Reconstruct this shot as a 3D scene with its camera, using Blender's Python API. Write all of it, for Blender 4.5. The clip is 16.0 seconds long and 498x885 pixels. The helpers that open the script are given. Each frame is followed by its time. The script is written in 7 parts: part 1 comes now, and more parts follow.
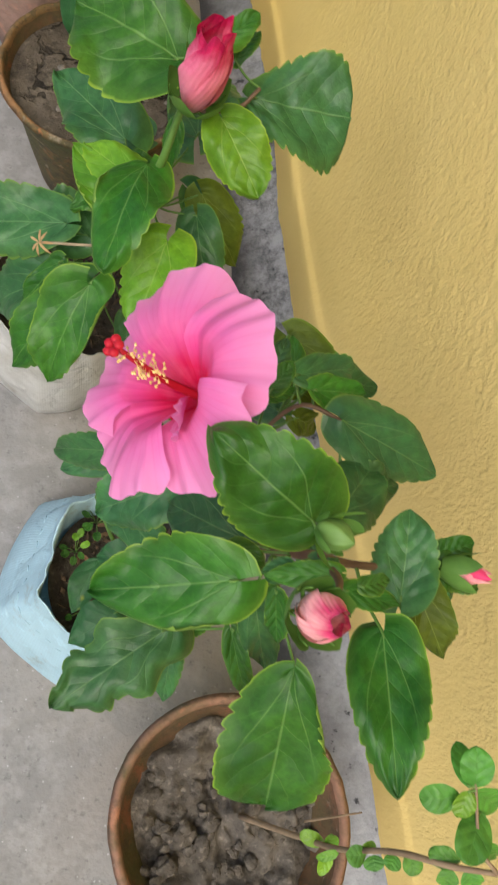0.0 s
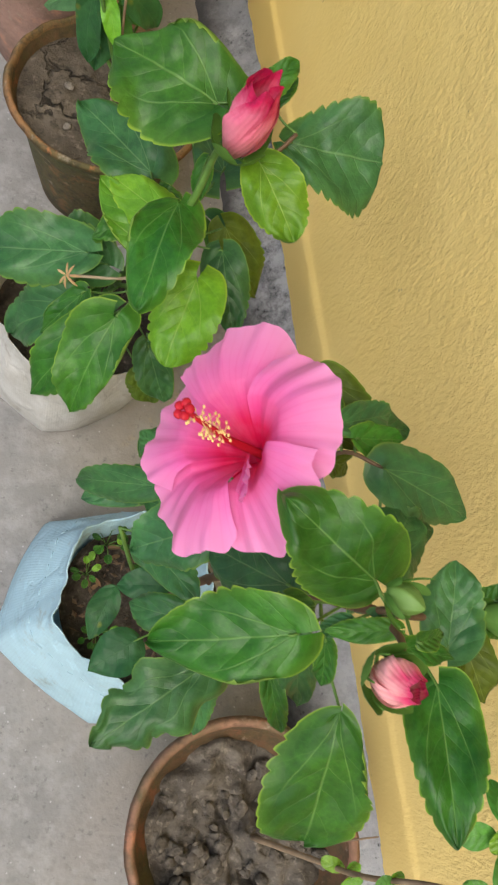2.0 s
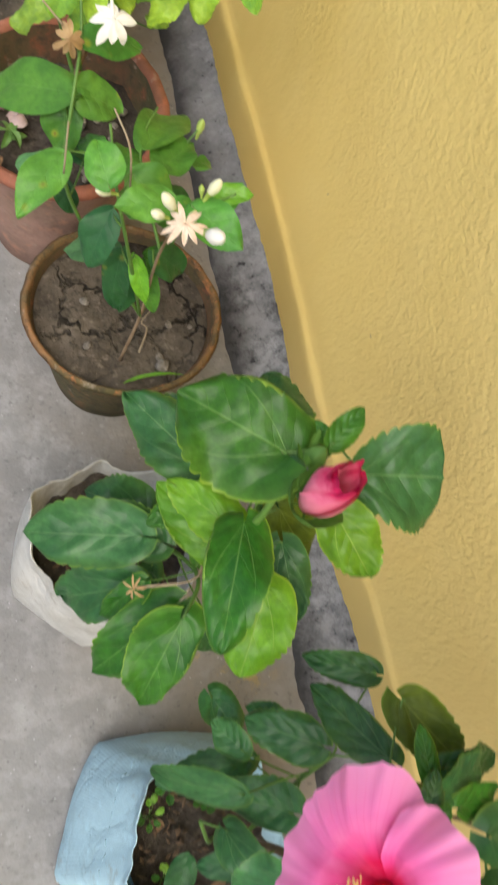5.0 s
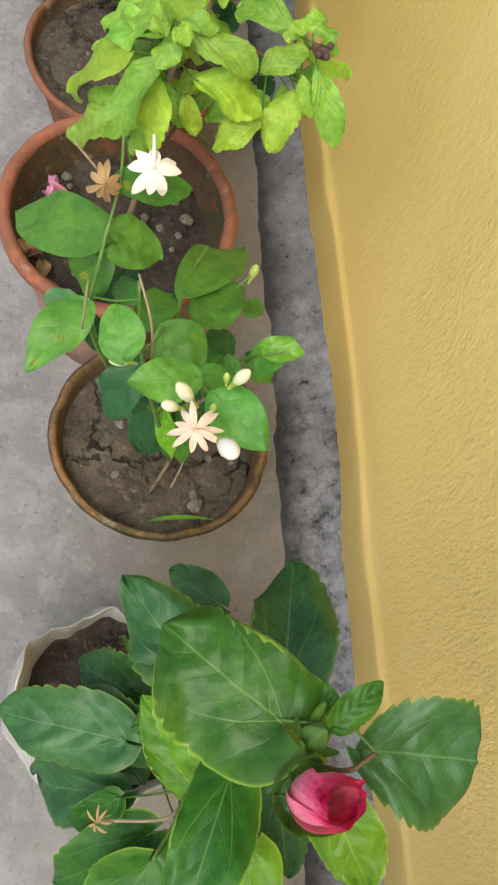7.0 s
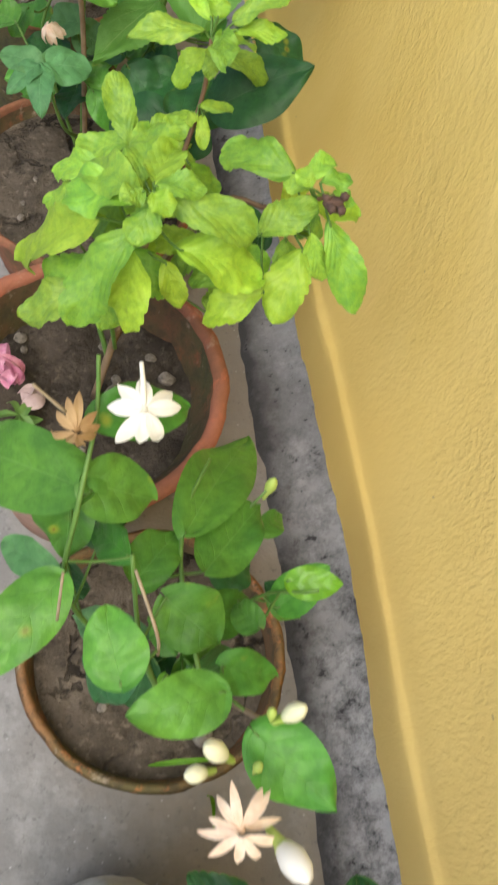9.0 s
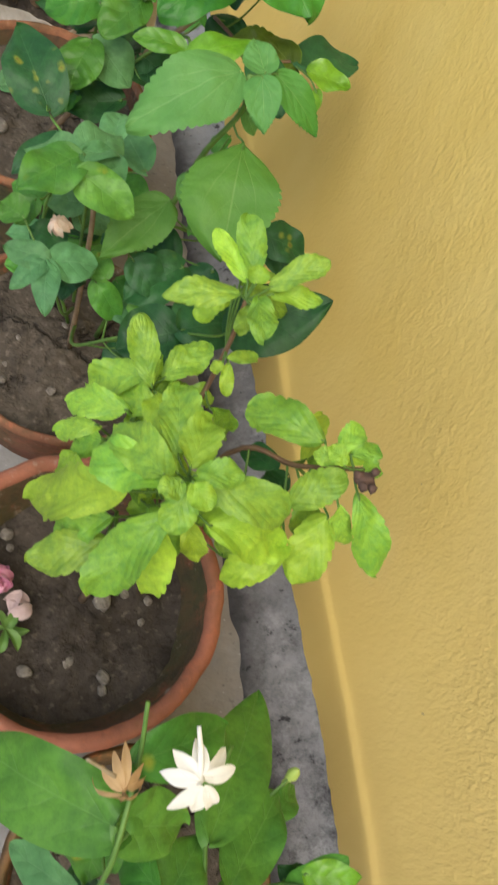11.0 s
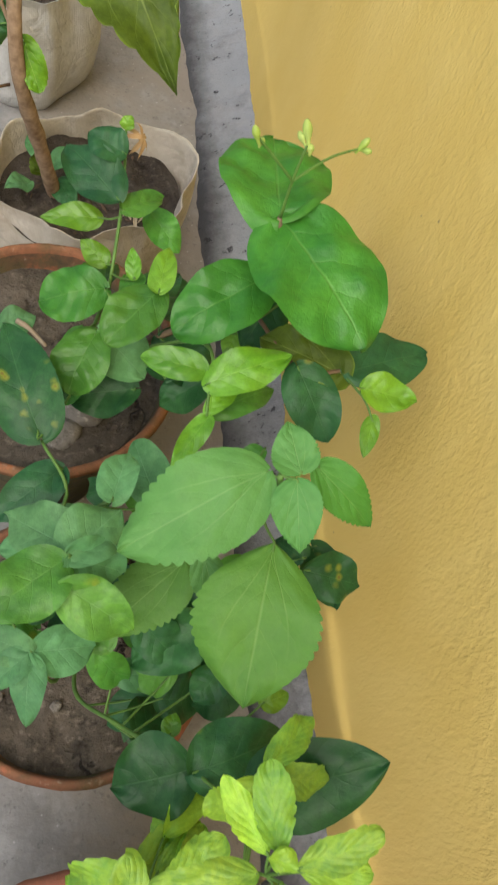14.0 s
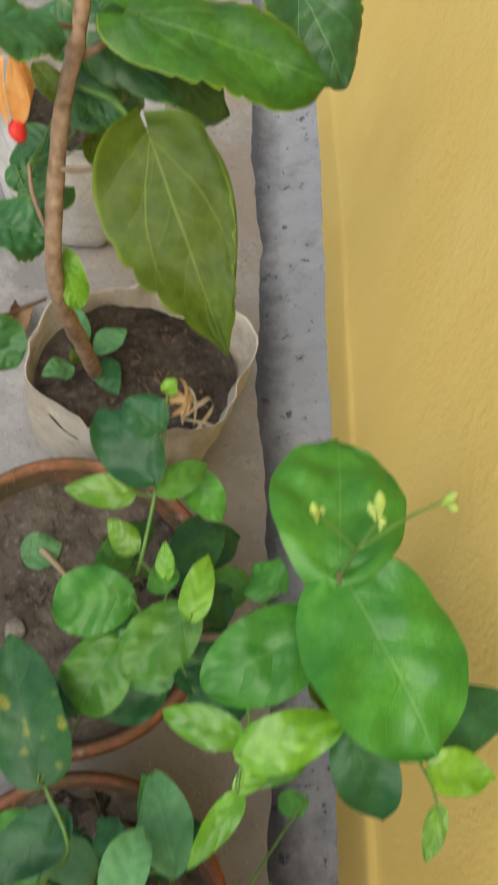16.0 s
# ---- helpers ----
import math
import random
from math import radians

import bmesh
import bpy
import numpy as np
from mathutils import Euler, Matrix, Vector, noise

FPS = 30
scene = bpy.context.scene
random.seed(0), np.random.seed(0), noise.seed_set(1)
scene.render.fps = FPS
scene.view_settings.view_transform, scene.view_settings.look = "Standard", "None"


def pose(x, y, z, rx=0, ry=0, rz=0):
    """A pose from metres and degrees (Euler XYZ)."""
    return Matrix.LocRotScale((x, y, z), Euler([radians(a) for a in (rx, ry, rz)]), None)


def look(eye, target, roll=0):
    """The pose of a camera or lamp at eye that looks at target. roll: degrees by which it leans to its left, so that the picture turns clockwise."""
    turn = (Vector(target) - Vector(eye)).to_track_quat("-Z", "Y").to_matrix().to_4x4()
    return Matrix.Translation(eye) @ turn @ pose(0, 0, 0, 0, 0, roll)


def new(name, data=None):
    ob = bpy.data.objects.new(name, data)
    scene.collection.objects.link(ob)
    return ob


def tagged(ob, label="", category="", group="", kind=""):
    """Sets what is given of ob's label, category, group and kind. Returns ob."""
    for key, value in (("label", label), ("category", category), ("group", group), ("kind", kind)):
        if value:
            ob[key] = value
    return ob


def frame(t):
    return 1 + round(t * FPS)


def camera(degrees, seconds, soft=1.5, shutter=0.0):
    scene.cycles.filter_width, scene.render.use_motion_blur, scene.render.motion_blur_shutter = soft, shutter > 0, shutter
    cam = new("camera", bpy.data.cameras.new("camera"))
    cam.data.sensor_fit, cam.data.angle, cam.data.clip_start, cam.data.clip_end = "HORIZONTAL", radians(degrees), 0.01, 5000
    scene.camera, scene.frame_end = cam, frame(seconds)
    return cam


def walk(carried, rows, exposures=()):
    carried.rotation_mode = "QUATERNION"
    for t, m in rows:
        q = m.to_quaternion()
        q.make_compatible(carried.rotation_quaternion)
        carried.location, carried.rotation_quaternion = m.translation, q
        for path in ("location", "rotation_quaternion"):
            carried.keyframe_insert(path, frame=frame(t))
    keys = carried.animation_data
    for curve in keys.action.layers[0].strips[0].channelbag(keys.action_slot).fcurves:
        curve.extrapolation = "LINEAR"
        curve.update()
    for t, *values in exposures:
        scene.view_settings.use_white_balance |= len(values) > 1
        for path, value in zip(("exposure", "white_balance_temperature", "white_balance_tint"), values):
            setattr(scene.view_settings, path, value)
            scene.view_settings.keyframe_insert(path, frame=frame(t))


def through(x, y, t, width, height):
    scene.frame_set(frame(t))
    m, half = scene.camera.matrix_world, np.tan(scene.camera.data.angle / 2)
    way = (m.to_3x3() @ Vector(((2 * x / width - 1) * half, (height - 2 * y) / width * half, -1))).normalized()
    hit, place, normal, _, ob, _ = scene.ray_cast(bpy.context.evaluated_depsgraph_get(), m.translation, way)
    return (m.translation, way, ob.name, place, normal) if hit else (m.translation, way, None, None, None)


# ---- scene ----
cam = camera(32.6, 16.0, soft=2.1, shutter=0.4)
PATH = [
    (0, (-0.0818, -0.0034, 1.2208), (0.4234, 0.6955, -0.8467), 31.4),
    (0.5, (-0.1019, 0.0325, 1.2219), (0.42, 0.7336, -0.84), 33.2),
    (1, (-0.1187, 0.0426, 1.2074), (0.4446, 0.7336, -0.8478), 35.3),
    (1.5, (-0.1243, 0.0291, 1.2219), (0.457, 0.7067, -0.8322), 36.4),
    (2, (-0.1434, 0.0392, 1.232), (0.4581, 0.7056, -0.8198), 37.6),
    (2.5, (-0.1736, 0.0829, 1.241), (0.4491, 0.7426, -0.8075), 38.9),
    (3, (-0.1803, 0.1198, 1.2477), (0.4603, 0.7773, -0.7952), 38.8),
    (3.5, (-0.187, 0.1512, 1.2499), (0.4782, 0.8064, -0.7862), 38.3),
    (4, (-0.2094, 0.1994, 1.2656), (0.5152, 0.8109, -0.7627), 40.5),
    (4.5, (-0.2318, 0.2587, 1.2992), (0.5219, 0.8434, -0.728), 41.2),
    (5, (-0.2195, 0.3315, 1.3138), (0.467, 0.98, -0.7179), 37.5),
    (5.2, (-0.205, 0.373, 1.3026), (0.457, 1.0416, -0.7302), 36.9),
    (7.3, (-0.1176, 0.5186, 1.2667), (0.355, 1.3059, -0.7762), 30.0),
    (7.5, (-0.1165, 0.5253, 1.2701), (0.3573, 1.3429, -0.7616), 28.7),
    (8, (-0.112, 0.5488, 1.2533), (0.3483, 1.4202, -0.7582), 25.6),
    (8.5, (-0.1131, 0.644, 1.1603), (0.3629, 1.5355, -0.8389), 23.2),
    (8.7, (-0.1142, 0.6888, 1.1413), (0.3954, 1.5579, -0.859), 24.9),
    (10.8, (-0.2071, 0.9170, 1.1578), (0.5959, 1.8456, -0.7167), 37.8),
    (11, (-0.1984, 0.9395, 1.1848), (0.5794, 1.8664, -0.7008), 36.4),
    (11.5, (-0.1911, 1.0003, 1.1992), (0.4455, 2.0129, -0.6949), 30.8),
    (12, (-0.1691, 1.0976, 1.1502), (0.3998, 2.1515, -0.7426), 30.5),
    (12.5, (-0.1019, 1.1446, 1.1715), (0.3472, 2.2008, -0.7526), 25.9),
    (13, (-0.0885, 1.2566, 1.1547), (0.3909, 2.2534, -0.793), 26.0),
    (13.5, (-0.0952, 1.335, 1.1726), (0.4648, 2.2736, -0.7818), 29.1),
    (14, (-0.112, 1.3742, 1.1917), (0.5051, 2.2938, -0.7549), 31.5),
    (14.5, (-0.1378, 1.4246, 1.2309), (0.5096, 2.3296, -0.7134), 33.1),
    (15, (-0.1478, 1.4683, 1.2376), (0.5018, 2.3598, -0.7123), 33.9),
    (15.5, (-0.1266, 1.5467, 1.1502), (0.4682, 2.4606, -0.8064), 32.9),
    (16, (-0.0829, 1.6811, 1.1939), (0.3864, 2.6309, -0.7795), 28.3),
]
EXPOSURE = [(0, 0.58), (3.5, 0.58), (5, 0.64), (7.5, 0.66), (8.6, 0.74), (10.9, 0.53), (12.5, 0.56), (16, 0.53)]
walk(cam, [(t, look(eye, target, roll)) for t, eye, target, roll in PATH], EXPOSURE)

# ---- light: open shade under a bright, overcast sky ----
world = bpy.data.worlds.new("sky")
scene.world = world
world.use_nodes = True
wn = world.node_tree.nodes
sky = wn.new("ShaderNodeTexSky")
sky.sky_type = "NISHITA"
sky.sun_disc = False
sky.sun_elevation, sky.sun_rotation = radians(58), radians(200)
sky.air_density, sky.dust_density, sky.ozone_density = 1.0, 4.0, 0.6
wn["Background"].inputs["Strength"].default_value = 0.14
world.node_tree.links.new(sky.outputs[0], wn["Background"].inputs[0])
sun_data = bpy.data.lights.new("sun", "SUN")
sun_data.energy, sun_data.angle, sun_data.color = 1.3, radians(40), (0.97, 0.965, 0.89)
sun = new("sun", sun_data)
sun.matrix_world = look((-3, -2.4, 6), (0, 0, 0))

# ---- materials ----
class Mat:
    """A small node-tree writer round one Principled surface."""

    def __init__(self, name, rough=0.6, spec=0.5):
        self.m = bpy.data.materials.new(name)
        self.m.use_nodes = True
        self.t = self.m.node_tree
        self.b = self.t.nodes["Principled BSDF"]
        self.b.inputs["Roughness"].default_value = rough
        self.b.inputs["Specular IOR Level"].default_value = spec
        self.co = self.t.nodes.new("ShaderNodeTexCoord")

    def link(self, a, b):
        self.t.links.new(a, b)

    def noise(self, scale, detail=4, rough=0.55, stretch=None, space="Object", distort=0.0):
        n = self.t.nodes.new("ShaderNodeTexNoise")
        n.inputs["Scale"].default_value, n.inputs["Detail"].default_value = scale, detail
        n.inputs["Roughness"].default_value, n.inputs["Distortion"].default_value = rough, distort
        src = self.co.outputs[space]
        if stretch:
            mp = self.t.nodes.new("ShaderNodeMapping")
            mp.inputs["Scale"].default_value = stretch
            self.link(src, mp.inputs[0])
            src = mp.outputs[0]
        self.link(src, n.inputs["Vector"])
        return n.outputs[0]

    def voronoi(self, scale, stretch=None, feature="F1", space="Object"):
        n = self.t.nodes.new("ShaderNodeTexVoronoi")
        n.feature = feature
        n.inputs["Scale"].default_value = scale
        src = self.co.outputs[space]
        if stretch:
            mp = self.t.nodes.new("ShaderNodeMapping")
            mp.inputs["Scale"].default_value = stretch
            self.link(src, mp.inputs[0])
            src = mp.outputs[0]
        self.link(src, n.inputs["Vector"])
        return n.outputs["Distance"]

    def ramp(self, fac, *stops):
        r = self.t.nodes.new("ShaderNodeValToRGB")
        while len(r.color_ramp.elements) < len(stops):
            r.color_ramp.elements.new(0.5)
        for e, (p, c) in zip(r.color_ramp.elements, stops):
            e.position, e.color = p, (*c, 1) if isinstance(c, tuple) else (c, c, c, 1)
        self.link(fac, r.inputs[0])
        return r.outputs[0]

    def mix(self, fac, a, b, how="MIX"):
        n = self.t.nodes.new("ShaderNodeMix")
        n.data_type, n.blend_type = "RGBA", how
        for sock, v in ((n.inputs["Factor"], fac), (n.inputs[6], a), (n.inputs[7], b)):
            if isinstance(v, tuple):
                sock.default_value = (*v, 1)
            elif isinstance(v, (int, float)):
                sock.default_value = v
            else:
                self.link(v, sock)
        return n.outputs[2]

    def maths(self, how, a, b=0.5, c=0.5):
        n = self.t.nodes.new("ShaderNodeMath")
        n.operation = how
        for i, v in enumerate((a, b, c)):
            if isinstance(v, (int, float)):
                n.inputs[i].default_value = v
            else:
                self.link(v, n.inputs[i])
        return n.outputs[0]

    def rand(self):
        return self.t.nodes.new("ShaderNodeObjectInfo").outputs["Random"]

    def hsv(self, colour, h=0.5, s=1.0, v=1.0):
        n = self.t.nodes.new("ShaderNodeHueSaturation")
        for key, val in (("Hue", h), ("Saturation", s), ("Value", v)):
            if isinstance(val, (int, float)):
                n.inputs[key].default_value = val
            else:
                self.link(val, n.inputs[key])
        self.link(colour, n.inputs["Color"])
        return n.outputs[0]

    def colour(self, c):
        if isinstance(c, tuple):
            self.b.inputs["Base Color"].default_value = (*c, 1)
        else:
            self.link(c, self.b.inputs["Base Color"])
        return self

    def rough(self, c):
        self.link(c, self.b.inputs["Roughness"])
        return self

    def bump(self, *layers):
        last = None
        for height, strength, dist in layers:
            n = self.t.nodes.new("ShaderNodeBump")
            n.inputs["Strength"].default_value, n.inputs["Distance"].default_value = strength, dist
            self.link(height, n.inputs["Height"])
            if last:
                self.link(last, n.inputs["Normal"])
            last = n.outputs[0]
        self.link(last, self.b.inputs["Normal"])
        return self

    def glow_through(self, amount, colour, tint=(1.0, 1.0, 1.0)):
        """Thin tissue: some light passes through and scatters out on the other side."""
        tr = self.t.nodes.new("ShaderNodeBsdfTranslucent")
        mx = self.t.nodes.new("ShaderNodeMixShader")
        mx.inputs[0].default_value = amount
        self.link(self.mix(1.0, colour, tint, "MULTIPLY"), tr.inputs[0])
        self.link(self.b.outputs[0], mx.inputs[1])
        self.link(tr.outputs[0], mx.inputs[2])
        self.link(mx.outputs[0], self.t.nodes["Material Output"].inputs[0])
        return self


def plaster_paint():
    k = Mat("yellow_plaster", 0.8, 0.25)
    big = k.noise(1.3, 3)
    mid = k.noise(9, 5, stretch=(1, 1, 0.5))
    c = k.mix(k.ramp(big, (0.3, 0.0), (0.7, 1.0)), (0.75, 0.53, 0.14), (0.82, 0.595, 0.17))
    c = k.mix(k.ramp(mid, (0.42, 0.0), (0.75, 0.5)), c, (0.86, 0.65, 0.22))
    # small scuffs where the paint is gone
    c = k.mix(k.ramp(k.noise(38, 2), (0.765, 0.0), (0.79, 0.7)), c, (0.36, 0.24, 0.11))
    # the paint is paler and less yellow towards the near end of the row
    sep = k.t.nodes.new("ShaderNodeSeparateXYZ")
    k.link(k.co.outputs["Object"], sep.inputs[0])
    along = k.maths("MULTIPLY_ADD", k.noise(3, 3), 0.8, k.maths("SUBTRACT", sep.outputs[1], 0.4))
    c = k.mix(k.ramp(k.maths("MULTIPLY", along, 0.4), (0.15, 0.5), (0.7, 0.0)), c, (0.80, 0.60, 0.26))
    k.colour(c)
    # trowelled render: grains drawn out down the wall, coarse above, smoothed near the foot
    rise = k.maths("ADD", sep.outputs[2], k.maths("MULTIPLY_ADD", k.noise(2.6, 4, 0.6), 0.9, -0.45))
    near = k.ramp(k.maths("MULTIPLY", k.maths("ADD", sep.outputs[1], k.maths("MULTIPLY_ADD", k.noise(3.7, 4, 0.6), 2.4, -1.2)), 0.4), (0.30, 1.0), (0.62, 0.55))
    patch = k.maths("MULTIPLY", k.ramp(rise, (0.16, 0.15), (0.46, 1.0)), near)
    grain = k.noise(88, 4, 0.6, stretch=(0.6, 1.0, 0.5))
    lumps = k.noise(190, 4, 0.6, stretch=(0.6, 1.0, 0.55))
    h = k.maths("MULTIPLY", k.ramp(grain, (0.34, 0.0), (0.74, 1.0)), patch)
    h2 = k.maths("MULTIPLY", k.ramp(lumps, (0.36, 0.0), (0.72, 1.0)), patch)
    return k.bump((h, 0.36, 0.0042), (h2, 0.42, 0.0030), (k.noise(420, 3, 0.7), 0.25, 0.0008), (k.noise(11, 3), 0.25, 0.006)).m


def cement(name, dark, light, speck, wet=0.0):
    k = Mat(name, 0.85, 0.3)
    c = k.mix(k.ramp(k.noise(3.1, 5), (0.32, 0.0), (0.68, 1.0)), dark, light)
    c = k.mix(k.ramp(k.noise(22, 6, 0.65), (0.45, 0.0), (0.72, 0.7)), c, tuple(v * 1.35 for v in light))
    # the aggregate shows where the skin has worn off
    gate = k.ramp(k.noise(2.2, 4, 0.6), (0.44, 0.0), (0.56, 0.8))
    peb = k.voronoi(85)
    c = k.mix(k.maths("MULTIPLY", k.ramp(peb, (0.14, 0.4), (0.46, 0.0)), gate), c, tuple(v * 0.7 for v in dark))
    c = k.mix(k.maths("MULTIPLY", k.ramp(k.voronoi(47), (0.12, 0.8), (0.26, 0.0)), gate), c, tuple(v * 1.25 for v in light))
    # brown silt washed against the wall side
    sep = k.t.nodes.new("ShaderNodeSeparateXYZ")
    k.link(k.co.outputs["Object"], sep.inputs[0])
    silt = k.maths("MULTIPLY", k.ramp(k.noise(4.2, 6, 0.65), (0.30, 0.0), (0.55, 0.9)), k.ramp(k.maths("ADD", k.maths("MULTIPLY", sep.outputs[0], 1.6), k.maths("MULTIPLY_ADD", k.noise(6, 3), 0.5, 0.25)), (0.25, 0.15), (0.6, 1.0)))
    c = k.mix(silt, c, (0.242, 0.212, 0.180))
    c = k.mix(k.ramp(k.noise(75, 3, 0.7), (0.6, 0.0), (0.76, speck)), c, tuple(v * 0.28 for v in dark))
    c = k.mix(k.ramp(k.voronoi(38), (0.04, 0.35), (0.10, 0.0)), c, tuple(v * 0.5 for v in dark))
    c = k.mix(k.ramp(k.voronoi(61), (0.05, 0.6), (0.10, 0.0)), c, tuple(min(1, v * 1.7) for v in light))
    c = k.mix(k.ramp(k.noise(5.5, 6, 0.7), (0.6, 0.0), (0.72, wet)), c, tuple(v * 0.3 for v in dark))
    # drips of wall paint
    drip = k.maths("MULTIPLY", k.ramp(k.noise(17, 5, 0.7), (0.54, 0.0), (0.60, 0.75)), k.ramp(k.maths("ADD", k.maths("ABSOLUTE", k.maths("SUBTRACT", sep.outputs[0], 0.14)), k.maths("ABSOLUTE", k.maths("SUBTRACT", sep.outputs[1], 0.44))), (0.05, 1.0), (0.13, 0.0)))
    c = k.mix(drip, c, (0.50, 0.35, 0.10))
    k.colour(c)
    return k.bump((k.noise(30, 6, 0.65), 0.5, 0.006), (k.noise(160, 3), 0.4, 0.002), (k.ramp(k.voronoi(38), (0.04, 0.0), (0.12, 1.0)), 0.2, 0.003)).m


def terracotta(name, base, moss):
    k = Mat(name, 0.8, 0.3)
    c = k.mix(k.ramp(k.noise(14, 5), (0.35, 0.0), (0.7, 1.0)), base, tuple(min(1, v * 1.45) for v in base))
    c = k.mix(k.ramp(k.noise(9, 7, 0.7), (0.5 - moss * 0.3, 0.0), (0.62, 0.85 * min(1, moss * 2))), c, (0.055, 0.068, 0.026))
    c = k.mix(k.ramp(k.noise(60, 6, 0.75), (0.48, 0.0), (0.60, 0.75 * moss)), c, (0.04, 0.035, 0.022))
    c = k.mix(k.ramp(k.noise(24, 6, 0.7), (0.55, 0.0), (0.66, 0.7)), c, tuple(min(1, v * q) for v, q in zip(base, (1.8, 1.5, 1.25))))
    c = k.mix(k.ramp(k.noise(33, 5, 0.7), (0.6, 0.0), (0.72, 0.6)), c, (0.42, 0.34, 0.26))
    k.colour(k.hsv(c, v=k.maths("MULTIPLY_ADD", k.rand(), 0.2, 0.9)))
    return k.bump((k.noise(28, 4), 0.4, 0.006), (k.noise(90, 6, 0.7), 0.7, 0.003)).m


def earth(name, dark, light, cracks=0.0, lump=0.8):
    k = Mat(name, 0.92, 0.2)
    c = k.mix(k.ramp(k.noise(16, 6, 0.7), (0.32, 0.0), (0.68, 1.0)), dark, light)
    c = k.mix(k.ramp(k.noise(110, 3), (0.58, 0.0), (0.7, 0.55)), c, tuple(v * 1.6 for v in light))
    c = k.mix(k.ramp(k.noise(55, 5, 0.7), (0.30, 0.8), (0.46, 0.0)), c, tuple(v * 0.3 for v in dark))
    layers = [(k.noise(45, 7, 0.7), lump, 0.01), (k.noise(220, 3), 0.5, 0.002)]
    if cracks:
        n = k.t.nodes.new("ShaderNodeTexVoronoi")
        n.feature = "DISTANCE_TO_EDGE"
        n.inputs["Scale"].default_value = 13
        warp = k.mix(0.055, k.co.outputs["Object"], k.t.nodes.new("ShaderNodeTexNoise").outputs[1], "ADD")
        k.link(warp, n.inputs["Vector"])
        gate = k.ramp(k.noise(5, 3), (0.42, 0.0), (0.55, cracks))
        gap = k.maths("MULTIPLY", k.ramp(n.outputs["Distance"], (0.015, 1.0), (0.05, 0.0)), gate)
        c = k.mix(gap, c, (0.012, 0.010, 0.008))
        layers.insert(0, (k.maths("SUBTRACT", 1.0, gap), 0.9, 0.01))
    k.colour(c)
    return k.bump(*layers).m


def sacking(name, base, shade, weave=900.0, dirt=0.5):
    k = Mat(name, 0.55, 0.4)
    wv = [k.t.nodes.new("ShaderNodeTexWave") for _ in range(2)]
    for w, d in zip(wv, ("X", "Y")):
        w.bands_direction = d
        w.inputs["Scale"].default_value = weave / 6.28
        k.link(k.co.outputs["UV"], w.inputs["Vector"])
    cloth = k.maths("MULTIPLY", wv[0].outputs[1], wv[1].outputs[1])
    c = k.mix(k.ramp(k.noise(12, 5, 0.7), (0.4, 0.0), (0.68, dirt)), base, shade)
    c = k.mix(k.maths("MULTIPLY", cloth, 0.2), c, tuple(v * 0.6 for v in base))
    c = k.mix(k.ramp(k.noise(45, 5, 0.7), (0.58, 0.0), (0.7, 0.5)), c, tuple(min(0.9, v * 1.25) for v in base))
    # darker tone along the creases, and brown tide marks
    fold = k.maths("ABSOLUTE", k.maths("SUBTRACT", k.noise(9, 4, 0.55, distort=0.6), 0.5))
    crease = k.ramp(fold, (0.0, 0.0), (0.05, 1.0))
    c = k.mix(k.ramp(fold, (0.0, 0.14), (0.03, 0.0)), c, tuple(v * 0.6 for v in shade))
    c = k.mix(k.ramp(k.noise(19, 5, 0.7), (0.60, 0.0), (0.72, 0.55)), c, (0.22, 0.17, 0.11))
    k.colour(c)
    k.bump((k.noise(24, 4), 0.5, 0.006), (crease, 0.3, 0.004), (cloth, 0.25, 0.001))
    return k.glow_through(0.12, c).m


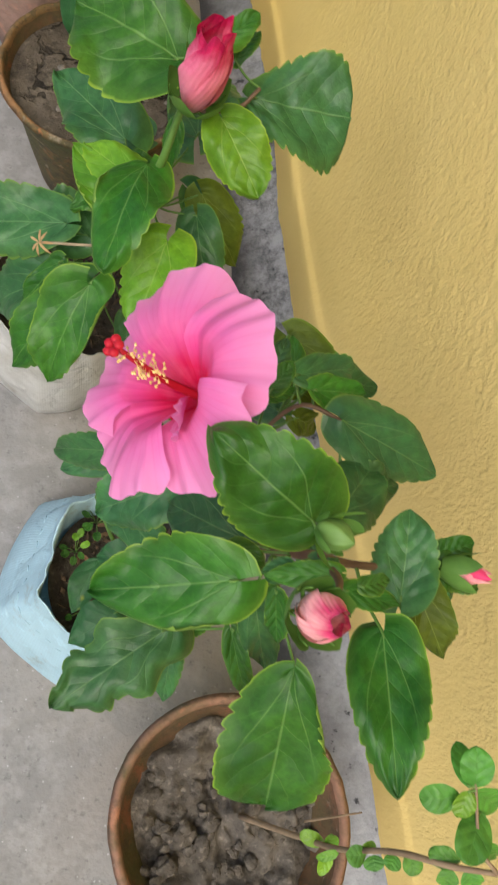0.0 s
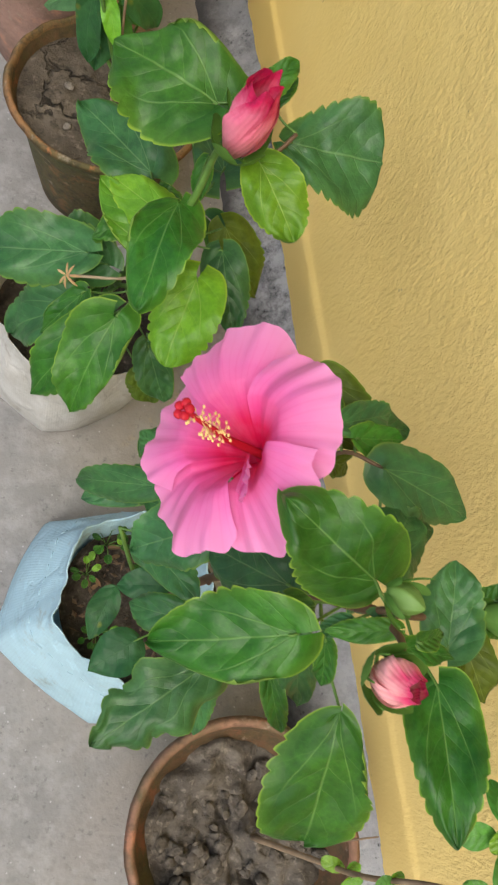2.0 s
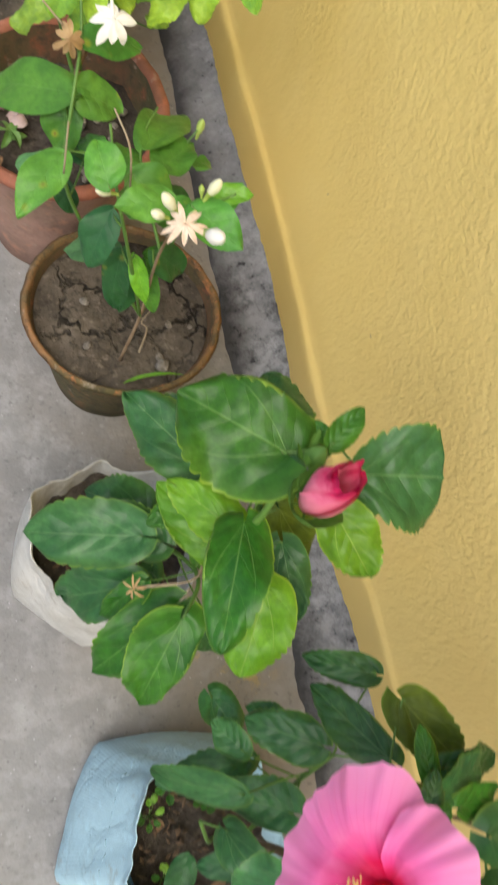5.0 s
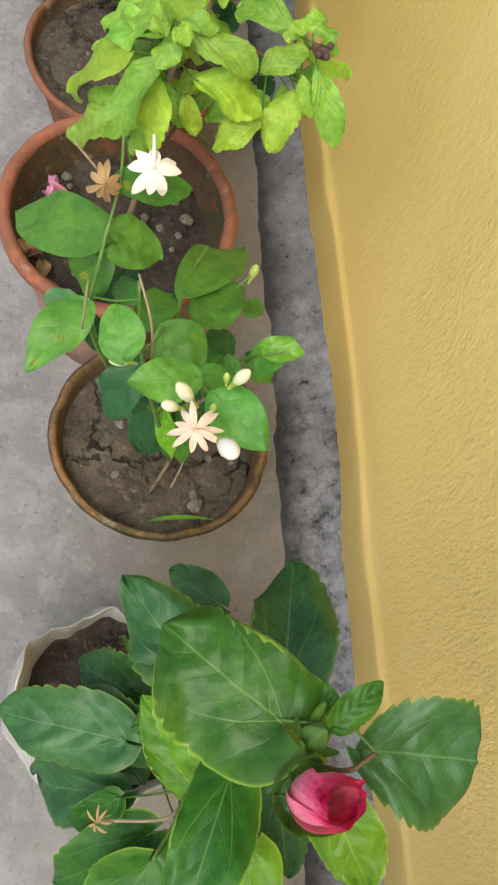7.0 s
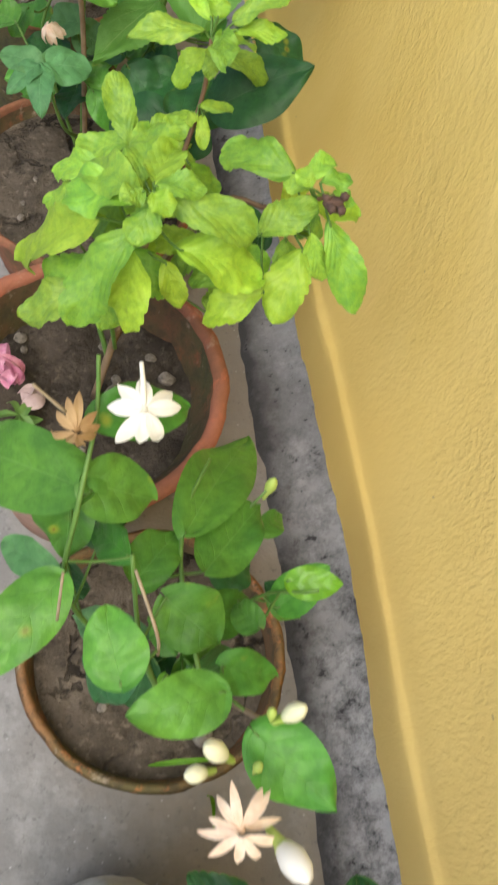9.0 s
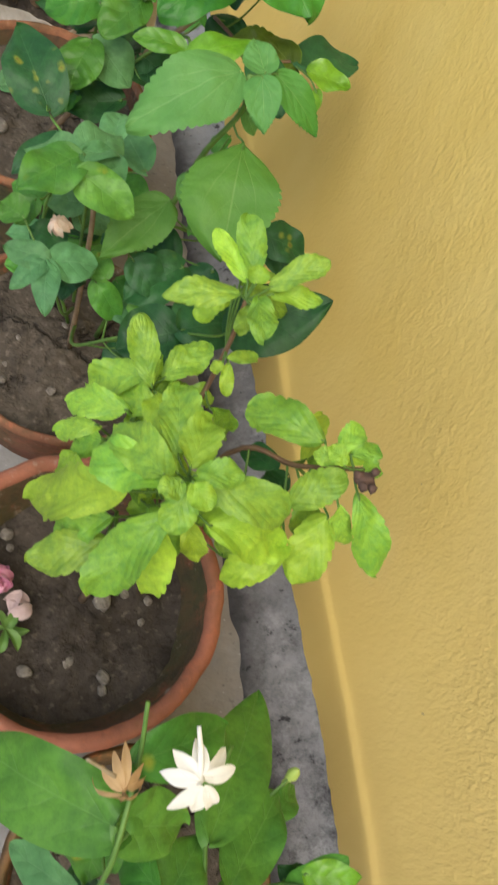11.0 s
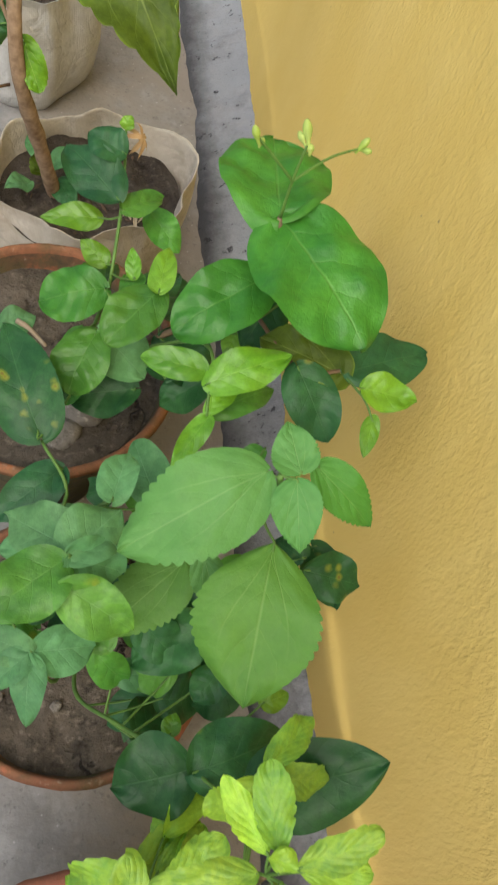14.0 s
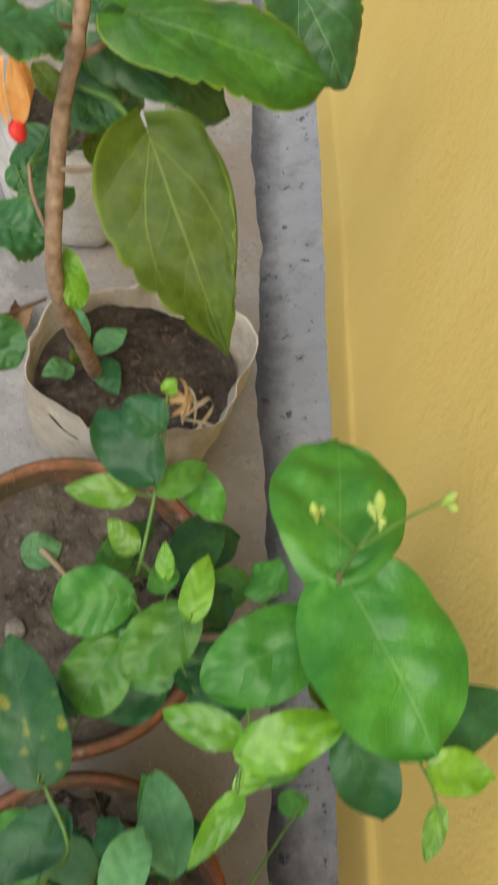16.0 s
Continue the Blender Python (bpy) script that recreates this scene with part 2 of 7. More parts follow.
def blade(name, dark, light, vein, rim=None, gloss=0.36, crinkle=0.4, veins=7.0, slope=0.55, blotch=None, through=0.17, palmate=0.0, spots=0.0, spec=0.5, patchy=1.0, quilt=0.3, ink=0.5):
    """A leaf's surface: u runs from stalk to tip, v across (0.5 on the midrib)."""
    k = Mat(name, gloss, spec)
    sep = k.t.nodes.new("ShaderNodeSeparateXYZ")
    k.link(k.co.outputs["UV"], sep.inputs[0])
    u, v = sep.outputs[0], sep.outputs[1]
    off = k.maths("ABSOLUTE", k.maths("SUBTRACT", v, 0.5))
    wob = k.maths("MULTIPLY_ADD", k.noise(28, 3), 0.14, -0.07)
    saw = k.maths("FRACT", k.maths("MULTIPLY", k.maths("ADD", k.maths("SUBTRACT", u, k.maths("MULTIPLY", off, slope)), wob), veins))
    tri = k.maths("ABSOLUTE", k.maths("SUBTRACT", saw, 0.5))
    lat = k.ramp(tri, (0.0, 1.0), (0.035, 0.0))
    lat = k.maths("MULTIPLY", lat, k.ramp(off, (0.0, 0.8), (0.46, 0.12)))
    mid = k.ramp(off, (0.005, 0.9), (0.016, 0.0))
    # the fine mesh of veinlets between the laterals
    cell = k.t.nodes.new("ShaderNodeTexVoronoi")
    cell.feature = "DISTANCE_TO_EDGE"
    cell.inputs["Scale"].default_value = 11
    k.link(k.mix(0.06, k.co.outputs["UV"], k.t.nodes.new("ShaderNodeTexNoise").outputs[1], "ADD"), cell.inputs["Vector"])
    mesh = k.ramp(cell.outputs["Distance"], (0.0, 0.10), (0.06, 0.0))
    net = k.maths("MAXIMUM", k.maths("MAXIMUM", k.maths("MULTIPLY", lat, 0.7), mid), mesh)
    if palmate:
        # two strong side veins that leave the stalk with the midrib
        ray = k.maths("ABSOLUTE", k.maths("SUBTRACT", k.maths("ADD", off, k.maths("MULTIPLY", wob, 0.3)), k.maths("MULTIPLY", k.maths("POWER", u, 0.8), palmate)))
        arm = k.maths("MULTIPLY", k.ramp(ray, (0.003, 1.0), (0.011, 0.0)), k.ramp(u, (0.35, 0.85), (0.7, 0.0)))
        net = k.maths("MAXIMUM", net, arm)
    c = k.mix(k.ramp(k.noise(26, 5), (0.32, 0.0), (0.66, 1.0)), dark, light)
    c = k.mix(k.ramp(k.noise(120, 5, 0.7), (0.36, 0.5 * patchy), (0.62, 0.0)), c, tuple(q * 0.62 for q in dark))
    if blotch:
        c = k.mix(k.ramp(k.noise(130, 5, 0.7), (0.44, 0.0), (0.62, 0.6)), c, blotch)
    c = k.hsv(c, h=k.maths("MULTIPLY_ADD", k.rand(), 0.022, 0.489), v=k.maths("MULTIPLY_ADD", k.maths("FRACT", k.maths("MULTIPLY", k.rand(), 7.3)), 0.42, 0.82))
    c = k.mix(k.maths("MULTIPLY", net, ink), c, vein)
    if rim:
        c = k.mix(k.ramp(k.maths("ADD", off, k.maths("MULTIPLY_ADD", k.noise(14, 2), 0.07, -0.035)), (0.476, 0.0), (0.496, 0.75)), c, rim)
        # rolled margins turn their pale underside up
        under = k.t.nodes.new("ShaderNodeUVMap")
        under.uv_map = "curl"
        us = k.t.nodes.new("ShaderNodeSeparateXYZ")
        k.link(under.outputs[0], us.inputs[0])
        c = k.mix(k.maths("MULTIPLY", us.outputs[0], 0.8), c, tuple(min(1.0, 0.5 * q + 0.5 * r) for q, r in zip(rim, (0.20, 0.34, 0.10))))
        c = k.mix(k.ramp(off, (0.34, 0.0), (0.5, 0.22)), c, tuple(0.55 * q + 0.45 * r for q, r in zip(light, rim)))
    if spots:
        d = k.maths("ADD", k.voronoi(52), k.maths("MULTIPLY_ADD", k.noise(160, 3), 0.22, -0.11))
        gate = k.ramp(k.noise(9, 2), (0.60 - spots, 0.0), (0.66 - spots, 0.7))
        c = k.mix(k.maths("MULTIPLY", k.ramp(d, (0.08, 0.9), (0.30, 0.0)), gate), c, (0.36, 0.36, 0.03))
        c = k.mix(k.maths("MULTIPLY", k.ramp(d, (0.07, 1.0), (0.13, 0.0)), gate), c, (0.12, 0.06, 0.03))
    k.colour(c)
    k.rough(k.maths("MULTIPLY_ADD", k.noise(90, 3), 0.12, gloss - 0.02))
    swell = k.ramp(tri, (0.0, 0.0), (0.4, 1.0))
    k.bump((swell, quilt, 0.0022), (k.ramp(cell.outputs["Distance"], (0.0, 0.0), (0.2, 1.0)), quilt * 0.18, 0.001), (k.noise(60, 4, 0.6), crinkle * 0.8, 0.0026), (k.noise(260, 3, 0.7), 0.3, 0.0008), (k.maths("SUBTRACT", 1.0, net), 0.35, 0.001))
    return k.glow_through(through, c, (1.0, 1.0, 0.5)).m


def tissue(name, base, deep, rough=0.55, through=0.2, grain=60.0):
    k = Mat(name, rough, 0.35)
    c = k.mix(k.ramp(k.noise(grain, 4), (0.3, 0.0), (0.7, 1.0)), base, deep)
    k.colour(c)
    k.bump((k.noise(grain * 3, 3), 0.3, 0.001))
    return k.glow_through(through, c).m if through else k.m


def petal_skin():
    """Pink petal: deep red at the throat, fine lengthwise nerves."""
    k = Mat("pink_petal", 0.5, 0.3)
    sep = k.t.nodes.new("ShaderNodeSeparateXYZ")
    k.link(k.co.outputs["UV"], sep.inputs[0])
    u, v = sep.outputs[0], sep.outputs[1]
    nerve = k.maths("ABSOLUTE", k.maths("SUBTRACT", k.maths("FRACT", k.maths("MULTIPLY_ADD", v, 17.0, k.maths("MULTIPLY", k.noise(30, 2), 0.8))), 0.5))
    c = k.ramp(u, (0.0, (0.66, 0.004, 0.06)), (0.19, (0.72, 0.010, 0.10)), (0.34, (0.79, 0.075, 0.31)), (0.62, (0.82, 0.185, 0.50)), (1.0, (0.86, 0.32, 0.63)))
    c = k.mix(k.maths("MULTIPLY", k.ramp(nerve, (0.0, 0.38), (0.16, 0.0)), k.ramp(u, (0.2, 1.0), (0.85, 0.2))), c, (0.72, 0.05, 0.25))
    c = k.mix(k.ramp(k.noise(40, 4), (0.4, 0.0), (0.75, 0.3)), c, (0.87, 0.31, 0.58))
    k.colour(c)
    k.bump((nerve, 0.12, 0.001), (k.noise(70, 3), 0.2, 0.002))
    return k.glow_through(0.42, c).m


def bud_skin(name, low, mid, high):
    """Bud petal: u runs from the calyx to the furled mouth."""
    k = Mat(name, 0.55, 0.3)
    sep = k.t.nodes.new("ShaderNodeSeparateXYZ")
    k.link(k.co.outputs["UV"], sep.inputs[0])
    u = k.maths("MULTIPLY_ADD", k.noise(70, 4, 0.6), 0.5, k.maths("SUBTRACT", sep.outputs[0], 0.25))
    nerve = k.maths("ABSOLUTE", k.maths("SUBTRACT", k.maths("FRACT", k.maths("MULTIPLY_ADD", sep.outputs[1], 9.0, k.maths("MULTIPLY", k.noise(60, 2), 1.2))), 0.5))
    c = k.ramp(u, (0.1, low), (0.68, mid), (0.92, high), (1.0, tuple(q * 0.7 for q in high)))
    c = k.mix(k.ramp(nerve, (0.0, 0.1), (0.2, 0.0)), c, high)
    k.colour(c)
    k.bump((nerve, 0.6, 0.0012), (k.noise(140, 4, 0.6), 0.6, 0.0016))
    return k.glow_through(0.2, c).m


def fillet_mortar():
    k = Mat("mortar_fillet", 0.88, 0.3)
    c = k.mix(k.ramp(k.noise(5, 5), (0.35, 0.0), (0.66, 1.0)), (0.215, 0.217, 0.226), (0.34, 0.345, 0.36))
    c = k.mix(k.ramp(k.noise(26, 6, 0.7), (0.52, 0.0), (0.68, 0.7)), c, (0.37, 0.375, 0.39))
    sep = k.t.nodes.new("ShaderNodeSeparateXYZ")
    k.link(k.co.outputs["Object"], sep.inputs[0])
    along = k.maths("ADD", sep.outputs[1], k.maths("MULTIPLY_ADD", k.noise(4, 3), 0.5, -0.25))
    # black mould on one stretch, old limewash splashes on another
    mould = k.maths("MULTIPLY", k.ramp(k.noise(24, 9, 0.8), (0.44, 0.0), (0.62, 0.8)), k.ramp(k.maths("ABSOLUTE", k.maths("SUBTRACT", along, 0.72)), (0.25, 1.0), (0.55, 0.4)))
    c = k.mix(mould, c, (0.030, 0.030, 0.033))
    lime = k.maths("MULTIPLY", k.ramp(k.noise(13, 6, 0.7), (0.34, 0.0), (0.55, 0.85)), k.ramp(k.maths("MULTIPLY", along, 0.25), (0.42, 0.0), (0.56, 1.0)))
    c = k.mix(lime, c, (0.255, 0.27, 0.29))
    # damp dirt along the floor joint, with the crevice's shade painted in
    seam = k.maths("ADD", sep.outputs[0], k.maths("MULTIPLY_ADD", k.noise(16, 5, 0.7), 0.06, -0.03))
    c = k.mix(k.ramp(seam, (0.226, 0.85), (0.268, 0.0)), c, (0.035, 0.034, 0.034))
    c = k.mix(k.ramp(k.noise(48, 4, 0.7), (0.62, 0.0), (0.68, 0.9)), c, (0.03, 0.03, 0.034))
    k.colour(c)
    return k.bump((k.noise(34, 6, 0.7), 0.8, 0.007), (k.noise(150, 3), 0.5, 0.002)).m


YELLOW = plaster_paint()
FLOOR = cement("grey_cement", (0.168, 0.166, 0.161), (0.272, 0.269, 0.262), 0.55, 0.4)
KERB = fillet_mortar()
CLAY_MOSSY = terracotta("mossy_terracotta", (0.11, 0.068, 0.034), 1.0)
CLAY_RED = terracotta("red_terracotta", (0.27, 0.10, 0.06), 0.18)
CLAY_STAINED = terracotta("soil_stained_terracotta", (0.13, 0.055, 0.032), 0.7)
CLAY_BROWN = terracotta("brown_terracotta", (0.21, 0.078, 0.045), 0.4)
CLAY_GREY = terracotta("lichen_grey_terracotta", (0.20, 0.19, 0.15), 0.55)
CLAY_LIMED = terracotta("limed_terracotta", (0.33, 0.20, 0.155), 0.15)
RIM_BROWN = terracotta("orange_brown_rim", (0.27, 0.115, 0.048), 0.85)
RIM_RED = terracotta("red_clay_rim", (0.25, 0.10, 0.05), 0.42)
RIM_FADED = terracotta("faded_red_rim", (0.25, 0.125, 0.085), 0.5)
SOIL_PALE = earth("dry_silt", (0.056, 0.046, 0.035), (0.132, 0.110, 0.084), cracks=0.9)
SOIL_DARK = earth("damp_soil", (0.030, 0.024, 0.019), (0.085, 0.070, 0.055))
BLUE_SACK = sacking("blue_woven_sack", (0.42, 0.62, 0.70), (0.30, 0.44, 0.50), weave=520.0, dirt=0.45)
WHITE_SACK = sacking("white_woven_sack", (0.60, 0.59, 0.55), (0.36, 0.34, 0.29), weave=620.0, dirt=0.8)
TAN_SACK = sacking("soiled_cloth_sack", (0.56, 0.51, 0.42), (0.34, 0.28, 0.20), weave=700.0, dirt=0.9)

HIB_DARK = blade("hibiscus_leaf_dark", (0.022, 0.092, 0.028), (0.052, 0.170, 0.046), (0.18, 0.32, 0.12), rim=(0.15, 0.25, 0.03), palmate=0.52, veins=5.0, slope=0.7, gloss=0.36, crinkle=0.10, spec=0.36, quilt=0.34, ink=0.42)
HIB_MID = blade("hibiscus_leaf_green", (0.020, 0.098, 0.010), (0.050, 0.178, 0.016), (0.20, 0.36, 0.10), rim=(0.26, 0.40, 0.04), palmate=0.52, veins=5.0, slope=0.7, gloss=0.36, crinkle=0.10, spec=0.3, quilt=0.32, ink=0.4)
HIB_LIGHT = blade("hibiscus_leaf_young", (0.088, 0.235, 0.012), (0.145, 0.315, 0.016), (0.34, 0.48, 0.12), rim=(0.3, 0.42, 0.04), palmate=0.52, veins=5.0, slope=0.7, gloss=0.36, crinkle=0.10, spec=0.3, quilt=0.32, ink=0.4)
HIB_OLIVE = blade("hibiscus_leaf_olive", (0.062, 0.098, 0.010), (0.105, 0.150, 0.013), (0.25, 0.33, 0.08), rim=(0.16, 0.25, 0.03), palmate=0.52, veins=5.0, slope=0.7, gloss=0.45, crinkle=0.10, spec=0.2, quilt=0.32, ink=0.4)
JAS_DARK = blade("jasmine_leaf_dark", (0.018, 0.082, 0.026), (0.036, 0.128, 0.036), (0.08, 0.18, 0.07), gloss=0.4, veins=4.0, crinkle=0.5, spots=0.03, through=0.15, spec=0.26, quilt=0.24, ink=0.28)
JAS_MID = blade("jasmine_leaf_green", (0.060, 0.200, 0.030), (0.110, 0.305, 0.040), (0.16, 0.33, 0.10), gloss=0.34, veins=4.0, crinkle=0.45, spots=0.025, through=0.16, spec=0.26, quilt=0.24, ink=0.28)
JAS_LIGHT = blade("jasmine_leaf_young", (0.11, 0.285, 0.014), (0.165, 0.365, 0.022), (0.30, 0.5, 0.08), gloss=0.34, veins=4.0, crinkle=0.4, quilt=0.24, ink=0.28)
JAS_BRIGHT = blade("jasmine_leaf_bright", (0.036, 0.150, 0.016), (0.078, 0.245, 0.026), (0.17, 0.34, 0.08), gloss=0.36, veins=4.0, crinkle=0.7, patchy=0.5, spec=0.34, quilt=0.35, ink=0.3)
JAS_DUSTY = blade("jasmine_leaf_dusty", (0.075, 0.21, 0.075), (0.115, 0.285, 0.105), (0.19, 0.36, 0.18), gloss=0.5, veins=4.0, crinkle=0.4, spec=0.26, quilt=0.24, ink=0.28)
BASIL = blade("basil_leaf", (0.21, 0.41, 0.035), (0.29, 0.49, 0.05), (0.33, 0.50, 0.10), gloss=0.5, veins=6.0, crinkle=0.7, blotch=(0.10, 0.27, 0.04), slope=0.9, quilt=0.22, ink=0.18)
BASIL_PALE = blade("basil_leaf_pale", (0.30, 0.50, 0.035), (0.38, 0.57, 0.045), (0.40, 0.56, 0.10), gloss=0.5, veins=6.0, crinkle=0.5, blotch=(0.20, 0.38, 0.03), slope=0.9, quilt=0.18, ink=0.18)
BROAD = blade("broad_soft_leaf", (0.083, 0.245, 0.050), (0.100, 0.275, 0.057), (0.26, 0.44, 0.17), gloss=0.6, veins=5.0, slope=0.9, crinkle=0.7, palmate=0.42, patchy=0.4, ink=0.32, quilt=0.2)
BROAD_DEEP = blade("broad_soft_leaf_deep", (0.060, 0.198, 0.020), (0.074, 0.225, 0.023), (0.24, 0.40, 0.12), gloss=0.6, veins=5.0, slope=0.9, crinkle=0.7, palmate=0.42, patchy=0.4, ink=0.32, quilt=0.2)
STEM_GREEN = tissue("green_stem", (0.11, 0.22, 0.04), (0.07, 0.15, 0.03), 0.5, 0.0)
STEM_RED = tissue("reddish_stem", (0.10, 0.055, 0.035), (0.16, 0.10, 0.05), 0.55, 0.0)
STEM_WOOD = tissue("brown_bark", (0.16, 0.105, 0.06), (0.30, 0.215, 0.135), 0.85, 0.0, 40.0)
BARK = tissue("ringed_bark", (0.14, 0.085, 0.045), (0.36, 0.25, 0.155), 0.9, 0.0, 75.0)
STEM_DRY = tissue("dry_stalk", (0.36, 0.30, 0.20), (0.24, 0.18, 0.11), 0.8, 0.0)
PETAL = petal_skin()
BUD_FURLED = bud_skin("furled_bud", (0.84, 0.33, 0.37), (0.82, 0.20, 0.32), (0.64, 0.015, 0.11))
BUD_CRUMPLED = bud_skin("crumpled_bud", (0.84, 0.50, 0.46), (0.82, 0.36, 0.38), (0.70, 0.05, 0.16))
BUD_PINK = tissue("pink_bud", (0.78, 0.20, 0.28), (0.84, 0.46, 0.46), 0.55, 0.15, 90.0)
BUD_DEEP = tissue("deep_pink_bud", (0.62, 0.015, 0.10), (0.80, 0.06, 0.2), 0.45, 0.15, 60.0)
SEPAL = tissue("green_sepal", (0.06, 0.155, 0.022), (0.12, 0.25, 0.045), 0.5, 0.2, 50.0)
STIGMA = tissue("crimson_stigma", (0.36, 0.002, 0.012), (0.5, 0.008, 0.03), 0.6, 0.0)
POLLEN = tissue("yellow_anther", (0.70, 0.46, 0.14), (0.80, 0.60, 0.28), 0.7, 0.0)
WHITE_PETAL = tissue("white_petal", (0.86, 0.85, 0.80), (0.78, 0.77, 0.70), 0.5, 0.25)
FADED_PETAL = tissue("faded_petal", (0.84, 0.72, 0.60), (0.74, 0.53, 0.38), 0.6, 0.25, 130.0)
DRY_PETAL = tissue("dry_petal", (0.48, 0.33, 0.16), (0.36, 0.22, 0.10), 0.7, 0.15)
PALE_BUD = tissue("cream_bud", (0.74, 0.76, 0.48), (0.82, 0.80, 0.62), 0.5, 0.2)
CALYX = tissue("ridged_calyx", (0.085, 0.19, 0.035), (0.16, 0.29, 0.07), 0.5, 0.15, 40.0)
GREEN_BUD = tissue("lime_bud", (0.36, 0.50, 0.08), (0.48, 0.60, 0.18), 0.5, 0.2)
WILTED = tissue("wilted_rose", (0.48, 0.13, 0.25), (0.66, 0.36, 0.44), 0.7, 0.1, 120.0)
MAUVE = tissue("papery_mauve", (0.42, 0.30, 0.29), (0.56, 0.44, 0.42), 0.8, 0.15, 60.0)
DEAD_LEAF = tissue("dead_leaf", (0.14, 0.085, 0.045), (0.25, 0.155, 0.08), 0.8, 0.1, 30.0)
DARK_DRY = tissue("blackened_spike", (0.05, 0.035, 0.03), (0.12, 0.07, 0.05), 0.9, 0.0)
ORANGE_PETAL = tissue("orange_petal", (0.70, 0.30, 0.08), (0.78, 0.46, 0.16), 0.6, 0.3, 90.0)
RED_PETAL = tissue("red_petal", (0.65, 0.02, 0.02), (0.8, 0.08, 0.05), 0.5, 0.2)
THROAT = tissue("flower_throat", (0.80, 0.018, 0.11), (0.72, 0.010, 0.08), 0.6, 0.35)


# ---- building blocks ----
def obj_from(name, bm, material, parent=None, label="", smooth=True):
    me = bpy.data.meshes.new(name)
    bmesh.ops.recalc_face_normals(bm, faces=bm.faces)
    bm.to_mesh(me)
    bm.free()
    if smooth:
        me.polygons.foreach_set("use_smooth", [True] * len(me.polygons))
    for m in material if isinstance(material, (list, tuple)) else (material,):
        me.materials.append(m)
    ob = new(name, me)
    if parent is not None:
        ob.parent = parent
    if label:
        ob["label"] = label
    return ob


def part(name, bm, material, parent, label="", smooth=True):
    return obj_from(name, bm, material, parent, label, smooth)


def thing(name, place, label, category, group=""):
    e = new(name)
    e.empty_display_size = 0.05
    e.location = place
    return tagged(e, label, category, group)


def wob(x, y, z=0.0, f=1.0):
    return noise.noise(Vector((x * f, y * f, z * f)))


def strip_along(rows, closed=False):
    """Faces between rows of points, all rows of the same length."""
    bm = bmesh.new()
    vs = [[bm.verts.new(p) for p in row] for row in rows]
    for a, b in zip(vs, vs[1:]):
        n = len(a)
        for i in range(n if closed else n - 1):
            j = (i + 1) % n
            bm.faces.new((a[i], a[j], b[j], b[i]))
    return bm


def smooth_path(pts, n=5):
    """Points along a rounded line through pts."""
    p = [Vector(q) for q in pts]
    if len(p) == 2:
        return [p[0].lerp(p[1], i / n) for i in range(n + 1)]
    ends = [p[0] * 2 - p[1]] + p + [p[-1] * 2 - p[-2]]
    out = []
    for a, b, c, d in zip(ends, ends[1:], ends[2:], ends[3:]):
        for i in range(n):
            s = i / n
            out.append(0.5 * ((2 * b) + (c - a) * s + (2 * a - 5 * b + 4 * c - d) * s * s + (3 * b - a - 3 * c + d) * s ** 3))
    return out + [p[-1]]


def tube(pts, r0, r1, sides=7, n=5, lump=0.0, cap=True):
    path = smooth_path(pts, n)
    rows = []
    side = Vector((1, 0.3, 0.2))
    for i, p in enumerate(path):
        d = (path[min(i + 1, len(path) - 1)] - path[max(i - 1, 0)]).normalized()
        side = (side - d * side.dot(d)).normalized()
        other = d.cross(side)
        r = r0 + (r1 - r0) * i / (len(path) - 1)
        r *= 1 + lump * wob(p.x, p.y, p.z, 90)
        rows.append([p + (side * math.cos(a) + other * math.sin(a)) * r for a in (2 * math.pi * j / sides for j in range(sides))])
    bm = strip_along(rows, True)
    if cap:
        bm.verts.ensure_lookup_table()
        bm.faces.new([bm.verts[i] for i in range(sides)])
        bm.faces.new([bm.verts[len(bm.verts) - sides + i] for i in range(sides)])
    return bm


def lathe(profile, sides=48, warp=None):
    """profile: (radius, height) rows; warp(angle, radius, height) gives the moved (radius, height)."""
    rows = []
    for r, z in profile:
        row = []
        for j in range(sides):
            a = 2 * math.pi * j / sides
            rr, zz = warp(a, r, z) if warp else (r, z)
            row.append((rr * math.cos(a), rr * math.sin(a), zz))
        rows.append(row)
    return strip_along(rows, True)


# ---- ground, wall and the mortar fillet between them ----
WALL_X = 0.336


def build_floor():
    """One sheet: fine near the row of pots, then out to the horizon."""
    xs = [-400, -60, -12, -4, -2] + [-1.2 + 0.05 * i for i in range(31)] + [0.40, 4, 60, 400]
    ys = [-400, -60, -12, -3] + [-1.2 + 0.05 * i for i in range(101)] + [6, 14, 60, 400]
    rows = []
    for y in ys:
        rows.append([(x, y, 0.005 * wob(x, y, 3, 4) + 0.002 * wob(x, y, 7, 17) if abs(x) < 1.2 and -1.2 < y < 4 else 0.0) for x in xs])
    fl = obj_from("ground", strip_along(rows), FLOOR)
    return tagged(fl, "grey cement yard floor, speckled and stained", "floor", kind="structure")


FOOT = ((-1.5, 0.306), (0.0, 0.312), (0.4, 0.309), (0.6, 0.301), (0.78, 0.298), (0.95, 0.305), (1.1, 0.308), (1.25, 0.303), (1.4, 0.293), (1.6, 0.293), (2.1, 0.310), (2.3, 0.321), (2.6, 0.326), (3.2, 0.330))


def lip(y):
    """How far the painted foot stands out: it wanders, and grows slim further along."""
    y = min(3.19, max(-1.49, y))
    for (a, p), (b, q) in zip(FOOT, FOOT[1:]):
        if y <= b:
            s = (y - a) / (b - a)
            return (WALL_X - p - (q - p) * s * s * (3 - 2 * s)) / 0.041


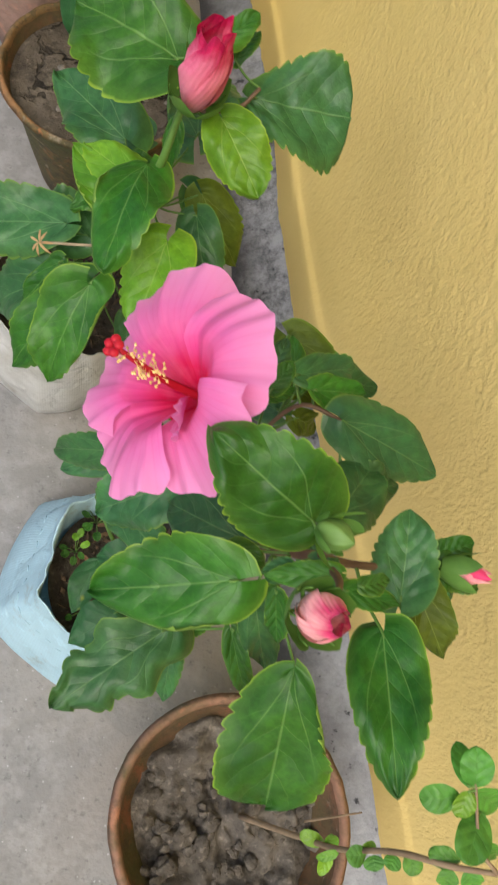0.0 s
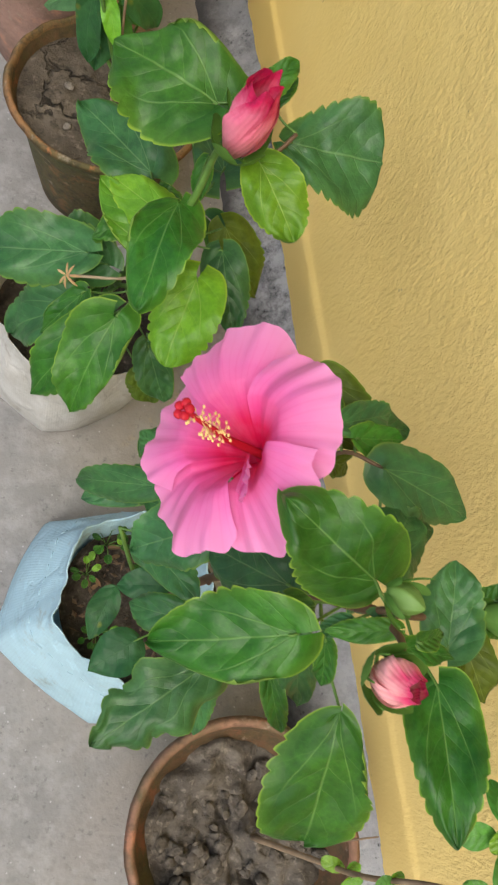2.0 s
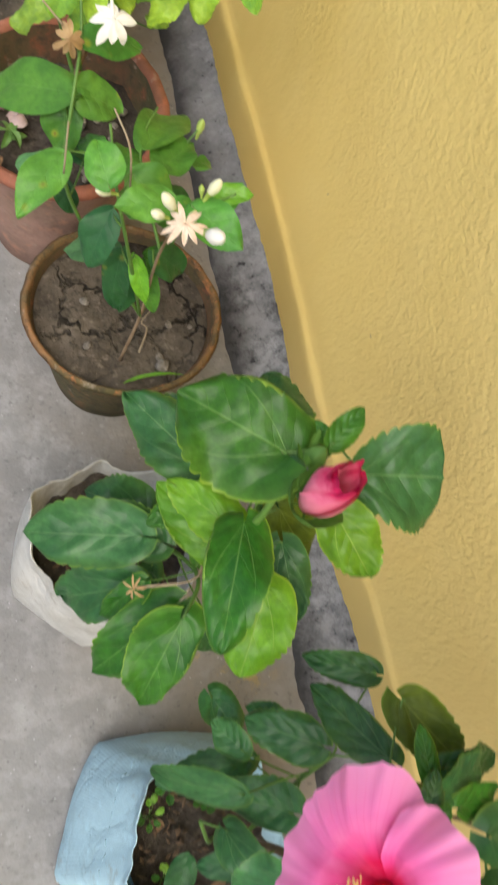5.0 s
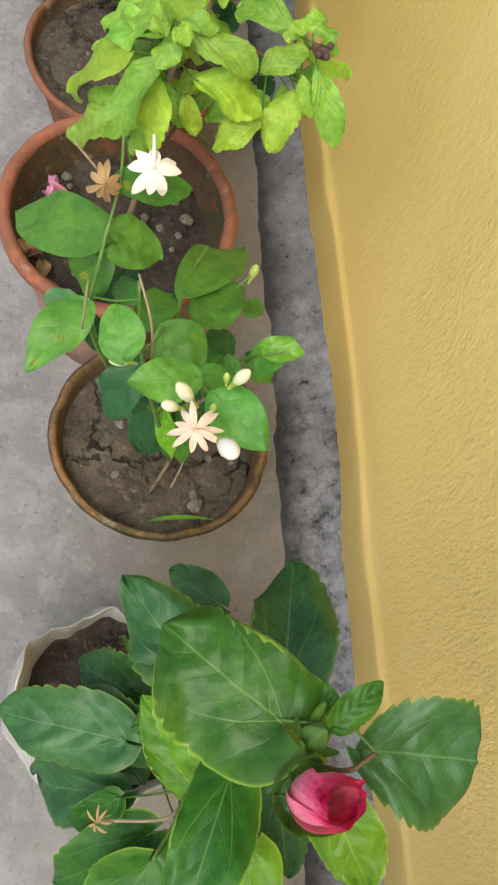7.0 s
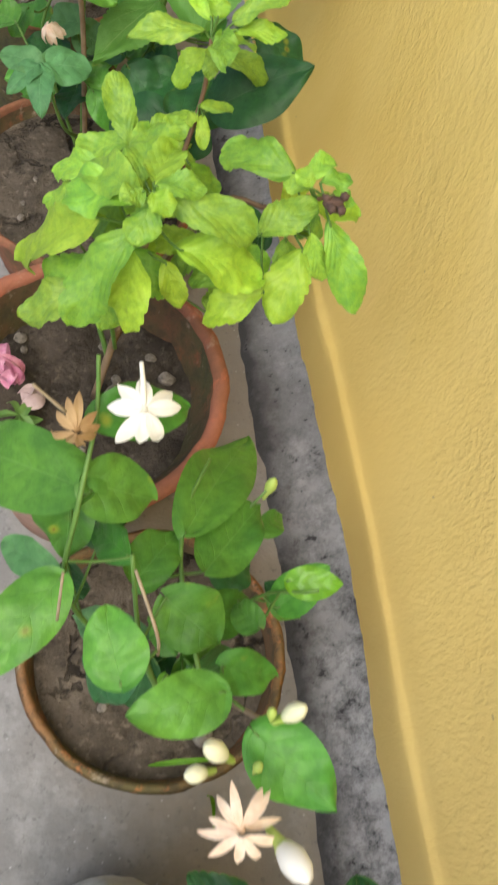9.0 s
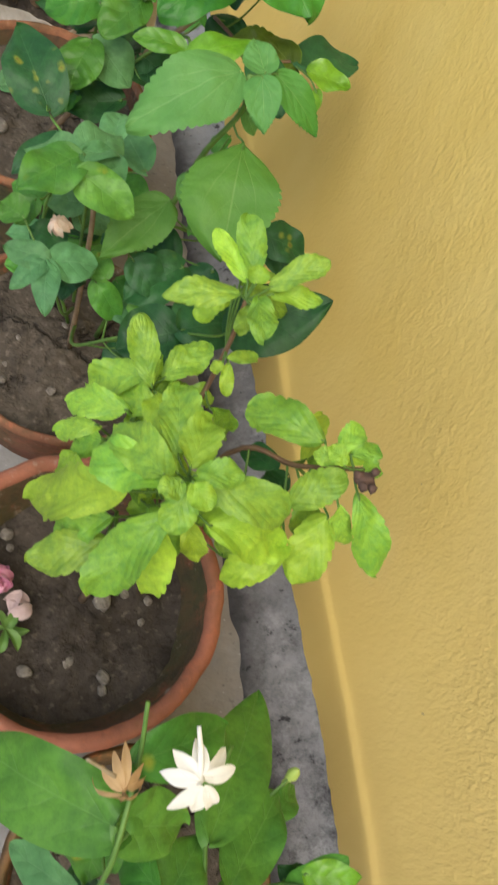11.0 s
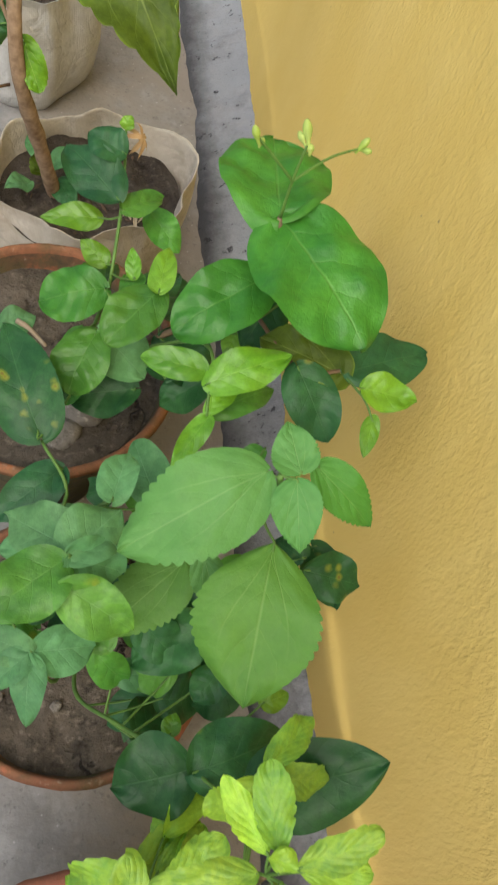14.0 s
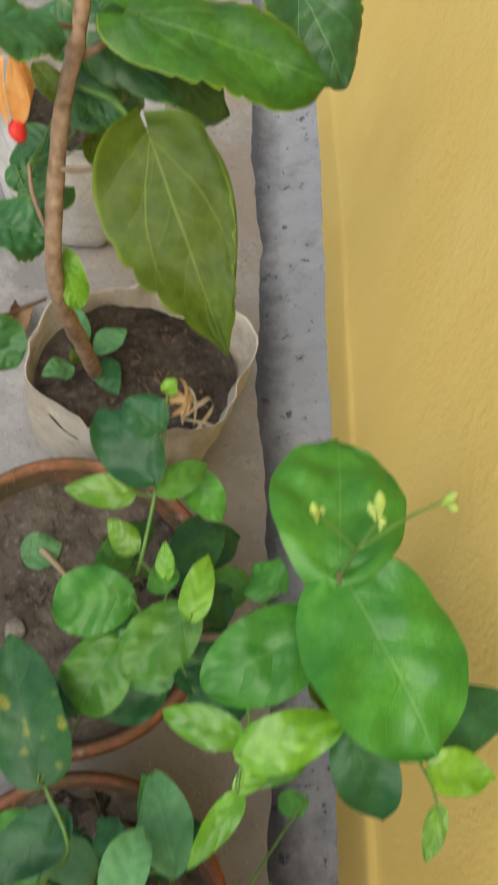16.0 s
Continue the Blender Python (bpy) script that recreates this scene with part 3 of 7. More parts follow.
def build_wall():
    """The wall's face flares out at its foot into a rounded painted lip."""
    prof = [(0.0, 3.2), (0.0, 1.6), (0.0, 0.8), (0.0, 0.42), (0.005, 0.30), (0.016, 0.22), (0.026, 0.175), (0.029, 0.160), (0.032, 0.154), (0.036, 0.149), (0.038, 0.142), (0.039, 0.128), (0.040, 0.10), (0.041, 0.05), (0.041, -0.02)]
    ys = [-14, -6, -2] + [-1.2 + 0.03 * i for i in range(168)] + [5, 8, 14]
    rows = []
    for y in ys:
        near = -1.3 < y < 4
        row = [(WALL_X + 0.24, y, 3.2)]
        for d, z in prof:
            w = (0.006 * wob(0, y, z * 1.3, 2.3) + 0.0022 * wob(3, y, z, 11)) if near else 0
            low = max(0.0, 1 - z / 0.16)
            row.append((WALL_X - d * lip(y) - w - low * 0.003 * (wob(5, y, 0, 3.1) if near else 0), y, z + low * 0.008 * (wob(8, y, 0, 4.0) if near else 0)))
        row.append((WALL_X + 0.24, y, -0.02))
        rows.append(row)
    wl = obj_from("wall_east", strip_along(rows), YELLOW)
    return tagged(wl, "ochre yellow painted wall of rough trowelled plaster", "wall", kind="structure")


def build_fillet():
    ys = [-14, -2] + [-1.2 + 0.007 * i for i in range(700)] + [6, 14]
    rows = []
    for y in ys:
        edge = 0.218 + 0.009 * wob(1, y, 0, 4) + 0.007 * wob(2, y, 0, 13) + 0.004 * wob(6, y, 0, 37)
        top = 0.066 + 0.006 * wob(3, y, 0, 5) + 0.005 * wob(4, y, 0, 21) + 0.006 * wob(9, y, 0, 60)
        wall = WALL_X - 0.039 * lip(y) + 0.004
        row = []
        for i in range(8):
            s = i / 7
            x = edge + (wall - edge) * s
            z = -0.004 + 0.014 * min(1, s * 7) + (top - 0.012) * s ** 1.5 + 0.0025 * wob(x, y, 9, 40)
            row.append((x, y, z))
        rows.append(row)
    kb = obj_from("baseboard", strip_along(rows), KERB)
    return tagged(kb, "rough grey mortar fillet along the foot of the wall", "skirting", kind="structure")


build_floor()
build_wall()
build_fillet()


# ---- pots, sacks and their soil ----
def soil_disc(r, z, seed, rough=0.012, dome=0.0, n=34, sides=84):
    rows = []
    for i in range(n + 1):
        s = i / n
        row = []
        for j in range(sides):
            a = 2 * math.pi * j / sides
            x, y = r * s * math.cos(a), r * s * math.sin(a)
            h = z + dome * (1 - s * s) + rough * (wob(x, y, seed, 14) + 0.55 * wob(x, y, seed + 5, 34) + 0.36 * wob(x, y, seed, 80) + 0.16 * wob(x, y, seed, 170)) * (1.0 if s < 0.97 else 0.4)
            row.append((x, y, h))
        rows.append(row)
    return strip_along(rows, True)


def pebble_mesh(r, seed):
    bm = bmesh.new()
    bmesh.ops.create_icosphere(bm, subdivisions=2, radius=r)
    for v in bm.verts:
        k = 1 + 0.35 * wob(v.co.x + seed, v.co.y, v.co.z, 1.1 / r)
        v.co = Vector((v.co.x * k, v.co.y * k * 0.8, v.co.z * k * 0.55))
    return bm


def clay_pot(x, y, r, h, clay, soil, label, soil_depth=0.035, rim=0.018, rough=0.012, taper=0.72, stones=6, lip=0.03, seed=1, dome=0.0, rim_clay=None):
    p = thing("plant_pot", (x, y, 0), label, "flower pot", "pots in a row along the wall")
    rb = r * taper
    mid = lambda z: rb + (r - 0.012 - rb) * z / h
    prof = [(0.004, 0.004), (rb * 0.9, 0.0), (rb, 0.006), (mid(h * 0.35), h * 0.35), (mid(h * 0.7), h * 0.7), (mid(h - lip) + (0.009 if lip == 0 else 0), h - lip - 0.012),
            (r - 0.003, h - lip - (0.009 if lip == 0 else 0)), (r, h - max(lip, 0.012) + 0.004), (r + 0.001, h - 0.008), (r - 0.003, h - 0.002), (r - rim * 0.5, h), (r - rim + 0.002, h - 0.003),
            (r - rim, h - 0.01), (r - rim - 0.004, h - 0.03), (mid(h * 0.75) - rim, h * 0.75), (rb - rim, 0.02), (0.004, 0.02)]

    def warp(a, rr, z):
        k = 1 + 0.018 * math.sin(2 * a + seed) + 0.012 * wob(math.cos(a), math.sin(a), seed, 2.2)
        chip = 0.004 * max(0, wob(math.cos(a), math.sin(a), seed + z, 6)) if z > h - 0.02 else 0
        return rr * k - chip, z - chip * 0.8

    bm = lathe(prof, 56, warp)
    bm.faces.ensure_lookup_table()
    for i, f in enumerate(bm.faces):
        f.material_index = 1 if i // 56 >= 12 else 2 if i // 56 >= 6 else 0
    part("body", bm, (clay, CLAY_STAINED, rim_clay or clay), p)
    hs = h - soil_depth
    part("soil", soil_disc(r - rim - 0.004, hs, seed * 3.7, rough, dome), soil, p, "rough crusted soil")
    rnd = random.Random(seed)
    for i in range(stones):
        a, d = rnd.uniform(0, 6.28), rnd.uniform(0.2, 0.8) * (r - rim)
        st = part("stone", pebble_mesh(rnd.uniform(0.004, 0.009), seed + i), STONE, p)
        st.location = (d * math.cos(a), d * math.sin(a), hs + dome * (1 - (d / r) ** 2) + 0.003)
        st.rotation_euler = (0, 0, rnd.uniform(0, 6))
    return p


def sack(x, y, r, h, cloth, soil, label, seed=1, squash=1.0, turn=0.0, dip=0.03, soil_depth=0.06, cuff=0.05, folds=5, belly=0.012, foot=None, shift=(0, 0), corner=0.04, poly=0, sharp=0.7, calm=1.0, tilt=0.0, seam=False):
    foot = foot or r
    """A woven grow bag: its mouth is rolled outwards into an uneven cuff."""
    p = thing("grow_bag", (x, y, 0), label, "grow bag", "pots in a row along the wall")
    prof = []
    for i in range(11):
        s = i / 10
        prof.append((foot + (r - foot) * s + belly * math.sin(s * math.pi), h * s))
    prof[0] = (prof[0][0] - 0.01, 0.0)
    prof = [(0.005, 0.003)] + prof + [(r + 0.0006, h + 0.0015), (r - 0.0012, h + 0.001), (r - 0.0022, h - 0.004), (r - 0.008, h - 0.05), (r * 0.8, h - 0.12)]

    def warp(a, rr, z):
        s = min(1, z / h)
        n1 = wob(math.cos(a) * 1.3, math.sin(a) * 1.3, seed, 1.0)
        n2 = wob(math.cos(a) * folds * 0.5, math.sin(a) * folds * 0.5, seed + z * 4, 1.0)
        wr = (math.sin(a * folds + seed + 3 * n1) * 0.012 * calm + 0.0035 * math.sin(a * 17 + 5 * n2 + z * 30)) * s
        k = (1 + 0.10 * calm * n1 * (0.4 + s) + 0.06 * calm * n2 * s + wr / r * 0.6)
        c, q = math.cos(a - turn), math.sin(a - turn)
        k *= 1 / math.sqrt(c * c + (q / squash) ** 2)
        k *= 1 + corner * (1 - 0.75 * s) * math.cos(4 * (a - turn) + 0.6)
        if poly:
            w = 2 * math.pi / poly
            flat = math.cos(w / 2) / math.cos((a - turn) % w - w / 2)
            k *= 1 + sharp * (1 - 0.45 * s) * (flat / math.cos(w / 2) ** 0.5 - 1)
        lift = (dip * (n1 * 1.5 + 0.5 * math.sin(2 * a + seed)) + 0.010 * n2) * s ** 3
        lift -= tilt * max(0.0, math.cos(a + 0.5)) * s ** 3
        return rr * k, z + lift

    bm = lathe(prof, 90, warp)
    for v in bm.verts:
        s = max(0, min(1, v.co.z / h))
        v.co.x += shift[0] * s
        v.co.y += shift[1] * s
    uv = bm.loops.layers.uv.new("UVMap")
    for f in bm.faces:
        for lp in f.loops:
            c = lp.vert.co
            a = math.atan2(c.y, c.x)
            lp[uv].uv = (a * r, c.z)
        us = [lp[uv].uv.x for lp in f.loops]
        if max(us) - min(us) > r * 2:
            for lp in f.loops:
                if lp[uv].uv.x < 0:
                    lp[uv].uv.x += 2 * math.pi * r
    # a stitched seam runs round the cloth below the mouth
    bm.verts.ensure_lookup_table()
    row = [bm.verts[8 * 90 + j].co * 1.004 for j in range(90)]
    bag = part("bag", bm, cloth, p)
    for j in range(0, 90, 2) if seam else ():
        part("stitch", tube([row[j], row[j + 1]], 0.0007, 0.0007, 5, 2), THREAD, bag)
    sl = part("soil", soil_disc(r * 0.99, h - soil_depth, seed * 2.3, 0.014), soil, p, "dark crumbly soil")
    sl.location = (shift[0], shift[1], 0)
    sl.rotation_euler = (0, 0, turn)
    sl.scale = (0.96, squash * 0.96, 1)
    return p


SOIL_CLOD = earth("grey_clods", (0.06, 0.052, 0.043), (0.18, 0.158, 0.132))
STONE = earth("pale_stone", (0.16, 0.14, 0.115), (0.26, 0.235, 0.20))
THREAD = tissue("sack_thread", (0.40, 0.57, 0.64), (0.31, 0.44, 0.50), 0.8, 0.0)
POT_A = clay_pot(0.099, -0.108, 0.140, 0.20, CLAY_GREY, SOIL_CLOD, "weathered clay pot with dark lumpy soil and a twiggy seedling", 0.05, 0.012, 0.034, seed=4, stones=0, lip=0.0, rim_clay=RIM_FADED)
BAG_B = sack(-0.035, 0.195, 0.107, 0.21, BLUE_SACK, SOIL_DARK, "pale blue woven sack with a rolled mouth, holding soil", 3, 1.0, math.radians(190), soil_depth=0.075, foot=0.142, shift=(0.043, -0.01), corner=0.0, poly=5, sharp=0.78, calm=0.45, dip=0.016, belly=0.004, tilt=0.055, seam=True)
BAG_C = sack(-0.065, 0.575, 0.118, 0.22, WHITE_SACK, SOIL_DARK, "off-white woven sack with a torn rim, holding dark soil", 7, 0.95, 0.2, foot=0.115, shift=(0.015, 0.0), poly=6, sharp=0.6, calm=0.8)
POT_D = clay_pot(0.007, 0.905, 0.142, 0.225, CLAY_MOSSY, SOIL_PALE, "mossy brown clay pot filled with cracked silt", 0.03, 0.011, 0.007, seed=2, lip=0.0, taper=0.62, rim_clay=RIM_BROWN)
POT_E = clay_pot(-0.051, 1.194, 0.160, 0.31, CLAY_LIMED, SOIL_DARK, "red terracotta pot with damp soil and fallen petals", 0.06, 0.018, 0.010, seed=6, stones=12, lip=0.02, taper=0.6, rim_clay=CLAY_RED)
POT_F = clay_pot(-0.028, 1.593, 0.163, 0.17, CLAY_BROWN, SOIL_PALE, "red-brown clay pot under dense jasmine leaves", 0.03, 0.012, 0.008, seed=9, lip=0.015)
POT_G = clay_pot(-0.063, 1.922, 0.164, 0.28, CLAY_MOSSY, SOIL_PALE, "clay pot with a mossy side and cracked silt", 0.035, 0.013, 0.010, seed=12, lip=0.0, taper=0.64, rim_clay=RIM_RED)
BAG_H = sack(0.006, 2.255, 0.142, 0.235, TAN_SACK, SOIL_DARK, "soiled tan cloth sack with a rolled rim", 11, 0.88, 0.3, foot=0.12, soil_depth=0.052, poly=6, sharp=0.7, calm=0.9)
BAG_I = sack(-0.10, 2.70, 0.115, 0.22, WHITE_SACK, SOIL_DARK, "off-white cloth sack of soil standing behind the others", 15, 0.95, 0.1, foot=0.12, poly=5, sharp=0.6)


# ---- plants: builders ----
# outline: exponents at stalk and tip, teeth a side, tooth depth, heart lobe, margin wave, points along
SHAPES = {
    "hibiscus": (0.36, 0.66, 10, 0.085, 0.24, 0.12, 71),
    "fan": (0.62, 0.36, 11, 0.12, 0.10, 0.08, 56),
    "jasmine": (0.48, 0.78, 0, 0.0, 0.10, 0.10, 27),
    "basil": (0.62, 0.52, 8, 0.11, 0.0, 0.19, 49),
    "round": (0.46, 0.50, 0, 0.0, 0.10, 0.06, 33),
    "diamond": (0.92, 1.02, 17, 0.055, 0.0, 0.04, 86),
    "pointed": (0.48, 0.92, 0, 0.0, 0.10, 0.06, 29),
    "broad": (0.44, 0.84, 15, 0.085, 0.05, 0.06, 76),
    "oval": (0.55, 0.52, 0, 0.0, 0.0, 0.04, 13),
    "tailed": (0.48, 1.45, 8, 0.08, 0.16, 0.10, 49),
    "petal": (0.60, 0.85, 0, 0.0, 0.0, 0.05, 13),
}
STEMS = {}
LEAF_COUNT = [0]


def blade_mesh(name, shape, base, tip, width, bend, fold, face, seed, lobes=0.0):
    a, b, teeth, depth, heart, wave, nu = SHAPES[shape]
    a, b = a * (1 + 0.12 * math.sin(seed * 3.1)), b * (1 + 0.12 * math.sin(seed * 5.3))
    fold = fold * (0.3 + 1.1 * abs(math.sin(seed * 2.7)))
    bend = bend * (0.4 + 1.2 * abs(math.sin(seed * 1.9)))
    base, tip = Vector(base), Vector(tip)
    axis = tip - base
    size = axis.length
    d = axis / size
    n = Vector(face)
    n = (n - d * n.dot(d)).normalized()
    side = d.cross(n)
    peak = (a / (a + b)) ** a * (b / (a + b)) ** b
    nv = 8 if shape in ("hibiscus", "tailed", "fan") else 5
    ruck = {"basil": 0.07, "hibiscus": 0.035, "round": 0.05}.get(shape, 0.035)
    width *= {"hibiscus": 1.08, "jasmine": 1.05}.get(shape, 1.0)
    curl = 0.55 if shape == "hibiscus" else 0.2
    # some margins are rolled up
    roll = {"hibiscus": 1.0, "tailed": 1.0, "fan": 1.0}.get(shape, 0.0) if math.sin(seed * 7.7) > -0.45 else 0.0
    roll_side = 1 if math.sin(seed * 4.1) > 0 else -1
    co, uvs, curled = [], [], []
    for i in range(nu):
        u = i / (nu - 1)
        u = u if teeth else 0.5 - 0.5 * math.cos(math.pi * u)
        h = (max(u, 1e-4) ** a) * (max(1 - u, 0.0) ** b) / peak * width / 2
        if lobes:
            h *= 1 - lobes * (0.5 + 0.5 * math.cos(u * 19 + seed)) * (1 if u < 0.9 else 0.3)
        for j in range(-nv, nv + 1):
            v = j / nv
            k = h
            if teeth and abs(j) == nv:
                s = (u * teeth + 1e-6) % 1.0
                k = h + depth * width * 0.5 * (math.sin(s * 2.2) - 0.55) * min(1, (1 - u) * 6) * min(1, max(0.15, (u - 0.12) * 4)) * (0.7 + 0.5 * math.sin(seed + u * 9))
            asym = 1 + 0.06 * math.sin(seed * 2.3) * v
            back = heart * v * v * (1 - u) ** 5 * width
            up = bend * size * 4 * u * (1 - u) * (1 + 0.25 * math.sin(seed))
            if shape == "round":
                up += 0.034 * width * math.sin(18 * (u - 0.45 * abs(v))) * min(1, 2.5 * abs(v)) * (1 - 0.6 * abs(v))
            up += fold * abs(v) ** 1.4 * h
            up += wave * width * v * v * math.sin(u * (7 + seed % 3) + seed * 1.7 + (1.6 if v > 0 else 0))
            up += 0.07 * width * noise.noise(Vector((u * 2.2, v * 1.3, seed))) + ruck * width * noise.noise(Vector((u * 6.5, v * 3.0, seed + 9)))
            up -= curl * width * max(0.0, abs(v) - 0.55) ** 2 * (1.5 if v * math.sin(seed * 4.1) > 0 else 0.4)
            twist = 0.40 * math.sin(seed * 1.1) * (u - 0.5)
            turned = 0.0
            if roll and v * roll_side > 0.7:
                reach = roll * max(0.0, min(1.0, 1.5 * math.sin(u * 3.0 + seed * 1.3) + 0.35)) * min(1, u * 6, (1 - u) * 6)
                turned = 2.7 * reach * (abs(v) - 0.7) / 0.3
                if turned > 0.05:
                    arc = 0.3 * k / (2.7 * reach)
                    up += arc * (1 - math.cos(turned))
                    k = (0.7 * k + arc * math.sin(turned)) / abs(v)
            curled.append(max(0.0, min(1.0, (turned - 1.2) / 0.6)))
            p = base + d * (u * size - back) + side * (k * v * asym) + n * (up + twist * k * v)
            co.append(p)
            uvs.append((u, 0.5 + 0.5 * v))
    w = 2 * nv + 1
    faces = [(r * w + c, r * w + c + 1, (r + 1) * w + c + 1, (r + 1) * w + c) for r in range(nu - 1) for c in range(w - 1)]
    me = bpy.data.meshes.new(name)
    me.from_pydata(co, [], faces)
    layer = me.uv_layers.new(name="UVMap")
    for lp in me.loops:
        layer.data[lp.index].uv = uvs[lp.vertex_index]
    layer = me.uv_layers.new(name="curl")
    for lp in me.loops:
        layer.data[lp.index].uv = (curled[lp.vertex_index], 0.0)
    me.polygons.foreach_set("use_smooth", [True] * len(me.polygons))
    return me


def put(name, me, material, parent, label=""):
    """A mesh given in world places, under a thing whose base stands elsewhere."""
    me.materials.append(material)
    ob = new(name, me)
    off = parent.location if parent.parent is None else parent.parent.location
    me.transform(Matrix.Translation(-off))
    ob.parent = parent
    if label:
        ob["label"] = label
    return ob


def put_bm(name, bm, material, parent, label=""):
    me = bpy.data.meshes.new(name)
    bmesh.ops.recalc_face_normals(bm, faces=bm.faces)
    bm.to_mesh(me)
    bm.free()
    me.polygons.foreach_set("use_smooth", [True] * len(me.polygons))
    return put(name, me, material, parent, label)


def stem(plant, material, r0, r1, *pts, lump=0.15, name="stem"):
    ob = put_bm(name, tube(pts, r0, r1, 8, 6, lump), material, plant)
    STEMS.setdefault(plant.name, []).extend((p, r0 + (r1 - r0) * i / 30) for i, p in enumerate(smooth_path(pts, 8)))
    return ob


def lf(plant, material, shape, base, tip, width, bend=0.06, fold=0.16, face=(-0.3, -0.25, 0.9), stalk=True, lobes=0.0, stalk_mat=None):
    LEAF_COUNT[0] += 1
    seed = LEAF_COUNT[0] * 1.37
    ob = put("leaf", blade_mesh("leaf", shape, base, tip, width, bend, fold, face, seed, lobes), material, plant)
    if stalk and plant.name in STEMS:
        b = Vector(base)
        node, r = min(STEMS[plant.name], key=lambda q: (q[0] - b).length + (0.5 * max(0, q[0].z - b.z)))
        if 0.004 < (node - b).length < 0.16:
            inward = b + (Vector(tip) - b) * 0.06
            mid = node.lerp(b, 0.5) - Vector((0, 0, 0.12 * (node - b).length))
            put_bm("petiole", tube([node, mid, b, inward], 0.0013, 0.0010, 5, 4), stalk_mat or STEM_GREEN, ob)
    return ob


def plant_thing(name, x, y, z, label, group="potted plants"):
    return thing(name, (x, y, z), label, "plant", group)


def orient(z_dir, origin):
    z = Vector(z_dir).normalized()
    x = Vector((0.1, 1.0, 0.15)).cross(z).normalized()
    y = z.cross(x)
    m = Matrix((x, y, z)).transposed().to_4x4()
    m.translation = Vector(origin)
    return m


def petal_mesh(name, length, spread, ruffle, seed, cup, m, turn, lift=0.0, nu=34, nv=22, lap=0.007):
    """A ruffled petal: a narrow claw that fans out to a broad frilled end; spread is the half angle it fills, cup its rise over the run."""
    co, uvs = [], []
    for i in range(nu + 1):
        u = i / nu
        half = spread * (1.0 - 0.12 * max(0.0, 1 - u * 2.5))
        for j in range(-nv, nv + 1):
            v = j / nv
            end = 1 - 0.20 * abs(v) ** 2.6 + 0.036 * math.sin(v * 4.6 + seed) + 0.026 * math.sin(v * 9.5 + seed * 2) + 0.030 * noise.noise(Vector((v * 7, seed, 0)))
            run = 0.004 + length * u * end
            edge = u ** 2.6
            frill = 0.55 * math.sin(v * 6.0 + seed) + 0.45 * math.sin(v * 13 + seed * 1.7 + u * 2) + 0.30 * noise.noise(Vector((v * 7, u * 3, seed + 4)))
            rise = cup(u) + ruffle * edge * frill * (0.45 + 0.55 * abs(v))
            rise += 0.004 * math.sin(v * 3.1 + seed * 3) * u + 0.0009 * edge * math.sin(v * 27 + seed * 5 + 3 * u) + 0.003 * noise.noise(Vector((u * 3, v * 3, seed))) * u
            # shallow pleats run out from the throat
            rise += 0.0003 * math.sin(v * 17 + seed) * min(1, u * 2.5) * (1 - 0.4 * u)
            ang = half * v
            co.append(Vector((run * math.cos(ang), run * math.sin(ang), rise + lift + lap * v * min(1, u * 1.4))))
            uvs.append((u, 0.5 + 0.5 * v))
    spin = m @ Matrix.Rotation(turn, 4, "Z")
    co = [spin @ p for p in co]
    w = 2 * nv + 1
    faces = [(r * w + c, r * w + c + 1, (r + 1) * w + c + 1, (r + 1) * w + c) for r in range(nu) for c in range(w - 1)]
    me = bpy.data.meshes.new(name)
    me.from_pydata(co, [], faces)
    layer = me.uv_layers.new(name="UVMap")
    for lp in me.loops:
        layer.data[lp.index].uv = uvs[lp.vertex_index]
    me.polygons.foreach_set("use_smooth", [True] * len(me.polygons))
    return me


def ball(place, r, squash=(1, 1, 1), sub=2, lump=0.12, seed=0.0, m=None):
    bm = bmesh.new()
    bmesh.ops.create_icosphere(bm, subdivisions=sub, radius=r)
    for v in bm.verts:
        k = 1 + lump * wob(v.co.x + seed, v.co.y, v.co.z, 1.3 / r)
        v.co = Vector((v.co.x * squash[0] * k, v.co.y * squash[1] * k, v.co.z * squash[2] * k))
    if m is not None:
        bm.transform(m)
    bm.transform(Matrix.Translation(place))
    return bm


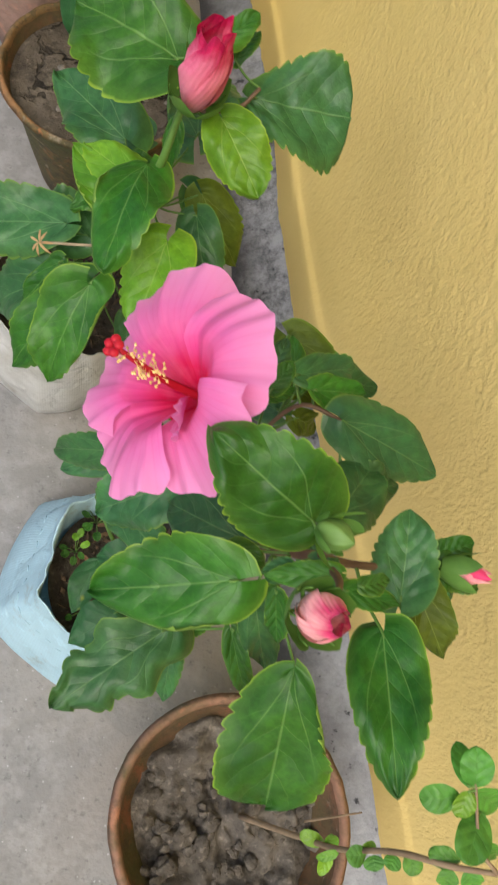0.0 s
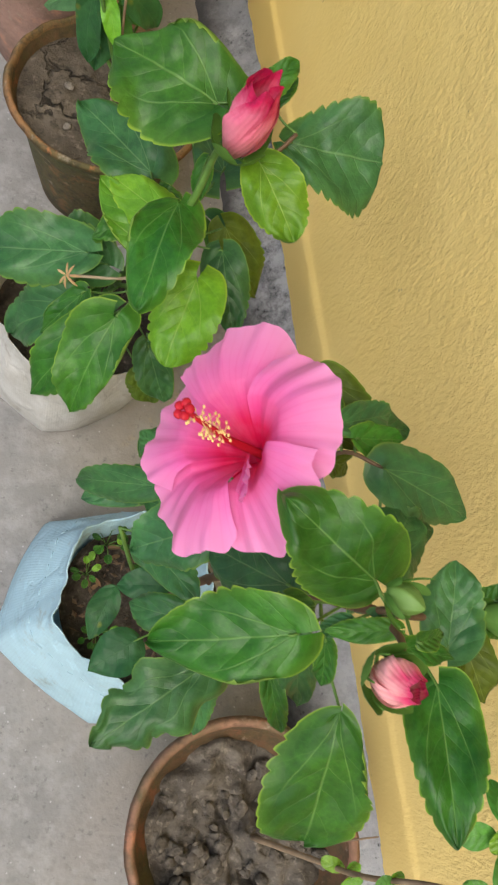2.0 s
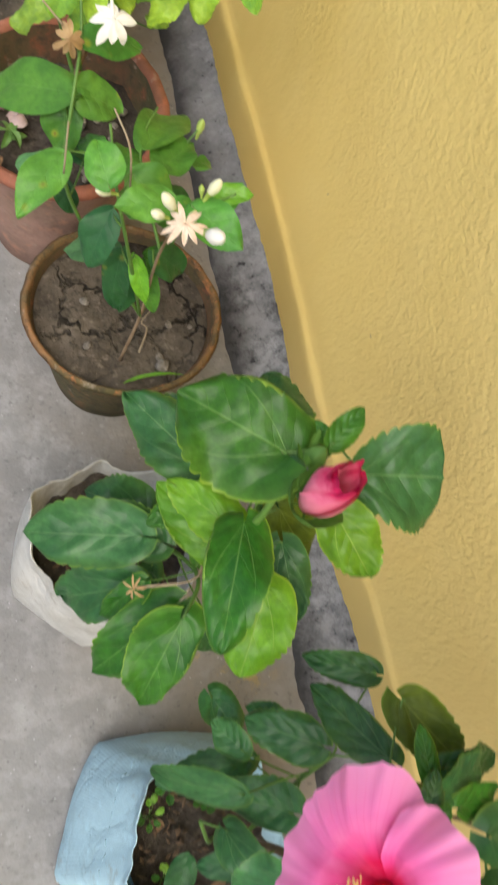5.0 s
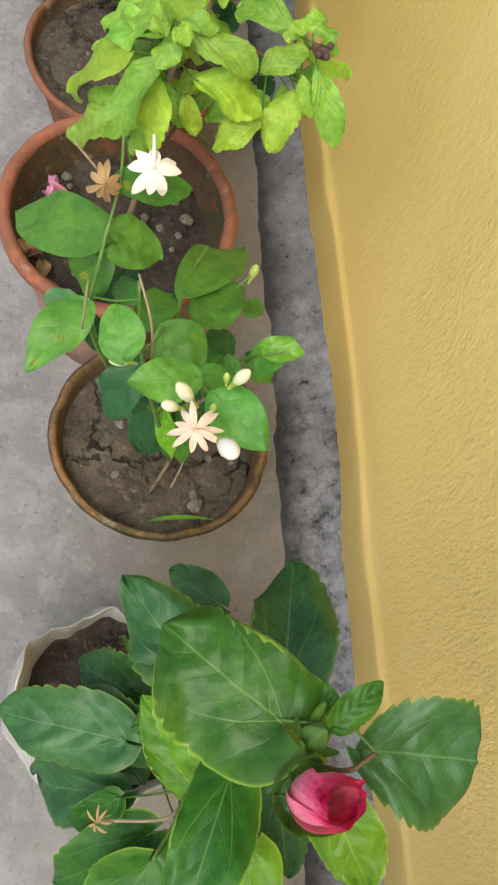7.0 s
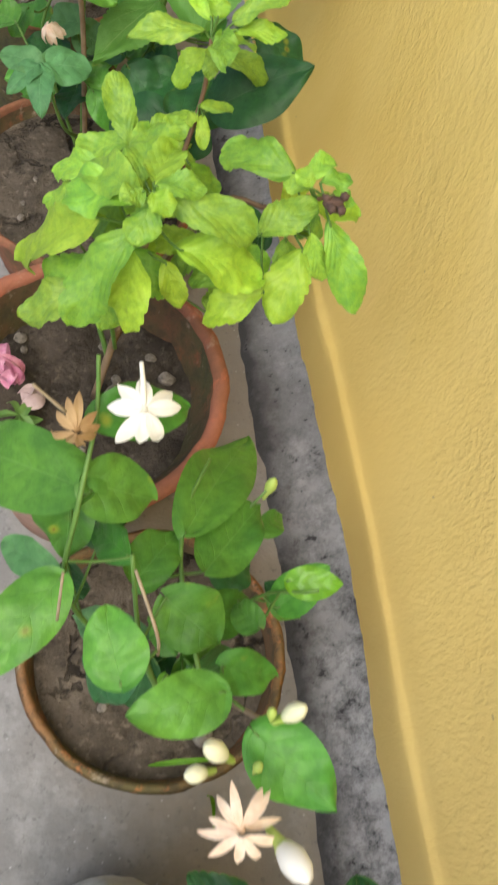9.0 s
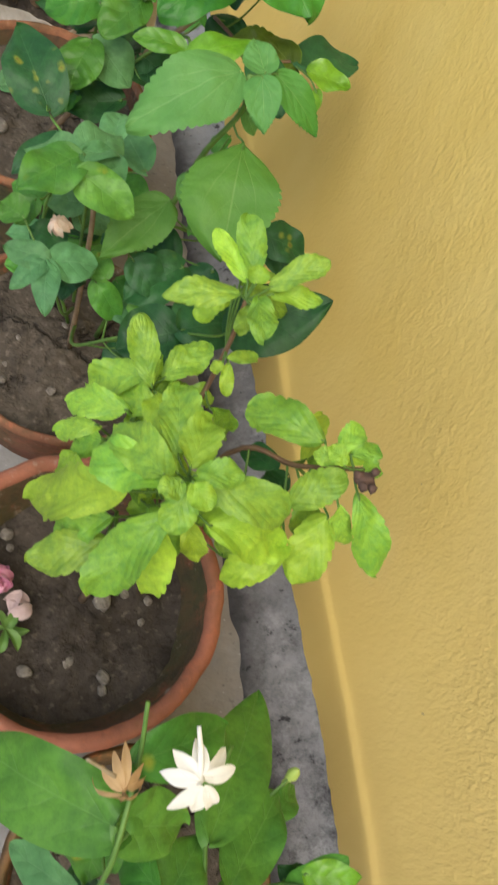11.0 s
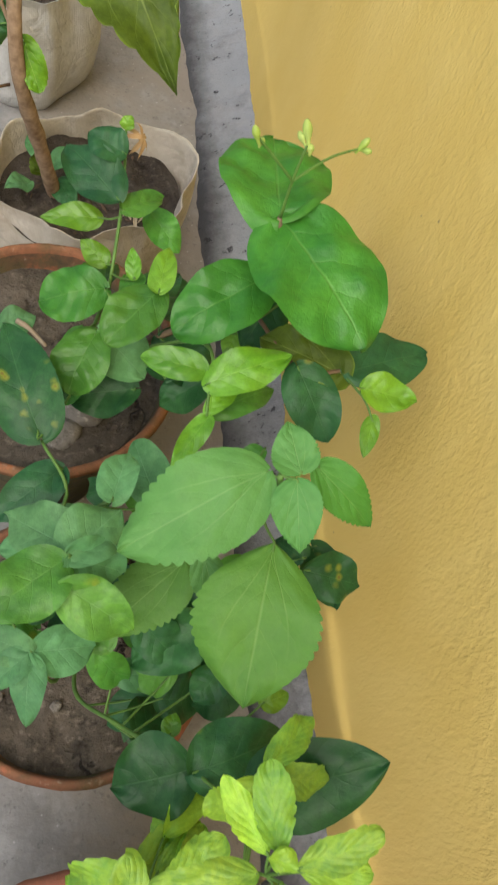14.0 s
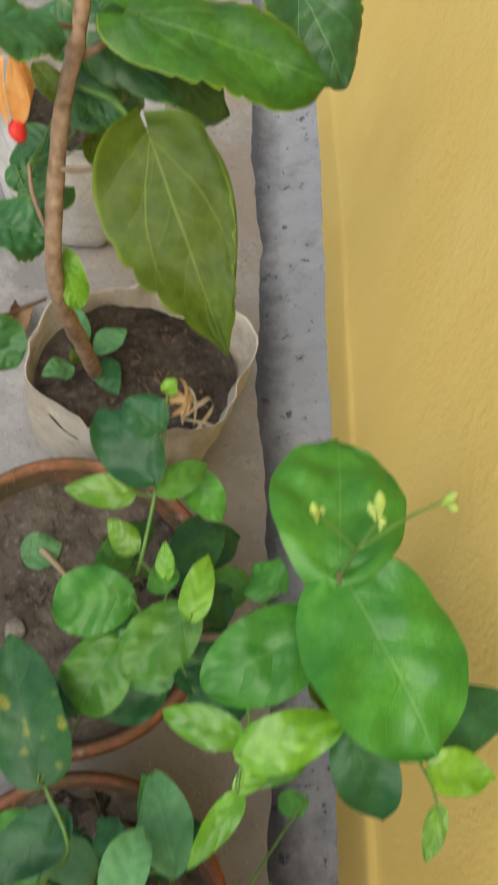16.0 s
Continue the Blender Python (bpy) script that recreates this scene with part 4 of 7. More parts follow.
def bloom(plant, centre, facing, radius):
    """The open pink flower: five ruffled petals, a red column with yellow anthers and five crimson stigmas."""
    m = orient(facing, centre)
    bm = lathe([(0.002, -0.062), (0.007, -0.058), (0.010, -0.045), (0.011, -0.03), (0.008, -0.022)], 14)
    bm.transform(m)
    put_bm("calyx", bm, SEPAL, plant)
    cup = lambda u: -0.026 + 0.031 * min(1, u / 0.45) ** 0.7 + 0.008 * math.sin(min(1, u) * 2.6) - 0.014 * max(0, u - 0.55)
    for i in range(5):
        put("petal", petal_mesh("petal", radius * (0.96 + 0.07 * math.sin(i * 2.2)), (0.80, 0.74, 0.82, 0.76, 0.70)[i], 0.0080, 1.9 * i + 0.6, cup, m, math.radians(72 * i + 20), 0.0), PETAL, plant, "pink ruffled petal")
    put("petal", petal_mesh("petal", radius * 0.55, 0.30, 0.009, 4.2, lambda u: -0.012 + 0.030 * u, m, math.radians(-60), 0.004), PETAL, plant, "small crumpled inner petal")
    bm = lathe([(0.001, -0.027), (0.006, -0.025), (0.013, -0.019), (0.021, -0.012)], 24)
    bm.transform(m)
    put_bm("throat", bm, THROAT, plant, "deep red throat")
    base, top = m @ Vector((0.0, 0.002, -0.03)), m @ Vector((-0.005, 0.004, 0.051))
    mid = base.lerp(top, 0.5) + Vector((-0.002, 0, -0.003))
    column = put_bm("column", tube([base, mid, top], 0.0034, 0.0017, 8, 8), STIGMA, plant, "crimson staminal column")
    rnd = random.Random(5)
    for i in range(46):
        s = rnd.uniform(0.50, 0.93)
        p = base.lerp(mid, s * 2) if s < 0.5 else mid.lerp(top, s * 2 - 1)
        a = rnd.uniform(0, 6.28)
        out = (m.to_3x3() @ Vector((math.cos(a), math.sin(a), rnd.uniform(0.0, 0.7)))).normalized()
        q = p + out * rnd.uniform(0.005, 0.0095)
        bm = tube([p, p.lerp(q, 0.6) + Vector((0, 0, 0.001)), q], 0.0003, 0.00022, 4, 2)
        put_bm("stamen", bm, POLLEN, column)
        put_bm("anther", ball(q, 0.00105, (1, 1.4, 0.8), 1, 0.3), POLLEN, column)
    for i in range(5):
        a = 2 * math.pi * i / 5
        q = top + m.to_3x3() @ Vector((0.0044 * math.cos(a), 0.0044 * math.sin(a), 0.005))
        put_bm("style", tube([top, top.lerp(q, 0.6), q], 0.0007, 0.0006, 5, 2), STIGMA, column)
        put_bm("stigma", ball(q, 0.0032, (1, 1, 0.6), 2, 0.06), STIGMA, column, "round crimson stigma")


def rolled_bud(plant, base, tip, r, outer, inner, sepal_share=0.45, openness=0.5):
    """A hibiscus bud: petals rolled round one another above five green sepals."""
    b, t = Vector(base), Vector(tip)
    size = (t - b).length
    m = orient(t - b, b)
    for k in range(5):
        rows = []
        for i in range(19):
            u = i / 18
            row = []
            for j in range(15):
                v = j / 14
                a = 2 * math.pi * k / 5 + v * 2.5 + u * 1.1
                rr = r * (1 + 0.16 * noise.noise(Vector((u * 4.0, v * 4.0 + k * 3.0, r * 900))) * u) * (0.35 + 0.65 * math.sin(min(1, u * 1.5 + 0.12) * 1.57)) * (1 - (0.62 - openness * 0.55) * max(0, u - 0.6) / 0.4) * (1 - 0.5 * v * (0.35 + 0.4 * u)) * (1 + 0.03 * k)
                z = size * u * (0.80 + 0.22 * (1 - abs(2 * v - 0.9)) * u + 0.03 * math.sin(v * 9 + k * 2))
                flare = openness * 0.006 * max(0, u - 0.75) * 4 * math.sin(v * 6 + k)
                row.append((rr * math.cos(a) + flare, rr * math.sin(a), z))
            rows.append(row)
        bm = strip_along(rows)
        bm.verts.index_update()
        uv = bm.loops.layers.uv.new("UVMap")
        for f in bm.faces:
            for lp in f.loops:
                lp[uv].uv = (lp.vert.index // 15 / 18, lp.vert.index % 15 / 14)
        bm.transform(m)
        put_bm("petal", bm, outer if k % 2 else inner, plant, "rolled pink petal")
    for k in range(5):
        a = 2 * math.pi * k / 5 + 0.3
        rows = []
        for i in range(7):
            u = i / 6
            half = 0.72 * (1 - u ** 2.4) + 0.02
            rr = r * (0.45 + 0.72 * math.sin(min(1, u * 1.4 + 0.15) * 1.57)) + 0.0012 + 0.004 * u * u
            rows.append([(rr * math.cos(a + half * s), rr * math.sin(a + half * s), size * sepal_share * u - 0.002) for s in (-1, -0.5, 0, 0.5, 1)])
        bm = strip_along(rows)
        bm.transform(m)
        put_bm("sepal", bm, SEPAL, plant)
    for k in range(6):
        a = 2 * math.pi * k / 6
        p0 = m @ Vector((r * 0.3 * math.cos(a), r * 0.3 * math.sin(a), 0))
        p1 = m @ Vector((r * 1.0 * math.cos(a), r * 1.0 * math.sin(a), 0.006))
        p2 = m @ Vector((r * 1.25 * math.cos(a), r * 1.25 * math.sin(a), 0.017))
        put_bm("bract", tube([p0, p1, p2], 0.0014, 0.0005, 5, 3), SEPAL, plant)


def closed_bud(plant, base, tip, r):
    """A green hibiscus bud: a ridged closed calyx above a ring of leafy bracts."""
    b, t = Vector(base), Vector(tip)
    size = (t - b).length
    m = orient(t - b, b)
    prof = [(0.002, 0.0), (0.62, 0.06), (0.92, 0.25), (1.0, 0.45), (0.86, 0.66), (0.52, 0.85), (0.16, 0.97), (0.01, 1.0)]
    bm = lathe([(r * q, size * z) for q, z in prof], 40, lambda a, rr, z: (rr * (1 + 0.16 * abs(math.cos(2.5 * a)) ** 8 + 0.03 * math.sin(3 * a)), z))
    bm.transform(m)
    put_bm("calyx", bm, CALYX, plant, "closed green calyx with pale ridges")
    for k in range(6):
        a = 2 * math.pi * k / 6 + 0.4
        p0 = m @ Vector((r * 0.5 * math.cos(a), r * 0.5 * math.sin(a), size * 0.02))
        p1 = m @ Vector((r * 2.2 * math.cos(a), r * 2.2 * math.sin(a), size * (0.75 + 0.25 * math.sin(k * 2.3))))
        put("bract", blade_mesh("bract", "oval", p0, p1, r * 0.95, -0.12, 0.3, m.to_3x3() @ Vector((0, 0, 1)), k + 2.2), SEPAL, plant)


def star_flower(plant, centre, facing, r, material, count=8, droop=0.2, label="white double jasmine flower", seed=1, slim=0.28):
    m = orient(facing, centre)
    rnd = random.Random(seed)
    hub = put_bm("blossom", ball(m @ Vector((0, 0, 0)), r * 0.16, (1, 1, 0.8), 1), material, plant, label)
    for i in range(count):
        a = 2 * math.pi * i / count + rnd.uniform(-0.2, 0.2)
        k = r * rnd.uniform(0.8, 1.1)
        d = droop + rnd.uniform(-0.25, 0.25)
        base = m @ Vector((0.08 * r * math.cos(a), 0.08 * r * math.sin(a), 0.001 * i))
        tip = m @ Vector((k * math.cos(a), k * math.sin(a), -k * d))
        put("petal", blade_mesh("petal", "petal", base, tip, r * slim, 0.09, 0.25, m.to_3x3() @ Vector((0, 0, 1)), i + seed), material, hub)
    return hub


def bud(plant, base, tip, r, material, label="", neck=True):
    b, t = Vector(base), Vector(tip)
    m = orient(t - b, b)
    size = (t - b).length
    bm = lathe([(r * 0.25, 0), (r * 0.7, size * 0.2), (r, size * 0.5), (r * 0.85, size * 0.75), (r * 0.4, size * 0.95), (r * 0.05, size)], 12)
    bm.transform(m)
    ob = put_bm("bud", bm, material, plant, label)
    if neck:
        bm = lathe([(r * 0.3, -size * 0.35), (r * 0.42, -size * 0.1), (r * 0.5, size * 0.08), (r * 0.75, size * 0.2)], 9)
        bm.transform(m)
        put_bm("calyx", bm, GREEN_BUD, ob)
    return ob


# ---- the twiggy seedling ----
PLANT_A = plant_thing("seedling", 0.10, -0.108, 0.15, "thin twiggy seedling with small round green leaves")
stem(PLANT_A, STEM_WOOD, 0.0032, 0.002, (0.113, -0.103, 0.17), (0.142, -0.115, 0.3), (0.152, -0.117, 0.42), (0.161, -0.108, 0.54), (0.188, -0.117, 0.58), (0.213, -0.123, 0.6))
stem(PLANT_A, STEM_WOOD, 0.0016, 0.001, (0.163, -0.107, 0.27), (0.204, -0.099, 0.34))
stem(PLANT_A, STEM_WOOD, 0.0016, 0.001, (0.213, -0.123, 0.6), (0.199, -0.102, 0.61), (0.199, -0.065, 0.62), (0.199, -0.054, 0.62))
lf(PLANT_A, JAS_MID, "oval", (0.194, -0.062, 0.62), (0.2, -0.032, 0.6), 0.0154)
lf(PLANT_A, JAS_MID, "oval", (0.199, -0.063, 0.62), (0.201, -0.036, 0.63), 0.0246)
lf(PLANT_A, JAS_MID, "oval", (0.191, -0.069, 0.61), (0.164, -0.066, 0.6), 0.0221)
lf(PLANT_A, JAS_LIGHT, "oval", (0.194, -0.065, 0.62), (0.187, -0.082, 0.61), 0.0167)
lf(PLANT_A, JAS_MID, "oval", (0.2, -0.065, 0.62), (0.223, -0.08, 0.6), 0.0242)
lf(PLANT_A, JAS_MID, "oval", (0.204, -0.081, 0.61), (0.182, -0.11, 0.62), 0.0267)
lf(PLANT_A, JAS_MID, "oval", (0.204, -0.104, 0.6), (0.224, -0.116, 0.58), 0.0184)
lf(PLANT_A, JAS_MID, "oval", (0.195, -0.114, 0.58), (0.176, -0.107, 0.57), 0.0173)
lf(PLANT_A, JAS_MID, "oval", (0.188, -0.119, 0.58), (0.183, -0.131, 0.57), 0.0164)
lf(PLANT_A, JAS_MID, "oval", (0.201, -0.121, 0.58), (0.207, -0.136, 0.57), 0.0173)
lf(PLANT_A, JAS_LIGHT, "oval", (0.156, -0.12, 0.36), (0.134, -0.106, 0.36), 0.0161)
lf(PLANT_A, JAS_LIGHT, "oval", (0.156, -0.12, 0.38), (0.154, -0.108, 0.4), 0.0135)
lf(PLANT_A, JAS_LIGHT, "oval", (0.155, -0.124, 0.38), (0.142, -0.142, 0.38), 0.0131)
lf(PLANT_A, JAS_LIGHT, "oval", (0.152, -0.119, 0.42), (0.133, -0.123, 0.41), 0.01)
lf(PLANT_A, JAS_MID, "oval", (0.158, -0.115, 0.48), (0.14, -0.114, 0.48), 0.0186)
lf(PLANT_A, JAS_MID, "oval", (0.156, -0.114, 0.5), (0.157, -0.126, 0.5), 0.0172)
lf(PLANT_A, JAS_MID, "oval", (0.165, -0.112, 0.53), (0.158, -0.121, 0.53), 0.0148)
lf(PLANT_A, JAS_MID, "oval", (0.17, -0.111, 0.54), (0.177, -0.126, 0.54), 0.0155)
lf(PLANT_A, JAS_LIGHT, "oval", (0.159, -0.113, 0.48), (0.161, -0.105, 0.49), 0.0112)

# ---- hibiscus with the open pink flower ----
PLANT_B = plant_thing("hibiscus", 0.03, 0.18, 0.13, "hibiscus with one open pink flower, buds and glossy toothed leaves")
stem(PLANT_B, STEM_RED, 0.006, 0.0035, (0.03, 0.18, 0.13), (0.055, 0.17, 0.4), (0.075, 0.09, 0.72))
stem(PLANT_B, STEM_RED, 0.0032, 0.002, (0.05, 0.17, 0.36), (0.07, 0.205, 0.55), (0.055, 0.205, 0.668))
stem(PLANT_B, STEM_RED, 0.003, 0.002, (0.075, 0.09, 0.72), (0.077, 0.069, 0.75), (0.061, 0.049, 0.775))
stem(PLANT_B, STEM_RED, 0.003, 0.002, (0.075, 0.09, 0.72), (0.103, 0.087, 0.7), (0.137, 0.084, 0.69), (0.17, 0.084, 0.68))
stem(PLANT_B, STEM_RED, 0.0028, 0.002, (0.075, 0.09, 0.72), (0.073, 0.085, 0.76), (0.073, 0.083, 0.785))
stem(PLANT_B, STEM_RED, 0.0022, 0.0015, (0.065, 0.205, 0.55), (0.098, 0.22, 0.64), (0.13, 0.202, 0.655))
stem(PLANT_B, STEM_GREEN, 0.003, 0.002, (0.02, 0.18, 0.13), (-0.02, 0.2, 0.3), (-0.04, 0.23, 0.38))
stem(PLANT_B, STEM_GREEN, 0.003, 0.002, (0.04, 0.18, 0.2), (0.06, 0.24, 0.38), (0.08, 0.27, 0.48))
stem(PLANT_B, STEM_RED, 0.003, 0.002, (0.035, 0.175, 0.2), (0.008, 0.081, 0.5))
lf(PLANT_B, HIB_MID, "hibiscus", (0.065, 0.104, 0.754), (0.005, 0.151, 0.787), 0.0624, 0.05)
lf(PLANT_B, HIB_MID, "hibiscus", (0.026, 0.081, 0.707), (-0.062, 0.09, 0.66), 0.0614, 0.04)
lf(PLANT_B, HIB_MID, "fan", (0.076, 0.03, 0.63), (0.065, -0.063, 0.538), 0.0852, 0.07)
lf(PLANT_B, HIB_DARK, "hibiscus", (0.128, 0.2, 0.66), (0.223, 0.172, 0.6), 0.0492)
lf(PLANT_B, HIB_DARK, "hibiscus", (0.097, 0.237, 0.66), (0.156, 0.254, 0.63), 0.0287)
lf(PLANT_B, HIB_OLIVE, "hibiscus", (0.104, 0.245, 0.62), (0.164, 0.25, 0.57), 0.0271)
lf(PLANT_B, HIB_OLIVE, "hibiscus", (0.111, 0.226, 0.6), (0.138, 0.229, 0.56), 0.0226)
lf(PLANT_B, HIB_DARK, "hibiscus", (0.108, 0.126, 0.67), (0.158, 0.174, 0.63), 0.0488)
lf(PLANT_B, HIB_OLIVE, "hibiscus", (0.149, 0.072, 0.69), (0.174, 0.024, 0.66), 0.0343)
lf(PLANT_B, HIB_DARK, "hibiscus", (0.005, 0.078, 0.52), (-0.091, 0.026, 0.498), 0.0679, 0.06, lobes=0.28)
lf(PLANT_B, HIB_DARK, "hibiscus", (0.013, 0.076, 0.5), (0.004, 0.023, 0.44), 0.0223)
lf(PLANT_B, HIB_MID, "hibiscus", (0.02, 0.08, 0.48), (0.05, 0.089, 0.5), 0.0203)
lf(PLANT_B, HIB_DARK, "hibiscus", (0.01, 0.186, 0.56), (-0.046, 0.184, 0.5), 0.0566)
lf(PLANT_B, HIB_DARK, "hibiscus", (0.048, 0.121, 0.64), (0.006, 0.167, 0.58), 0.0526)
lf(PLANT_B, HIB_MID, "hibiscus", (0.032, 0.108, 0.68), (0.057, 0.092, 0.66), 0.0196)
lf(PLANT_B, HIB_DARK, "hibiscus", (0.056, 0.087, 0.62), (0.085, 0.037, 0.5), 0.0326)
lf(PLANT_B, HIB_MID, "hibiscus", (0.062, 0.08, 0.66), (0.068, 0.049, 0.62), 0.018)
lf(PLANT_B, HIB_MID, "hibiscus", (0.05, 0.069, 0.55), (0.067, 0.019, 0.5), 0.0201)
lf(PLANT_B, HIB_DARK, "hibiscus", (0.057, 0.084, 0.73), (0.046, 0.082, 0.7), 0.0156)
lf(PLANT_B, HIB_MID, "hibiscus", (0.081, 0.075, 0.74), (0.04, 0.08, 0.72), 0.0169)
lf(PLANT_B, HIB_DARK, "hibiscus", (0.071, 0.083, 0.73), (0.09, 0.073, 0.72), 0.02)
lf(PLANT_B, HIB_MID, "hibiscus", (0.083, 0.065, 0.74), (0.125, 0.055, 0.72), 0.0157)
lf(PLANT_B, HIB_MID, "hibiscus", (0.094, 0.066, 0.74), (0.116, 0.071, 0.73), 0.0136)
lf(PLANT_B, HIB_DARK, "hibiscus", (0.075, 0.107, 0.7), (0.087, 0.096, 0.66), 0.0173)
lf(PLANT_B, HIB_MID, "hibiscus", (0.071, 0.218, 0.68), (0.087, 0.235, 0.69), 0.016)
lf(PLANT_B, HIB_DARK, "hibiscus", (0.074, 0.231, 0.68), (0.088, 0.258, 0.68), 0.0179)
lf(PLANT_B, HIB_MID, "hibiscus", (0.069, 0.218, 0.67), (0.094, 0.226, 0.66), 0.0164)
lf(PLANT_B, HIB_MID, "hibiscus", (0.11, 0.04, 0.72), (0.098, -0.052, 0.735), 0.0456, 0.04, 0.30)
lf(PLANT_B, HIB_DARK, "hibiscus", (0.137, 0.062, 0.69), (0.151, 0.121, 0.7), 0.0417)
lf(PLANT_B, HIB_MID, "hibiscus", (0.174, 0.091, 0.68), (0.203, 0.099, 0.68), 0.0225)
lf(PLANT_B, HIB_MID, "hibiscus", (0.176, 0.087, 0.68), (0.204, 0.069, 0.67), 0.0256)
lf(PLANT_B, HIB_DARK, "hibiscus", (0.182, 0.097, 0.66), (0.191, 0.061, 0.64), 0.0242)
lf(PLANT_B, JAS_DARK, "jasmine", (-0.038, 0.186, 0.27), (-0.068, 0.134, 0.25), 0.0325, stalk=False)
lf(PLANT_B, JAS_DARK, "jasmine", (-0.022, 0.124, 0.3), (-0.073, 0.098, 0.28), 0.0491)
lf(PLANT_B, JAS_DARK, "jasmine", (0.01, 0.175, 0.34), (-0.041, 0.182, 0.32), 0.0356)
lf(PLANT_B, HIB_DARK, "hibiscus", (0.028, 0.122, 0.42), (-0.037, 0.154, 0.38), 0.0393)
lf(PLANT_B, HIB_DARK, "hibiscus", (-0.02, 0.219, 0.4), (0.022, 0.141, 0.44), 0.0434)
lf(PLANT_B, HIB_DARK, "hibiscus", (-0.007, 0.252, 0.45), (-0.08, 0.29, 0.36), 0.0348)
lf(PLANT_B, HIB_DARK, "hibiscus", (0.008, 0.289, 0.42), (-0.015, 0.325, 0.4), 0.0332)
lf(PLANT_B, HIB_DARK, "hibiscus", (0.053, 0.308, 0.44), (0.025, 0.332, 0.4), 0.0289)
lf(PLANT_B, HIB_DARK, "hibiscus", (0.135, 0.336, 0.5), (0.073, 0.369, 0.47), 0.0323)
lf(PLANT_B, HIB_DARK, "hibiscus", (0.126, 0.25, 0.62), (0.184, 0.25, 0.6), 0.0312)
lf(PLANT_B, HIB_MID, "hibiscus", (0.109, 0.242, 0.62), (0.112, 0.289, 0.62), 0.0184)
lf(PLANT_B, HIB_DARK, "hibiscus", (0.126, 0.149, 0.64), (0.18, 0.16, 0.62), 0.0397)
lf(PLANT_B, HIB_DARK, "hibiscus", (0.116, 0.259, 0.53), (0.073, 0.339, 0.48), 0.0446)
lf(PLANT_B, HIB_DARK, "hibiscus", (0.07, 0.282, 0.48), (0.01, 0.322, 0.44), 0.046)
lf(PLANT_B, HIB_OLIVE, "hibiscus", (0.12, 0.309, 0.58), (0.171, 0.244, 0.56), 0.047)
lf(PLANT_B, HIB_DARK, "hibiscus", (0.022, 0.278, 0.38), (-0.074, 0.273, 0.34), 0.0446)
lf(PLANT_B, HIB_DARK, "hibiscus", (0.047, 0.221, 0.42), (-0.013, 0.257, 0.38), 0.0533)
lf(PLANT_B, HIB_DARK, "hibiscus", (0.012, 0.352, 0.3), (0.038, 0.303, 0.3), 0.0408)
lf(PLANT_B, HIB_MID, "hibiscus", (0.109, 0.225, 0.66), (0.157, 0.229, 0.64), 0.0279)
bloom(PLANT_B, (-0.003, 0.200, 0.733), (-0.70, 0.12, 0.70), 0.074)
rolled_bud(PLANT_B, (0.045, 0.050, 0.784), (0.054, 0.038, 0.815), 0.0135, BUD_CRUMPLED, BUD_CRUMPLED, 0.55, 0.2)
rolled_bud(PLANT_B, (0.176, 0.083, 0.681), (0.205, 0.072, 0.690), 0.009, BUD_DEEP, BUD_PINK, 0.8, 0.1)
closed_bud(PLANT_B, (0.058, 0.094, 0.784), (0.072, 0.080, 0.799), 0.0080)

# ---- hibiscus with a closed pink bud ----
PLANT_C = plant_thing("hibiscus", -0.045, 0.555, 0.17, "young hibiscus with one furled deep pink bud")
stem(PLANT_C, STEM_GREEN, 0.0046, 0.003, (-0.045, 0.555, 0.17), (-0.015, 0.53, 0.36), (0.021, 0.493, 0.54), (0.04, 0.509, 0.62), (0.042, 0.477, 0.655))
stem(PLANT_C, STEM_GREEN, 0.003, 0.002, (-0.02, 0.535, 0.33), (-0.008, 0.472, 0.43), (-0.038, 0.427, 0.46))
stem(PLANT_C, STEM_GREEN, 0.003, 0.002, (-0.03, 0.54, 0.26), (-0.05, 0.535, 0.34), (-0.056, 0.529, 0.4))
stem(PLANT_C, STEM_RED, 0.0025, 0.0018, (0.04, 0.509, 0.62), (0.031, 0.53, 0.655))
stem(PLANT_C, STEM_RED, 0.0025, 0.0018, (0.04, 0.509, 0.62), (0.08, 0.493, 0.64), (0.102, 0.504, 0.655))
stem(PLANT_C, STEM_DRY, 0.0016, 0.0014, (0.0, 0.52, 0.44), (-0.019, 0.464, 0.475), (-0.084, 0.462, 0.478))
lf(PLANT_C, HIB_MID, "hibiscus", (0.034, 0.528, 0.657), (-0.047, 0.601, 0.641), 0.104, 0.03)
lf(PLANT_C, HIB_DARK, "hibiscus", (0.003, 0.57, 0.499), (-0.061, 0.67, 0.476), 0.0697)
lf(PLANT_C, HIB_LIGHT, "hibiscus", (0.02, 0.492, 0.52), (-0.037, 0.563, 0.5), 0.0474)
lf(PLANT_C, HIB_MID, "hibiscus", (0.014, 0.494, 0.56), (-0.034, 0.379, 0.569), 0.0657, 0.05)
lf(PLANT_C, HIB_LIGHT, "hibiscus", (0.031, 0.432, 0.53), (0.0, 0.359, 0.49), 0.0663)
lf(PLANT_C, HIB_DARK, "hibiscus", (-0.058, 0.526, 0.414), (-0.179, 0.562, 0.36), 0.073)
lf(PLANT_C, HIB_DARK, "hibiscus", (-0.035, 0.52, 0.4), (-0.098, 0.578, 0.36), 0.0571)
lf(PLANT_C, HIB_MID, "hibiscus", (-0.04, 0.426, 0.46), (-0.084, 0.357, 0.38), 0.0686, 0.06, 0.35)
lf(PLANT_C, HIB_MID, "hibiscus", (-0.036, 0.446, 0.43), (-0.121, 0.402, 0.32), 0.0635)
lf(PLANT_C, HIB_DARK, "hibiscus", (-0.064, 0.481, 0.38), (-0.139, 0.5, 0.27), 0.0623, 0.1, 0.4)
